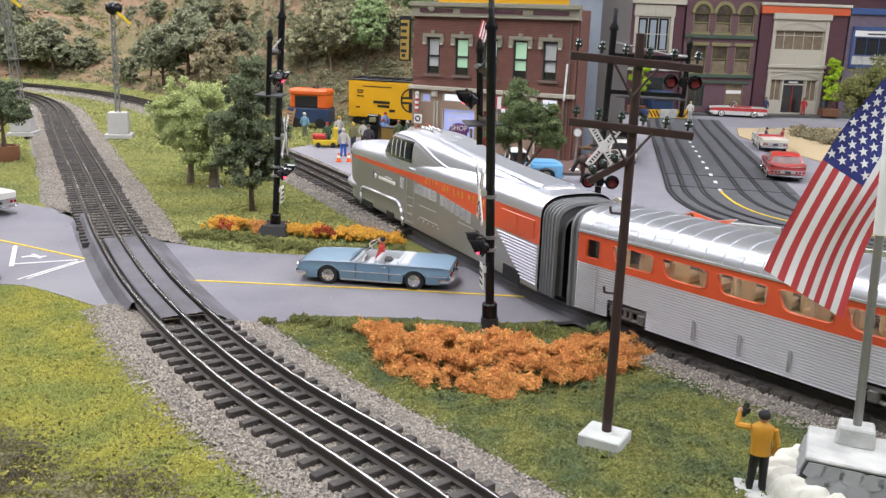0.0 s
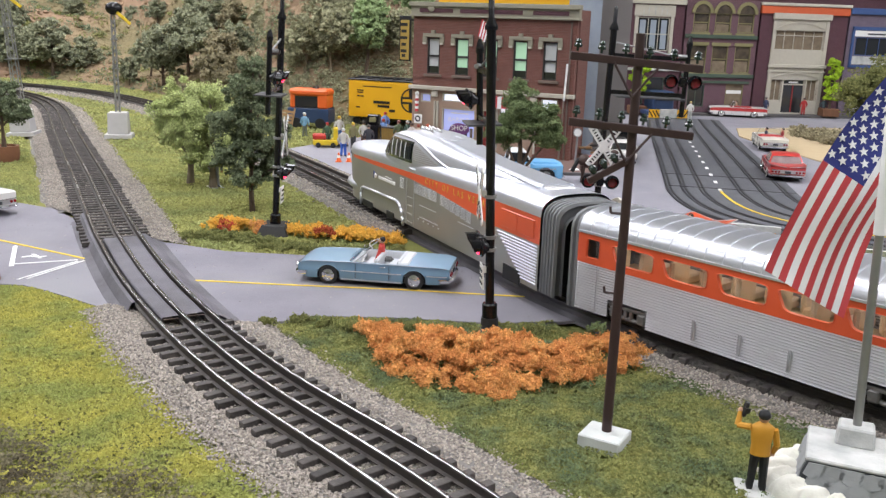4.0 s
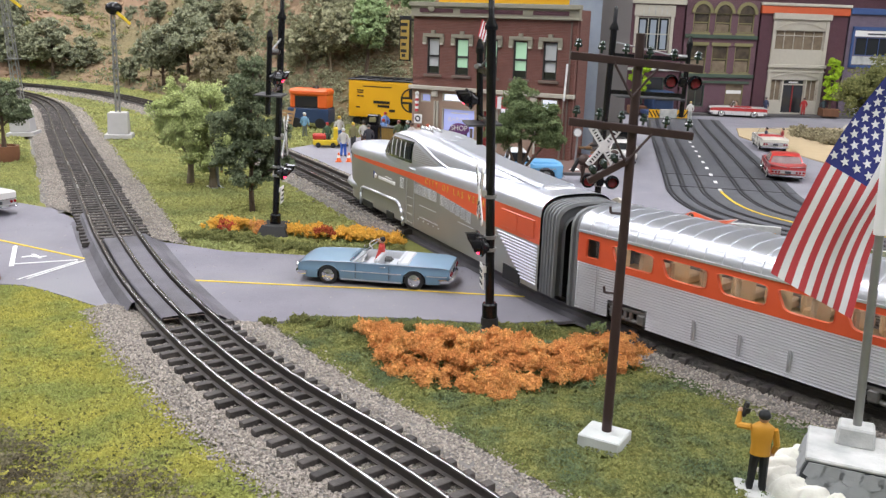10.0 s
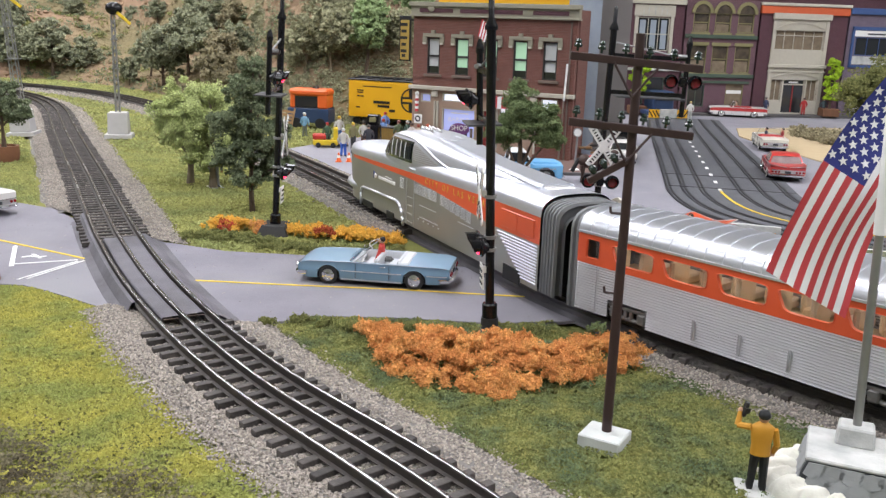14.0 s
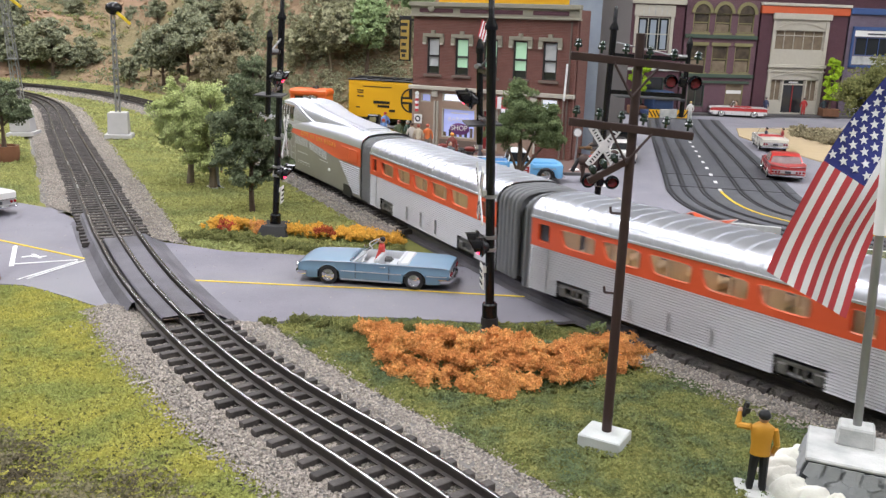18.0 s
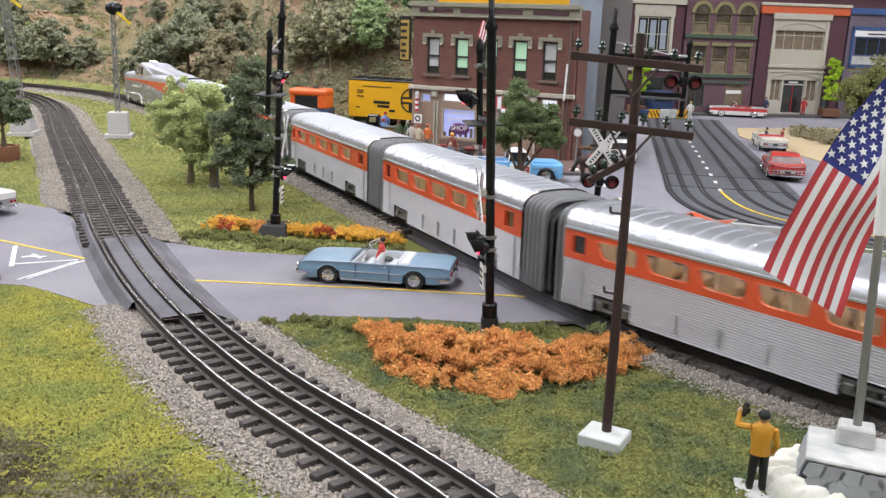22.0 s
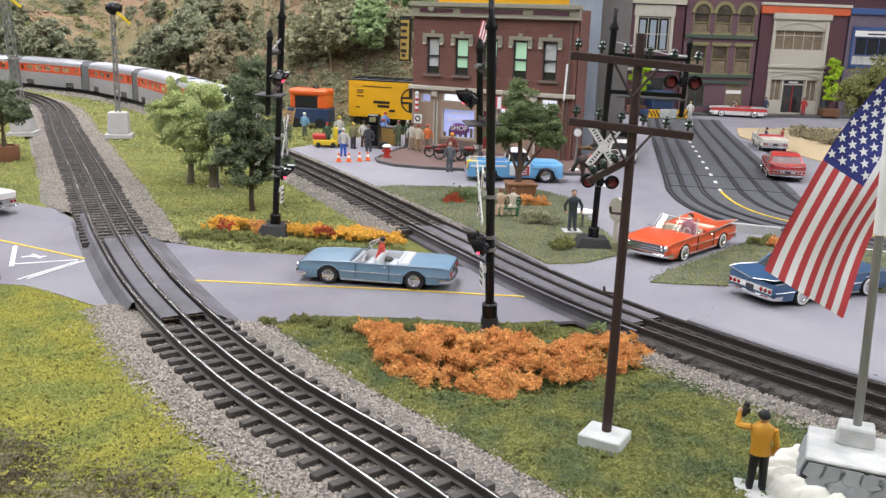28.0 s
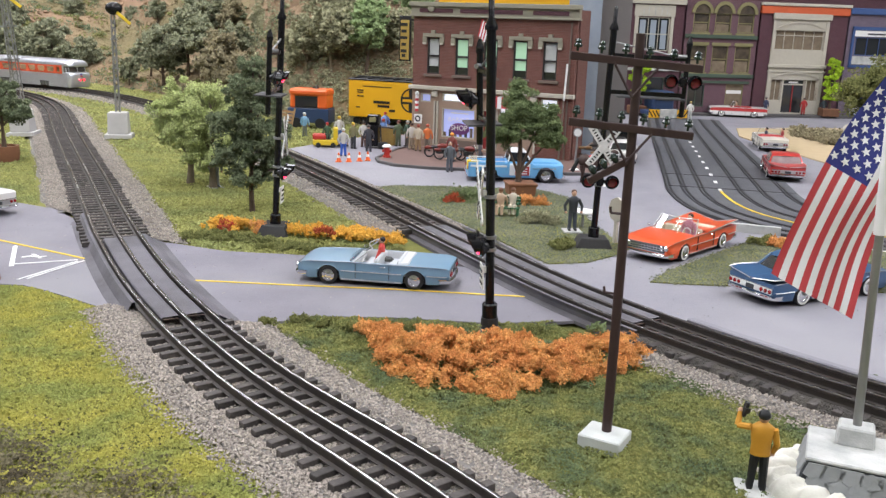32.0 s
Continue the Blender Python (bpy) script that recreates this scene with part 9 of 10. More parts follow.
# workmen, shoppers and townsfolk
for lab, x, y, z, turn, coat, legs, hat in (
        ("in a light blue jacket by the orange cab", -0.2410, 1.5030, 0, 160, (0.20, 0.38, 0.55), (0.12, 0.13, 0.10), (0.6, 0.6, 0.58)),
        ("in a white shirt and yellow helmet", -0.1760, 1.4500, 0.0012, 200, (0.55, 0.53, 0.48), (0.05, 0.12, 0.30), (0.65, 0.42, 0.03)),
        ("in bright blue overalls and a white hat", -0.1500, 1.2850, 0.0012, 190, (0.50, 0.48, 0.45), (0.03, 0.10, 0.45), (0.62, 0.62, 0.60)),
        ("in an olive coat and yellow helmet", -0.1440, 1.3650, 0.0012, 150, (0.20, 0.18, 0.09), (0.04, 0.04, 0.05), (0.62, 0.42, 0.05)),
        ("in a dark suit by the yellow boxcar", -0.1180, 1.3400, 0.0012, 180, (0.05, 0.05, 0.06), (0.04, 0.04, 0.05), (0.05, 0.04, 0.04)),
        ("in a white shirt and red hat near the boxcar", -0.1020, 1.4300, 0.0012, 140, (0.12, 0.22, 0.45), (0.45, 0.42, 0.38), (0.40, 0.05, 0.03)),
        ("in a green uniform on the sidewalk", -0.0760, 1.3900, 0.004, 210, (0.10, 0.13, 0.07), (0.09, 0.11, 0.06), (0.20, 0.06, 0.04)),
        ("in a cream shirt and tan trousers", -0.0430, 1.3420, 0.004, 170, (0.55, 0.48, 0.36), (0.30, 0.20, 0.11), (0.35, 0.08, 0.05)),
        ("in a pale coat by the shop door", -0.0540, 1.3600, 0.004, 200, (0.55, 0.52, 0.48), (0.35, 0.28, 0.2), (0.06, 0.03, 0.02)),
        ("in an orange vest by the shop window", -0.0290, 1.3480, 0.004, 160, (0.70, 0.18, 0.05), (0.20, 0.18, 0.15), (0.5, 0.1, 0.05)),
        ("in grey standing at the kerb", 0.0050, 1.1740, 0.0012, 20, (0.10, 0.11, 0.12), (0.10, 0.11, 0.13), (0.04, 0.03, 0.03)),
        ("in grey beside the motorcycle", 0.0480, 1.2500, 0.004, 90, (0.13, 0.13, 0.14), (0.08, 0.08, 0.09), (0.06, 0.05, 0.04)),
        ("in a red dress before the cream shop", 0.8640, 2.175, 0.007, 180, (0.42, 0.03, 0.03), (0.40, 0.03, 0.03), (0.05, 0.03, 0.03)),
        ("in dark blue before the cream shop", 0.9150, 2.182, 0.007, 180, (0.06, 0.09, 0.10), (0.03, 0.03, 0.04), (0.04, 0.03, 0.03)),
        ("in a white shirt by the shunting engine", 0.5480, 2.020, 0.0012, 180, (0.65, 0.64, 0.60), (0.5, 0.5, 0.48), (0.4, 0.3, 0.1)),
        ("in dark blue walking before the plum house", 0.7650, 2.155, 0.007, 120, (0.05, 0.06, 0.12), (0.04, 0.05, 0.10), (0.10, 0.09, 0.09)),
        ("in white and a dark apron by the pump", -0.1300, 1.3880, 0.0012, 170, (0.55, 0.53, 0.50), (0.10, 0.05, 0.04), (0.05, 0.04, 0.03)),
        ("in blue with a red cap before the boxcar", -0.1080, 1.5450, 0.0012, 190, (0.18, 0.28, 0.58), (0.50, 0.50, 0.48), (0.50, 0.05, 0.03)),
        ("in dark green bending by the shop corner", -0.0620, 1.3920, 0.004, 230, (0.05, 0.09, 0.06), (0.10, 0.09, 0.08), (0.45, 0.42, 0.38)),
        ("in an orange cap working on the motorcycle", 0.0080, 1.2500, 0.004, 150, (0.22, 0.05, 0.04), (0.10, 0.10, 0.11), (0.70, 0.28, 0.04)),
        ("in blue under the willow trees", -0.6100, 1.990, 0.0, 120, (0.05, 0.10, 0.30), (0.30, 0.06, 0.06), (0.05, 0.04, 0.03))):
    figurine("painted figurine " + lab, x, y, z, turn, 0.0415, coat, legs, hat)
figurine("painted figurine in a dark suit standing on the lawn", 0.1237, 0.8340, 0.0035, 5, 0.0400, (0.030, 0.035, 0.040), (0.055, 0.065, 0.085), (0.10, 0.045, 0.02), ((30, 0), (30, 0)), True)
for dx, c in ((-0.006, (0.50, 0.36, 0.25)), (0.007, (0.58, 0.52, 0.42))):
    figurine("painted figurine in pale clothes seated on the green bench", 0.0640 + dx, 0.9010 + dx * 0.2, 0.0035, 170, 0.038, c, c, (0.20, 0.09, 0.05), ((18, 30), (18, 30)), sitting=True)
figurine("painted figurine driving the yellow forklift", -0.1860, 1.3780, 0.0130, 200, 0.036, (0.05, 0.10, 0.05), (0.05, 0.08, 0.05), (0.5, 0.03, 0.02), sitting=True)
figurine("pale grey figurine standing under the willow trees", -0.2660, 1.0120, 0.0012, 30, 0.040, (0.34, 0.36, 0.38), (0.34, 0.36, 0.38), (0.2, 0.2, 0.2), plate=True)
# ---- slot-car road, verge and masts ----
M["sand"] = material("sand", (0.46, 0.36, 0.22), 0.95, color2=(0.38, 0.29, 0.17), scale=60, amount=0.6)
M["slot_black"] = material("slot_black", (0.012, 0.012, 0.014), 0.6, scale=90, amount=0.4)
M["rock_pale"] = material("rock_pale", (0.50, 0.47, 0.40), 0.9, color2=(0.33, 0.30, 0.25), scale=60, amount=0.8, bump=0.001)
M["bark"] = material("bark", (0.075, 0.050, 0.035), 0.9, color2=(0.12, 0.085, 0.06), scale=120, amount=0.8, bump=0.0006, bump_scale=400)
M["bark_grey"] = material("bark_grey", (0.20, 0.16, 0.11), 0.9, color2=(0.12, 0.09, 0.06), scale=120, amount=0.8, bump=0.0006, bump_scale=400)
M["terracotta"] = material("terracotta", (0.24, 0.105, 0.050), 0.85, color2=(0.17, 0.075, 0.04), scale=90, amount=0.7, bump=0.0004)
M["wood_brown"] = material("wood_brown", (0.17, 0.075, 0.035), 0.8, color2=(0.10, 0.045, 0.022), scale=90, amount=0.7)
LEAF = {
    "dark": material("leaf_dark", (0.180, 0.198, 0.130), 0.9, color2=(0.25, 0.248, 0.155), scale=30, amount=0.8, island=0.45, spec=0.15),
    "fir": material("leaf_fir", (0.118, 0.152, 0.090), 0.9, color2=(0.180, 0.200, 0.115), scale=40, amount=0.8, island=0.45, spec=0.15),
    "willow": material("leaf_willow", (0.500, 0.545, 0.250), 0.9, color2=(0.345, 0.405, 0.160), scale=45, amount=0.9, island=0.35, spec=0.15),
    "park": material("leaf_park", (0.175, 0.220, 0.100), 0.9, color2=(0.105, 0.145, 0.066), scale=40, amount=0.8, island=0.4, spec=0.15),
    "olive": material("leaf_olive", (0.275, 0.240, 0.150), 0.9, color2=(0.205, 0.180, 0.110), scale=30, amount=0.8, island=0.4, spec=0.15),
    "sage": material("leaf_sage", (0.300, 0.290, 0.180), 0.9, color2=(0.215, 0.215, 0.130), scale=30, amount=0.8, island=0.4, spec=0.15),
    "bright": material("leaf_bright", (0.260, 0.340, 0.160), 0.9, color2=(0.180, 0.240, 0.110), scale=30, amount=0.8, island=0.35, spec=0.15),
    "neon": material("leaf_neon", (0.330, 0.480, 0.030), 0.9, color2=(0.26, 0.40, 0.03), scale=30, amount=0.8, island=0.3, spec=0.15),
    "moss": material("leaf_moss", (0.195, 0.200, 0.070), 0.9, color2=(0.130, 0.140, 0.055), scale=30, amount=0.8, island=0.35, spec=0.15),
    "rust": material("leaf_rust", (0.63, 0.295, 0.100), 0.9, color2=(0.50, 0.200, 0.068), scale=150, amount=0.9, island=0.26, third=(0.68, 0.35, 0.12), big=60, spec=0.15),
    "gold": material("leaf_gold", (0.76, 0.47, 0.085), 0.9, color2=(0.66, 0.33, 0.06), scale=110, amount=0.9, island=0.2, spec=0.15),
    "crimson": material("leaf_crimson", (0.42, 0.075, 0.04), 0.9, color2=(0.34, 0.10, 0.04), scale=60, amount=0.9, island=0.3, spec=0.15),
}


def offset_line(pts, d):
    P = [Vector(p) for p in pts]
    out = []
    for i, p in enumerate(P):
        w = (P[min(i + 1, len(P) - 1)] - P[max(i - 1, 0)]).normalized()
        out.append((p.x - w.y * d, p.y + w.x * d))
    return out


def smooth_line(pts, k=8):
    P = [Vector(p) for p in pts]
    P = [2 * P[0] - P[1]] + P + [2 * P[-1] - P[-2]]
    out = []
    for i in range(1, len(P) - 2):
        a, b, c, d = P[i - 1:i + 3]
        for j in range(k):
            t = j / k
            out.append(tuple(0.5 * (2 * b + (c - a) * t + (2 * a - 5 * b + 4 * c - d) * t * t + (3 * b - a - 3 * c + d) * t ** 3)))
    return out + [tuple(P[-2])]


SLOT = smooth_line([(0.520, 2.030), (0.478, 1.820), (0.449, 1.662), (0.395, 1.366), (0.356, 1.157), (0.339, 1.060), (0.339, 0.975), (0.364, 0.912), (0.410, 0.868), (0.485, 0.835), (0.60, 0.82), (0.80, 0.83)])


def slot_road():
    root = thing("slot_track", "dark grey slot-car road with black slots through the town", "road", kind="structure")
    rows = []
    for a, b in zip(offset_line(SLOT, -0.066), offset_line(SLOT, 0.094)):
        rows.append([(*a, 0.0), (*a, 0.0024), (*b, 0.0024), (*b, 0.0)])
    part("roadbed", loft(bmesh.new(), rows), M["slotroad"], root, "dark grey plastic roadbed")
    for d in (-0.063, -0.044, -0.022, 0.025, 0.052, 0.080):
        for e in (-0.0022, 0.0022):
            a, b = offset_line(SLOT, d + e - 0.0012), offset_line(SLOT, d + e + 0.0012)
            part("slot", loft(bmesh.new(), [[(*p, 0.0024), (*p, 0.0029), (*q, 0.0029), (*q, 0.0024)] for p, q in zip(a, b)]), M["slot_black"], root, "black slot rail")
    for k in range(2):
        y = (1.10, 1.21)[k]
        i = min(range(len(SLOT)), key=lambda i: abs(SLOT[i][1] - y))
        line_strip("road_seam", [offset_line(SLOT, d)[i] for d in (-0.064, 0.0, 0.092)], 0.0014, M["slot_black"], "seam between two slot-road pieces", 0.0030)
    total = 0.0
    P = SLOT
    s = [0.0]
    for a, b in zip(P, P[1:]):
        s.append(s[-1] + math.dist(a, b))
    at = lambda x: (float(np.interp(x, s, [p[0] for p in P])), float(np.interp(x, s, [p[1] for p in P])))
    start = s[min(range(len(P)), key=lambda i: abs(P[i][1] - 1.70))]
    end = s[min(range(len(P)), key=lambda i: abs(P[i][1] - 1.09))]
    x = start
    while x < end:
        line_strip("lane_dash", [at(x), at(x + 0.020)], 0.0042, M["white_line"], "white painted lane dash", 0.0026)
        x += 0.062
    line_strip("lane_line", [at(end + (s[-1] - end) * k / 30) for k in range(31)], 0.0034, M["yellow_line"], "yellow painted lane line", 0.0026)
    a = offset_line(SLOT, -0.068)
    line_strip("kerb_line", [p for p in a if p[1] < 0.93 and p[0] > 0.33], 0.0030, M["white_line"], "white edge line of the slot road", 0.0026)
    br = thing("road_barrier", "low grey concrete wall beside the slot road", "barrier", pose(0.3080, 0.8560, 0.0, 0, 0, -20))
    part("wall", box(bmesh.new(), 0, 0, 0, 0.048, 0.004, 0.010, 0.0006), M["plinth_grey"], br)
    # sandy verge and rock
    poly = [(0.60, 1.845), (0.56, 1.70), (0.575, 1.50), (0.60, 1.30), (0.66, 1.15), (0.90, 1.15), (1.25, 1.45), (1.25, 1.86), (0.95, 1.93), (0.75, 1.90)]
    bm = slab(bmesh.new(), poly, 0.0, 0.0030)
    bmesh.ops.triangulate(bm, faces=[f for f in bm.faces if len(f.verts) > 4])
    solid("sand_verge", bm, M["sand"], "sandy tan verge between road and shops", "verge", kind="structure")
    bm = bmesh.new()
    bmesh.ops.create_icosphere(bm, subdivisions=3, radius=1.0, matrix=Matrix.LocRotScale((0, 0, 0.010), None, (0.026, 0.018, 0.017)))
    for v in bm.verts:
        v.co += v.co.normalized() * 0.006 * noise.noise(v.co * 90)
    solid("boulder", bm, M["rock_pale"], "pale weathered boulder on the verge", "rock", pose(0.785, 1.700, 0.010))


slot_road()


# ---- trees and shrubs ----
def clump_points(rng, centres, per, spread):
    """Points round many small clump centres."""
    out = []
    for c, r in centres:
        d = rng.normal(0, 1, (per, 3))
        d /= np.linalg.norm(d, axis=1)[:, None]
        rad = r * (0.25 + 1.0 * rng.random(per) ** 0.7)
        out.append(np.array(c)[None] + d * rad[:, None] * np.array((1, 1, spread))[None] * rng.uniform(0.6, 1.4, (1, 3)))
    return np.concatenate(out)


def crown_centres(rng, blobs, n):
    """Small clumps over the skin of some large ellipsoids (x, y, z, rx, ry, rz)."""
    res = []
    weights = np.array([b[3] * b[5] for b in blobs])
    for k in rng.choice(len(blobs), n, p=weights / weights.sum()):
        x, y, z, rx, ry, rz = blobs[k]
        d = rng.normal(0, 1, 3)
        d /= np.linalg.norm(d)
        f = 0.50 + 0.68 * rng.random()
        res.append(((x + d[0] * rx * f, y + d[1] * ry * f, z + d[2] * rz * f), (rx + rz) * (0.09 + 0.13 * rng.random() ** 1.5)))
    return res


def tree(label, m, height, blobs, leaf, n=60, per=60, size=0.0022, trunk=0.004, bark="bark", seed=1, fork=0, group="", category="tree", lean=0.0, spread=0.8):
    """blobs in units of the height."""
    rng = np.random.default_rng(seed)
    root = thing("tree", label, category, m, group)
    B = [tuple(v * height for v in b) for b in blobs]
    zc = min(b[2] - b[5] * 0.5 for b in B)
    top = max(b[2] for b in B)
    bm = bmesh.new()
    p = Vector((0, 0, -0.003))
    steps = 5
    for k in range(steps):
        q = Vector((lean * height * (k + 1) / steps + rng.uniform(-1, 1) * trunk * 0.5, rng.uniform(-1, 1) * trunk * 0.5, top * (k + 1) / steps))
        rod(bm, p, q, trunk * (1 - 0.17 * k) * (1.25 if k == 0 else 1), trunk * (1 - 0.17 * (k + 1)), 8)
        p = q
    part("trunk", bm, M[bark], root, "tapered trunk", smooth=True)
    bm = bmesh.new()
    for k, b in enumerate(B):
        t = 0.35 + 0.4 * (k / max(1, len(B)))
        a = Vector((lean * height * t, 0, max(zc * 0.6, b[2] * 0.55) if not fork else height * 0.10))
        rod(bm, a, Vector(b[:3]), trunk * (0.45 if not fork else 0.62), trunk * 0.15, 6)
        for _ in range(3):
            d = rng.normal(0, 1, 3)
            rod(bm, Vector(b[:3]) * 0.7 + a * 0.3, Vector(b[:3]) + Vector((d[0] * b[3], d[1] * b[4], d[2] * b[5])) * 0.45, trunk * 0.22, trunk * 0.08, 5)
    part("branchwork", bm, M[bark], root)
    pts = clump_points(rng, crown_centres(rng, B, n), per, spread)
    scatter("crown", pts, size, LEAF[leaf], "", "", seed=seed + 50, parent=root, tetra=True, squash=0.9, spiky=0.5)
    return root


def shrub(label, centres, leaf, size=0.0012, per=220, seed=1, m=None, group="", spread=0.8, category="shrub"):
    """centres: ((x, y, z), radius)."""
    rng = np.random.default_rng(seed)
    out = []
    for c, r in centres:
        for _ in range(14):
            d = rng.normal(0, 1, 3)
            d /= np.linalg.norm(d)
            d[2] = abs(d[2]) * 1.05 - 0.25
            d *= r * rng.uniform(0.40, 1.08)
            p = np.array((c[0] + d[0], c[1] + d[1], c[2] + d[2] * spread))
            out.append(p[None] + rng.normal(0, r * rng.uniform(0.10, 0.19), (per // 14, 3)))
    pts = np.concatenate(out)
    pts[:, 2] = np.maximum(pts[:, 2], 0.0004)
    ob = scatter("shrub", pts, size, LEAF[leaf], "", "", seed=seed + 9, tetra=True, squash=0.9, spiky=0.5)
    del ob["kind"]
    if m is not None:
        ob.matrix_basis = m
    return tagged(ob, label, category, group)


def near_plants():
    # the pruned fir-like tree by the west signal
    fir = [(0.02, 0, 0.92, 0.08, 0.08, 0.08), (-0.05, 0, 0.79, 0.12, 0.12, 0.09), (0.06, 0.02, 0.69, 0.13, 0.13, 0.08), (-0.09, 0, 0.57, 0.14, 0.14, 0.08), (0.10, 0, 0.50, 0.14, 0.14, 0.08), (-0.02, 0.02, 0.40, 0.17, 0.16, 0.08), (-0.15, 0, 0.34, 0.11, 0.11, 0.06), (0.15, 0, 0.31, 0.11, 0.11, 0.07), (0.0, 0, 0.24, 0.14, 0.14, 0.06)]
    tree("dark green spreading evergreen beside the crossing signal", pose(-0.1962, 0.8865, 0), 0.160, fir, "fir", 230, 170, 0.00115, 0.0027, seed=3)
    wil = [(-0.02, 0, 0.86, 0.19, 0.18, 0.15), (-0.17, 0, 0.68, 0.17, 0.16, 0.19), (0.14, 0, 0.66, 0.17, 0.16, 0.20), (-0.02, -0.05, 0.52, 0.20, 0.18, 0.20), (-0.20, 0, 0.52, 0.12, 0.12, 0.14)]
    tree("light green feathery willow on the grass", pose(-0.3010, 1.0300, 0), 0.121, wil, "willow", 170, 200, 0.00098, 0.0042, "bark_grey", seed=5, group="willows")
    wil2 = [(0.0, 0, 0.80, 0.20, 0.18, 0.16), (-0.17, 0, 0.62, 0.18, 0.17, 0.20), (0.19, 0, 0.62, 0.19, 0.18, 0.22), (0.03, -0.05, 0.46, 0.22, 0.18, 0.20), (0.22, 0, 0.38, 0.15, 0.15, 0.16), (-0.10, 0, 0.30, 0.16, 0.15, 0.12)]
    tree("light green feathery willow leaning over a small figure", pose(-0.2680, 1.0080, 0), 0.120, wil2, "willow", 200, 200, 0.00098, 0.0042, "bark_grey", seed=6, group="willows")
    prk = [(-0.02, 0, 0.86, 0.17, 0.18, 0.16), (0.20, 0, 0.66, 0.19, 0.18, 0.16), (-0.20, 0, 0.56, 0.16, 0.17, 0.14), (0.0, -0.06, 0.62, 0.17, 0.17, 0.17), (0.32, 0, 0.50, 0.15, 0.15, 0.12)]
    pl = thing("planter", "square brown planter with soil on the lawn", "planter", pose(0.0880, 1.0210, 0.002, 0, 0, 8))
    part("box", box(bmesh.new(), 0, 0, 0, 0.030, 0.026, 0.0125, 0.001, taper=1.08), M["terracotta"], pl)
    part("rim", box(bmesh.new(), 0, 0, 0.0120, 0.035, 0.031, 0.0030, 0.0008), M["terracotta"], pl)
    tree("dense green tree with a forked trunk in a brown planter", pose(0.0850, 1.0210, 0.0145), 0.112, prk, "park", 200, 190, 0.00105, 0.0036, seed=7, fork=1)
    lt = [(0.0, 0, 0.78, 0.24, 0.24, 0.15), (-0.16, 0, 0.58, 0.26, 0.24, 0.17), (0.20, 0, 0.55, 0.22, 0.22, 0.16), (-0.25, 0, 0.42, 0.20, 0.2, 0.13)]
    pl = thing("planter", "round brown barrel planter on the far grass", "planter", pose(-0.5780, 1.1500, 0.0))
    part("tub", lathe(bmesh.new(), [(0.0165, 0), (0.0185, 0.010), (0.0180, 0.0205), (0.0150, 0.0205), (0.0150, 0.018)], 18), M["terracotta"], pl, smooth=True)
    tree("dark green bushy tree in a barrel planter", pose(-0.5780, 1.1500, 0.016), 0.095, lt, "fir", 130, 150, 0.0013, 0.0030, seed=8)
    # orange shrubs round the middle signal
    poly = [(x, y - 0.0125) for x, y in ((-0.054, 0.532), (-0.030, 0.486), (-0.006, 0.464), (0.017, 0.456), (0.048, 0.456), (0.070, 0.464), (0.088, 0.487), (0.112, 0.486), (0.124, 0.520), (0.112, 0.540), (0.098, 0.540), (0.072, 0.512), (0.050, 0.526), (0.020, 0.526), (-0.010, 0.530), (-0.046, 0.547))]
    rng = np.random.default_rng(21)
    P = np.stack((rng.uniform(-0.055, 0.13, 900), rng.uniform(0.43, 0.55, 900)), 1)
    P = P[inside(poly, P)]
    keep = []
    for p in P:
        if all(math.dist(p, q) > 0.0072 for q in keep) and math.dist(p, (0.0319, 0.544)) > 0.010:
            keep.append(tuple(p))
    keep.sort()

    def rim(p):
        """Distance from the edge of the planting."""
        best = 9.0
        for u, w in zip(poly, poly[1:] + poly[:1]):
            u, w, c = Vector(u), Vector(w), Vector(p)
            t = max(0.0, min(1.0, (c - u).dot(w - u) / (w - u).length_squared))
            best = min(best, (u.lerp(w, t) - c).length)
        return best
    for k in range(0, len(keep), 6):
        cs = [((x, y, 0.0010 + min(0.0090, 0.5 * rim((x, y))) + rng.uniform(-0.0038, 0.0044)), rng.uniform(0.0058, 0.0096)) for x, y in keep[k:k + 6]]
        shrub("bushy orange autumn shrub round the signal foot", cs, "rust", 0.00068, 1100, 30 + k, group="orange shrubs")
    for x, y in ((0.062, 0.490), (0.098, 0.526)):
        shrub("small green tuft among the orange shrubs", [((x, y, 0.010), 0.006)], "park", 0.0011, 260, int(x * 1000) + 90)
    # yellow shrubs along the back edge of the road
    k = 0
    for cs, leaf in (([(-0.214, 0.800), (-0.206, 0.806), (-0.198, 0.800)], "gold"), ([(-0.200, 0.794)], "crimson"), ([(-0.191, 0.797), (-0.183, 0.800)], "gold"), ([(-0.172, 0.792), (-0.166, 0.786)], "rust"),
                     ([(-0.136, 0.788), (-0.130, 0.782)], "gold"), ([(-0.117, 0.786), (-0.110, 0.780)], "gold"), ([(-0.108, 0.776)], "crimson"), ([(-0.094, 0.776), (-0.086, 0.780), (-0.077, 0.782), (-0.070, 0.772), (-0.062, 0.770), (-0.082, 0.770)], "gold"), ([(-0.052, 0.762), (-0.042, 0.758)], "gold")):
        shrub({"gold": "low golden yellow shrub", "rust": "low orange shrub", "crimson": "small dark red shrub"}[leaf] + " along the road edge", [((x, y, 0.006), 0.0088) for x, y in cs], leaf, 0.00095, 800, 140 + k, group="yellow shrubs")
        k += 1
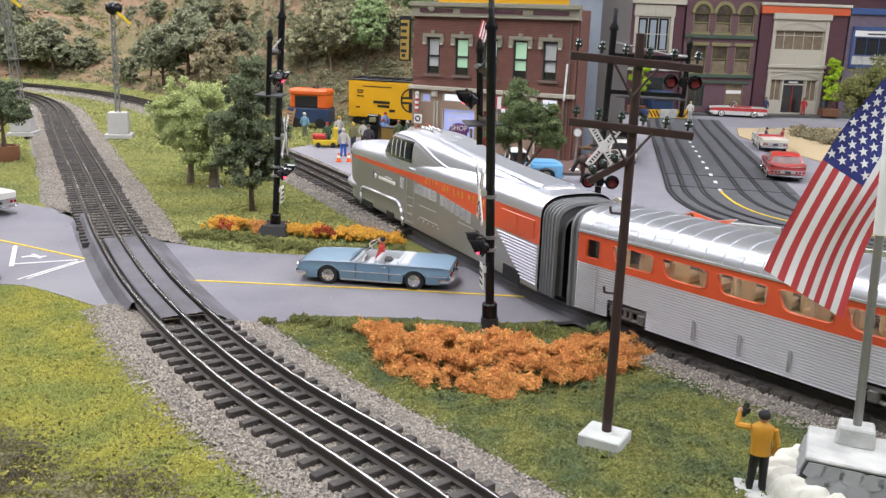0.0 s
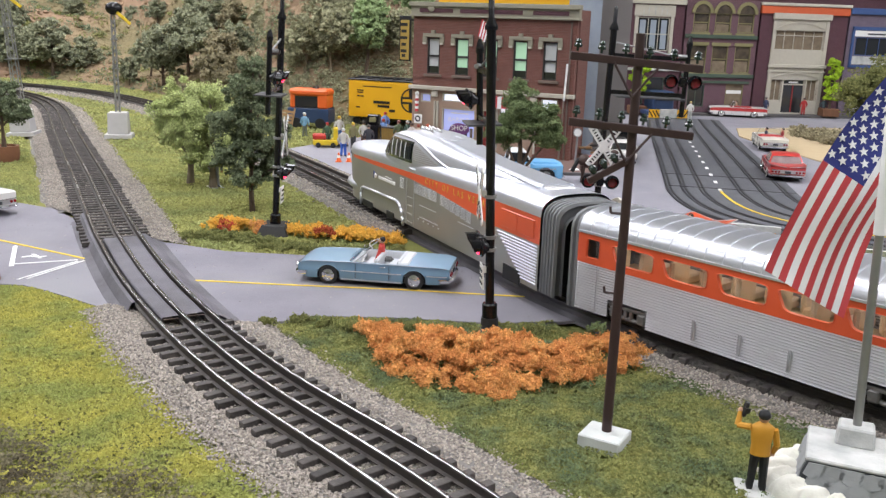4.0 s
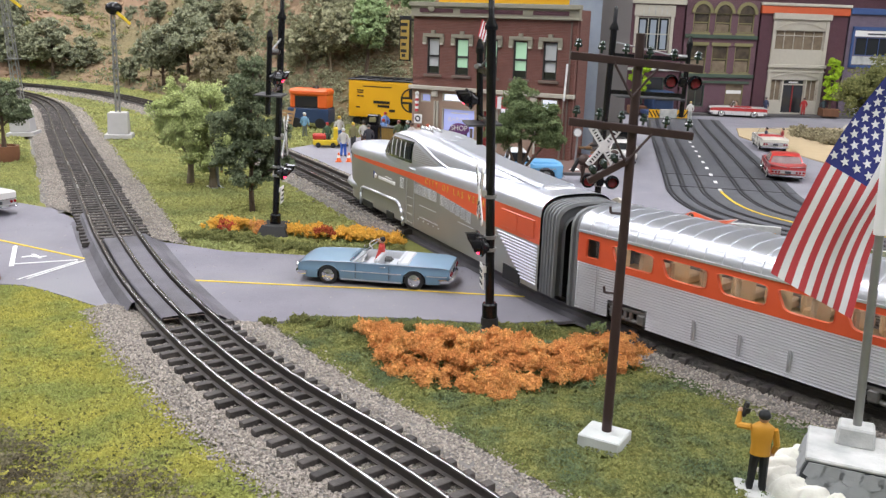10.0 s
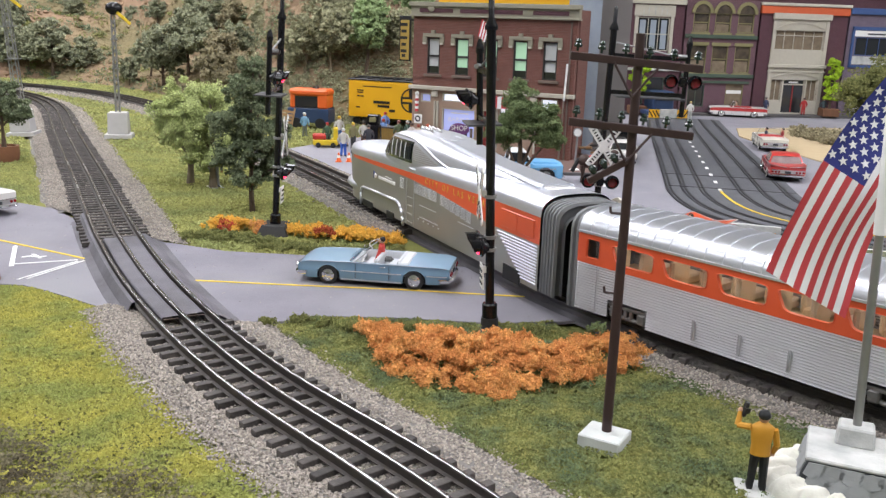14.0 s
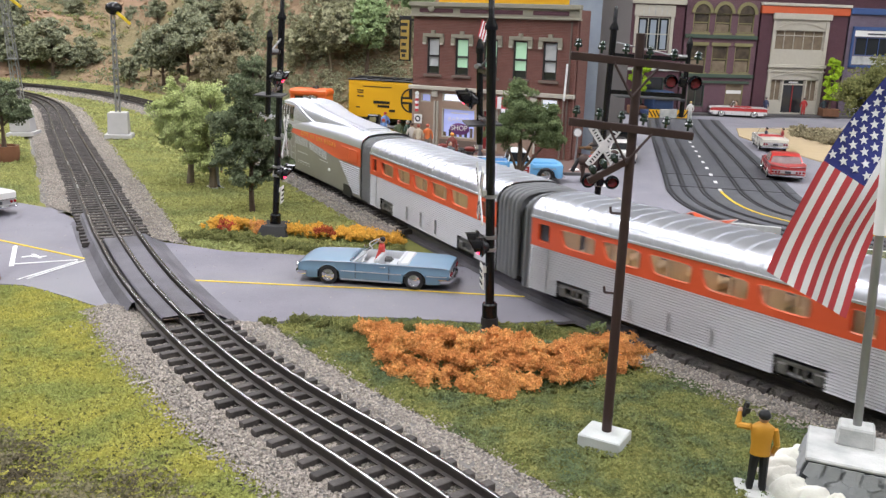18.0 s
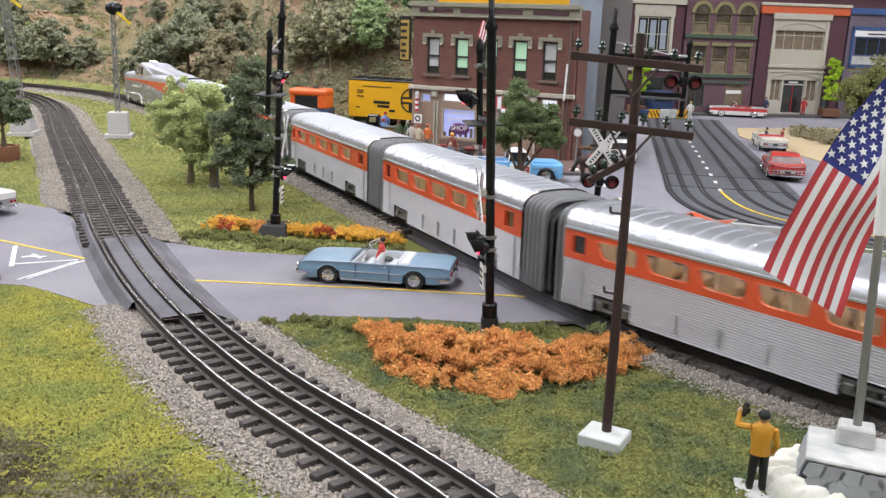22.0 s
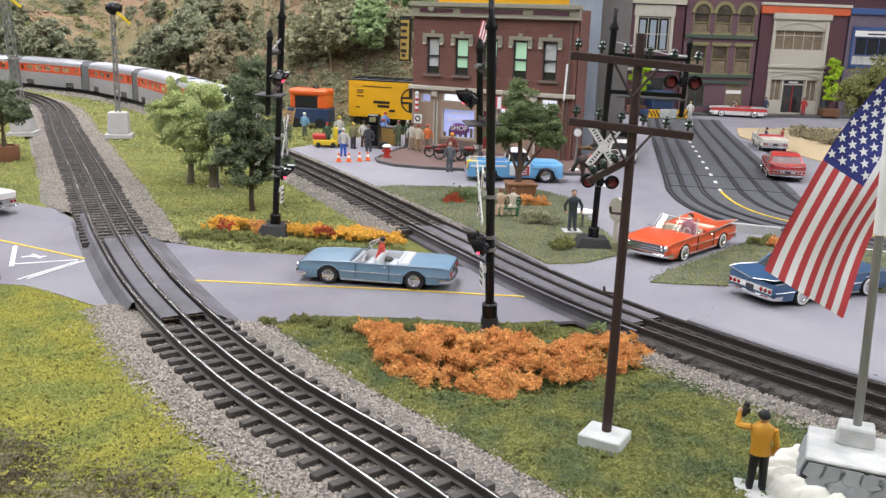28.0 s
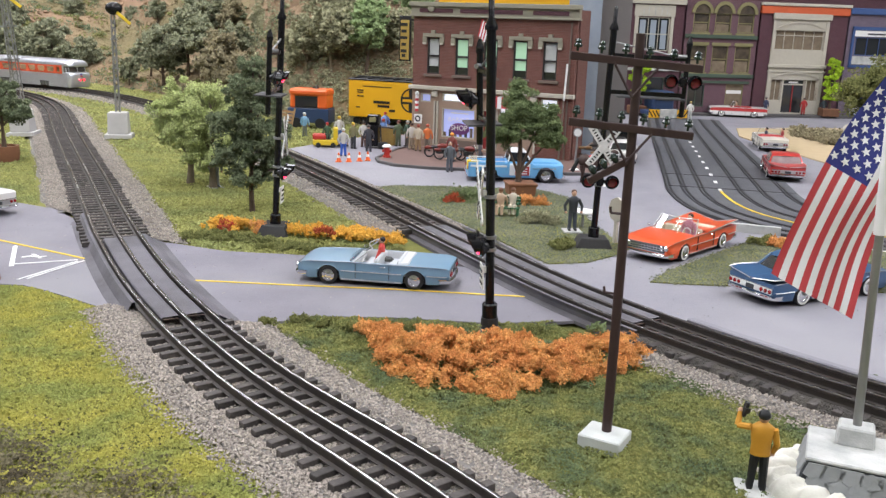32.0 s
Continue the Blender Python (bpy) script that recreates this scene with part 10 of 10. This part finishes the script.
    # lawn shrubs
    for label, x, y, r, leaf, n in (("large green shrub with reddish twigs on the lawn", 0.020, 0.972, 0.015, "park", 3), ("dark red flowering shrub on the lawn", 0.010, 0.962, 0.010, "crimson", 1), ("orange shrub beside the planter", 0.094, 0.962, 0.011, "rust", 3), ("grey-green low shrub on the lawn", 0.097, 0.868, 0.0135, "sage", 3), ("small olive shrub at the lawn edge", 0.106, 0.764, 0.0085, "moss", 2), ("orange tuft behind the blue car", 0.312, 0.800, 0.008, "rust", 2), ("green tuft behind the blue car", 0.298, 0.806, 0.008, "moss", 2)):
        shrub(label, [((x + 0.010 * (i - (n - 1) / 2), y + 0.003 * (i % 2), 0.005), r) for i in range(n)], leaf, 0.00095, 700, int(1000 * x) + 300)
    # olive ground cover at the feet of the shrubs and the road edge
    rng = np.random.default_rng(4)
    pts = []
    for k in range(70):
        t = k / 69
        pts.append(((-0.235 + 0.20 * t + rng.uniform(-0.006, 0.006), 0.752 - 0.03 * t + rng.uniform(-0.012, 0.012) + (0.02 if t < 0.4 else 0), 0.002), 0.0055))
    shrub("low green creeping ground cover along the road", pts, "moss", 0.00085, 320, 77, category="ground cover")
    pts = [((-0.11 + 0.012 * k + rng.uniform(-0.004, 0.004), 0.543 + 0.006 * math.sin(k) - 0.0006 * k, 0.0015), 0.006) for k in range(20)]
    shrub("low green creeping ground cover before the road", pts, "moss", 0.00075, 420, 78, category="ground cover")


def turf_clumps():
    """Coarser foam clumps that break up the turf."""
    rng = np.random.default_rng(12)
    P = pick(5200, -0.40, 0.32, 0.28, 0.60, 13)
    ok = (LINE_A.near(P) > 0.056) & (LINE_B.near(P) > 0.044)
    for poly in (ROAD_LEFT, ROAD_MID, LOT):
        ok &= ~inside(poly, P)
    P = P[ok]
    P = P[np.array([noise.noise((x * 26, y * 26, 7)) > -0.05 for x, y in P])]
    west = P[:, 0] < -0.05 - (P[:, 1] - 0.36) * 0.75
    for Q, mat, label in ((P[west], M["tuft_lime"], "lime foam clumps on the bank"), (P[~west], M["tuft_green"], "green foam clumps between the tracks")):
        pts = clump_points(rng, [((x, y, 0.0008), rng.uniform(0.0018, 0.0040)) for x, y in Q], 34, 0.42)
        scatter("grass_clumps", pts, 0.00074, mat, label, "grass", seed=14, tetra=True)


turf_clumps()
near_plants()


def town_plants():
    crown = [(0.0, 0, 0.86, 0.10, 0.10, 0.10), (0.05, 0, 0.70, 0.12, 0.12, 0.11), (-0.04, 0, 0.54, 0.12, 0.12, 0.11), (0.03, 0, 0.38, 0.13, 0.13, 0.11), (0.0, 0, 0.25, 0.12, 0.12, 0.09)]
    for x, y in ((0.9240, 2.170), (0.4400, 2.080)):
        pl = thing("planter", "small wooden box planter before the shops", "planter", pose(x, y, 0.006))
        part("box", box(bmesh.new(), 0, 0, 0, 0.040, 0.034, 0.018, 0.001), M["wood_brown"], pl)
        tree("slim yellow-green shrub tree in a wooden planter", pose(x, y, 0.024), 0.125, crown, "neon", 80, 110, 0.0025, 0.003, seed=int(x * 100), group="neon trees")
    big = [(0.0, 0, 0.66, 0.42, 0.36, 0.24), (0.30, 0, 0.55, 0.40, 0.34, 0.24), (-0.28, 0, 0.50, 0.30, 0.30, 0.20)]
    tree("wide olive green rounded tree on the verge", pose(0.870, 1.760, 0.002), 0.165, big, "moss", 260, 130, 0.0021, 0.006, seed=41)
    shrub("sprawling dry olive scrub on the sandy verge", [((0.70 + 0.03 * (k % 6), 1.62 + 0.045 * (k // 6) - 0.03 * (k % 6), 0.006), 0.026) for k in range(24)], "olive", 0.0020, 900, 55, category="scrub", spread=0.6)
    shrub("orange tuft by the mauve house", [((1.000, 2.05, 0.01), 0.016)], "rust", 0.003, 200, 56)


town_plants()


def hill_plants():
    """Variants built once, then copied over the slope."""
    round_ = [(0.0, 0, 0.74, 0.22, 0.22, 0.18), (-0.18, 0, 0.56, 0.22, 0.2, 0.16), (0.19, 0, 0.58, 0.22, 0.2, 0.16), (0.0, -0.06, 0.45, 0.28, 0.24, 0.15), (-0.22, 0, 0.34, 0.18, 0.18, 0.12), (0.22, 0, 0.36, 0.18, 0.18, 0.12)]
    tall = [(0.0, 0, 0.88, 0.10, 0.10, 0.10), (0.03, 0, 0.72, 0.15, 0.15, 0.12), (-0.04, 0, 0.55, 0.19, 0.18, 0.13), (0.04, 0, 0.38, 0.22, 0.2, 0.13), (-0.05, 0, 0.24, 0.20, 0.2, 0.10)]
    airy = [(0.0, 0, 0.78, 0.24, 0.22, 0.16), (-0.24, 0, 0.62, 0.20, 0.2, 0.13), (0.22, 0, 0.60, 0.2, 0.2, 0.14), (0.0, 0, 0.50, 0.24, 0.2, 0.12)]
    base = {}
    k = 0
    for (px, y, z), h, kind, leaf in (
            ((-1.160, 2.637, 0.009), 0.185, round_, "dark"), ((-1.240, 2.650, 0.022), 0.150, round_, "dark"), ((-1.300, 2.660, 0.022), 0.200, tall, "dark"), ((-1.060, 2.640, 0.020), 0.120, round_, "dark"),
            ((-0.854, 2.402, 0.009), 0.085, round_, "dark"), ((-0.729, 2.297, 0.020), 0.170, round_, "dark"), ((-0.662, 2.290, 0.030), 0.185, airy, "dark"), ((-0.800, 2.420, 0.020), 0.130, airy, "dark"),
            ((-0.525, 2.050, 0.020), 0.160, round_, "olive"), ((-0.461, 1.957, 0.010), 0.120, round_, "olive"), ((-0.400, 1.900, 0.0), 0.120, tall, "dark"),
            ((-0.241, 1.839, 0.080), 0.155, airy, "sage"), ((-0.295, 1.860, 0.085), 0.120, round_, "sage"), ((-0.165, 1.822, 0.088), 0.160, airy, "bright"), ((-0.095, 1.850, 0.110), 0.120, airy, "sage"),
            ((-0.240, 1.930, 0.170), 0.130, round_, "sage"), ((-0.070, 1.900, 0.180), 0.110, round_, "bright"), ((-0.330, 1.930, 0.120), 0.075, round_, "sage"),
            ((-1.010, 2.900, 0.150), 0.080, round_, "dark"), ((-0.878, 2.739, 0.165), 0.090, round_, "dark"), ((-0.700, 2.520, 0.140), 0.130, airy, "dark"), ((-0.620, 2.420, 0.140), 0.120, round_, "dark"),
            ((-0.560, 2.330, 0.140), 0.110, round_, "olive"), ((-1.220, 2.960, 0.160), 0.140, tall, "dark"), ((-1.330, 2.780, 0.120), 0.120, round_, "dark"), ((-0.460, 2.200, 0.150), 0.080, round_, "sage"), ((-0.730, 2.700, 0.210), 0.09, round_, "olive"), ((-0.600, 2.180, 0.060), 0.140, airy, "dark"), ((-0.500, 2.130, 0.080), 0.110, airy, "dark"), ((-0.290, 2.0, 0.2), 0.09, round_, "sage")):
        key = (id(kind), leaf)
        words = {"dark": "dark green", "olive": "brown-olive", "sage": "grey-green", "bright": "fresh green"}[leaf]
        m = pose(px, y, z - 0.004, 0, 0, (k * 77) % 360)
        if key not in base:
            base[key] = tree(words + " scenic tree on the hillside", m, 0.15, kind, leaf, 125, 56, 0.0031, 0.004, "bark_grey" if leaf == "sage" else "bark", 60 + k, group="hillside trees")
            base[key].scale = (h / 0.15,) * 3
            base[key].matrix_basis = m @ Matrix.Scale(h / 0.15, 4)
        else:
            o = copy_thing(base[key], m)
            o.matrix_basis = m @ Matrix.Scale(h / 0.15, 4)
        k += 1
    # thick undergrowth behind the boxcar, thin tufts over the rest
    rng = np.random.default_rng(5)
    pts = []
    for _ in range(1500):
        u, v = rng.uniform(0.50, 0.90), rng.random() ** 1.3 * 0.55
        pts.append((tuple(hill_place(u, v) + Vector((0, 0, 0.002))), rng.uniform(0.006, 0.016)))
    scatter("undergrowth", clump_points(rng, pts, 64, 0.7), 0.0023, LEAF["sage"], "dense grey-green undergrowth on the slope behind the boxcar", "undergrowth", seed=6, tetra=True)
    pts = []
    for _ in range(420):
        u, v = rng.uniform(0.12, 0.60), rng.random() ** 1.2 * 0.7
        pts.append((tuple(hill_place(u, v) + Vector((0, 0, 0.002))), rng.uniform(0.008, 0.026)))
    scatter("undergrowth", clump_points(rng, pts[:200], 60, 0.6), 0.0027, LEAF["moss"], "olive scrub tufts over the rocky hillside", "undergrowth", seed=7, tetra=True)
    scatter("undergrowth", clump_points(rng, pts[200:], 60, 0.6), 0.0027, LEAF["fir"], "dark green scrub tufts over the rocky hillside", "undergrowth", seed=8, tetra=True)
    # rough rock faces
    pts = np.array([tuple(hill_place(rng.uniform(0.15, 0.55), rng.random() * 0.7)) for _ in range(900)])
    scatter("rock_rubble", pts, 0.0075, M["hill"], "broken tan rock on the hillside", "rock", seed=9, spiky=0.5)


hill_plants()


# ---- lattice masts at the far left ----
def lattice_mast(label, m, height, signal=True, block=True, r=0.0055):
    root = thing("lattice_mast", label, "signal mast", m)
    z0 = 0.0
    if block:
        part("footing", box(bmesh.new(), 0, 0, 0, 0.042, 0.036, 0.007, 0.0008), M["pedestal_grey"], root, "pale concrete footing")
        part("pedestal", box(bmesh.new(), 0, 0, 0.007, 0.032, 0.027, 0.034, 0.001, taper=0.92), M["pedestal_grey"], root, "pale concrete pedestal")
        z0 = 0.040
    for a, b in ((-1, -1), (1, -1), (1, 1), (-1, 1)):
        part("leg", rod(bmesh.new(), (a * r * 0.8, b * r * 0.8, z0), (a * r * 0.55, b * r * 0.55, height), 0.0010, seg=6), M["grey_metal"], root, "thin grey steel leg")
    n = 14
    for k in range(n):
        za, zb = z0 + (height - z0) * k / n, z0 + (height - z0) * (k + 1) / n
        w = r * (0.8 - 0.25 * k / n)
        bm = rod(bmesh.new(), (-w, -w, za), (w, -w, zb), 0.0007, seg=5)
        rod(bm, (w, w, za), (-w, w, zb), 0.0007, seg=5)
        rod(bm, (-w, w, za), (-w, -w, zb), 0.0007, seg=5)
        part("lacing", bm, M["grey_metal"], root)
    for z in (height * 0.55, height * 0.78):
        part("band", box(bmesh.new(), 0, 0, z, r * 2.6, r * 2.6, 0.0016), M["grey_metal"], root)
    if signal:
        part("signal_head", ball(bmesh.new(), 0.003, -0.004, height + 0.004, 0.013, 0.009, 0.010, 12, 8), M["signal_black"], root, "black signal head", smooth="all")
        part("arm", box(bmesh.new(), 0, 0, 0, 0.026, 0.0015, 0.0045, 0.0004, Matrix.Translation((0.016, -0.010, height - 0.012)) @ Matrix.Rotation(radians(42), 4, "Y")), M["yellow_line"], root, "yellow semaphore arm")
    return root


lattice_mast("grey lattice signal mast with a yellow arm on concrete", pose(-0.5230, 1.4120, 0.0, 0, 0, 12), 0.196, r=0.0040)
lattice_mast("pale grey lattice mast at the far track", pose(-0.6700, 1.4000, 0.0, 0, -3.5, 5), 0.215, signal=True, r=0.0075)
st = thing("gate_post", "brown wooden post with a cream ball top beside the road", "post", pose(-0.3290, 0.6170, 0.0))
part("post", rod(bmesh.new(), (0, 0, 0), (-0.002, 0, 0.026), 0.0072, 0.0056, 12), M["wood_brown"], st, smooth=True)
part("ball", ball(bmesh.new(), -0.005, 0, 0.036, 0.011, 0.011, 0.0125, 14, 10), M["cream_trim"], st, "cream ball top", smooth="all")
motions()
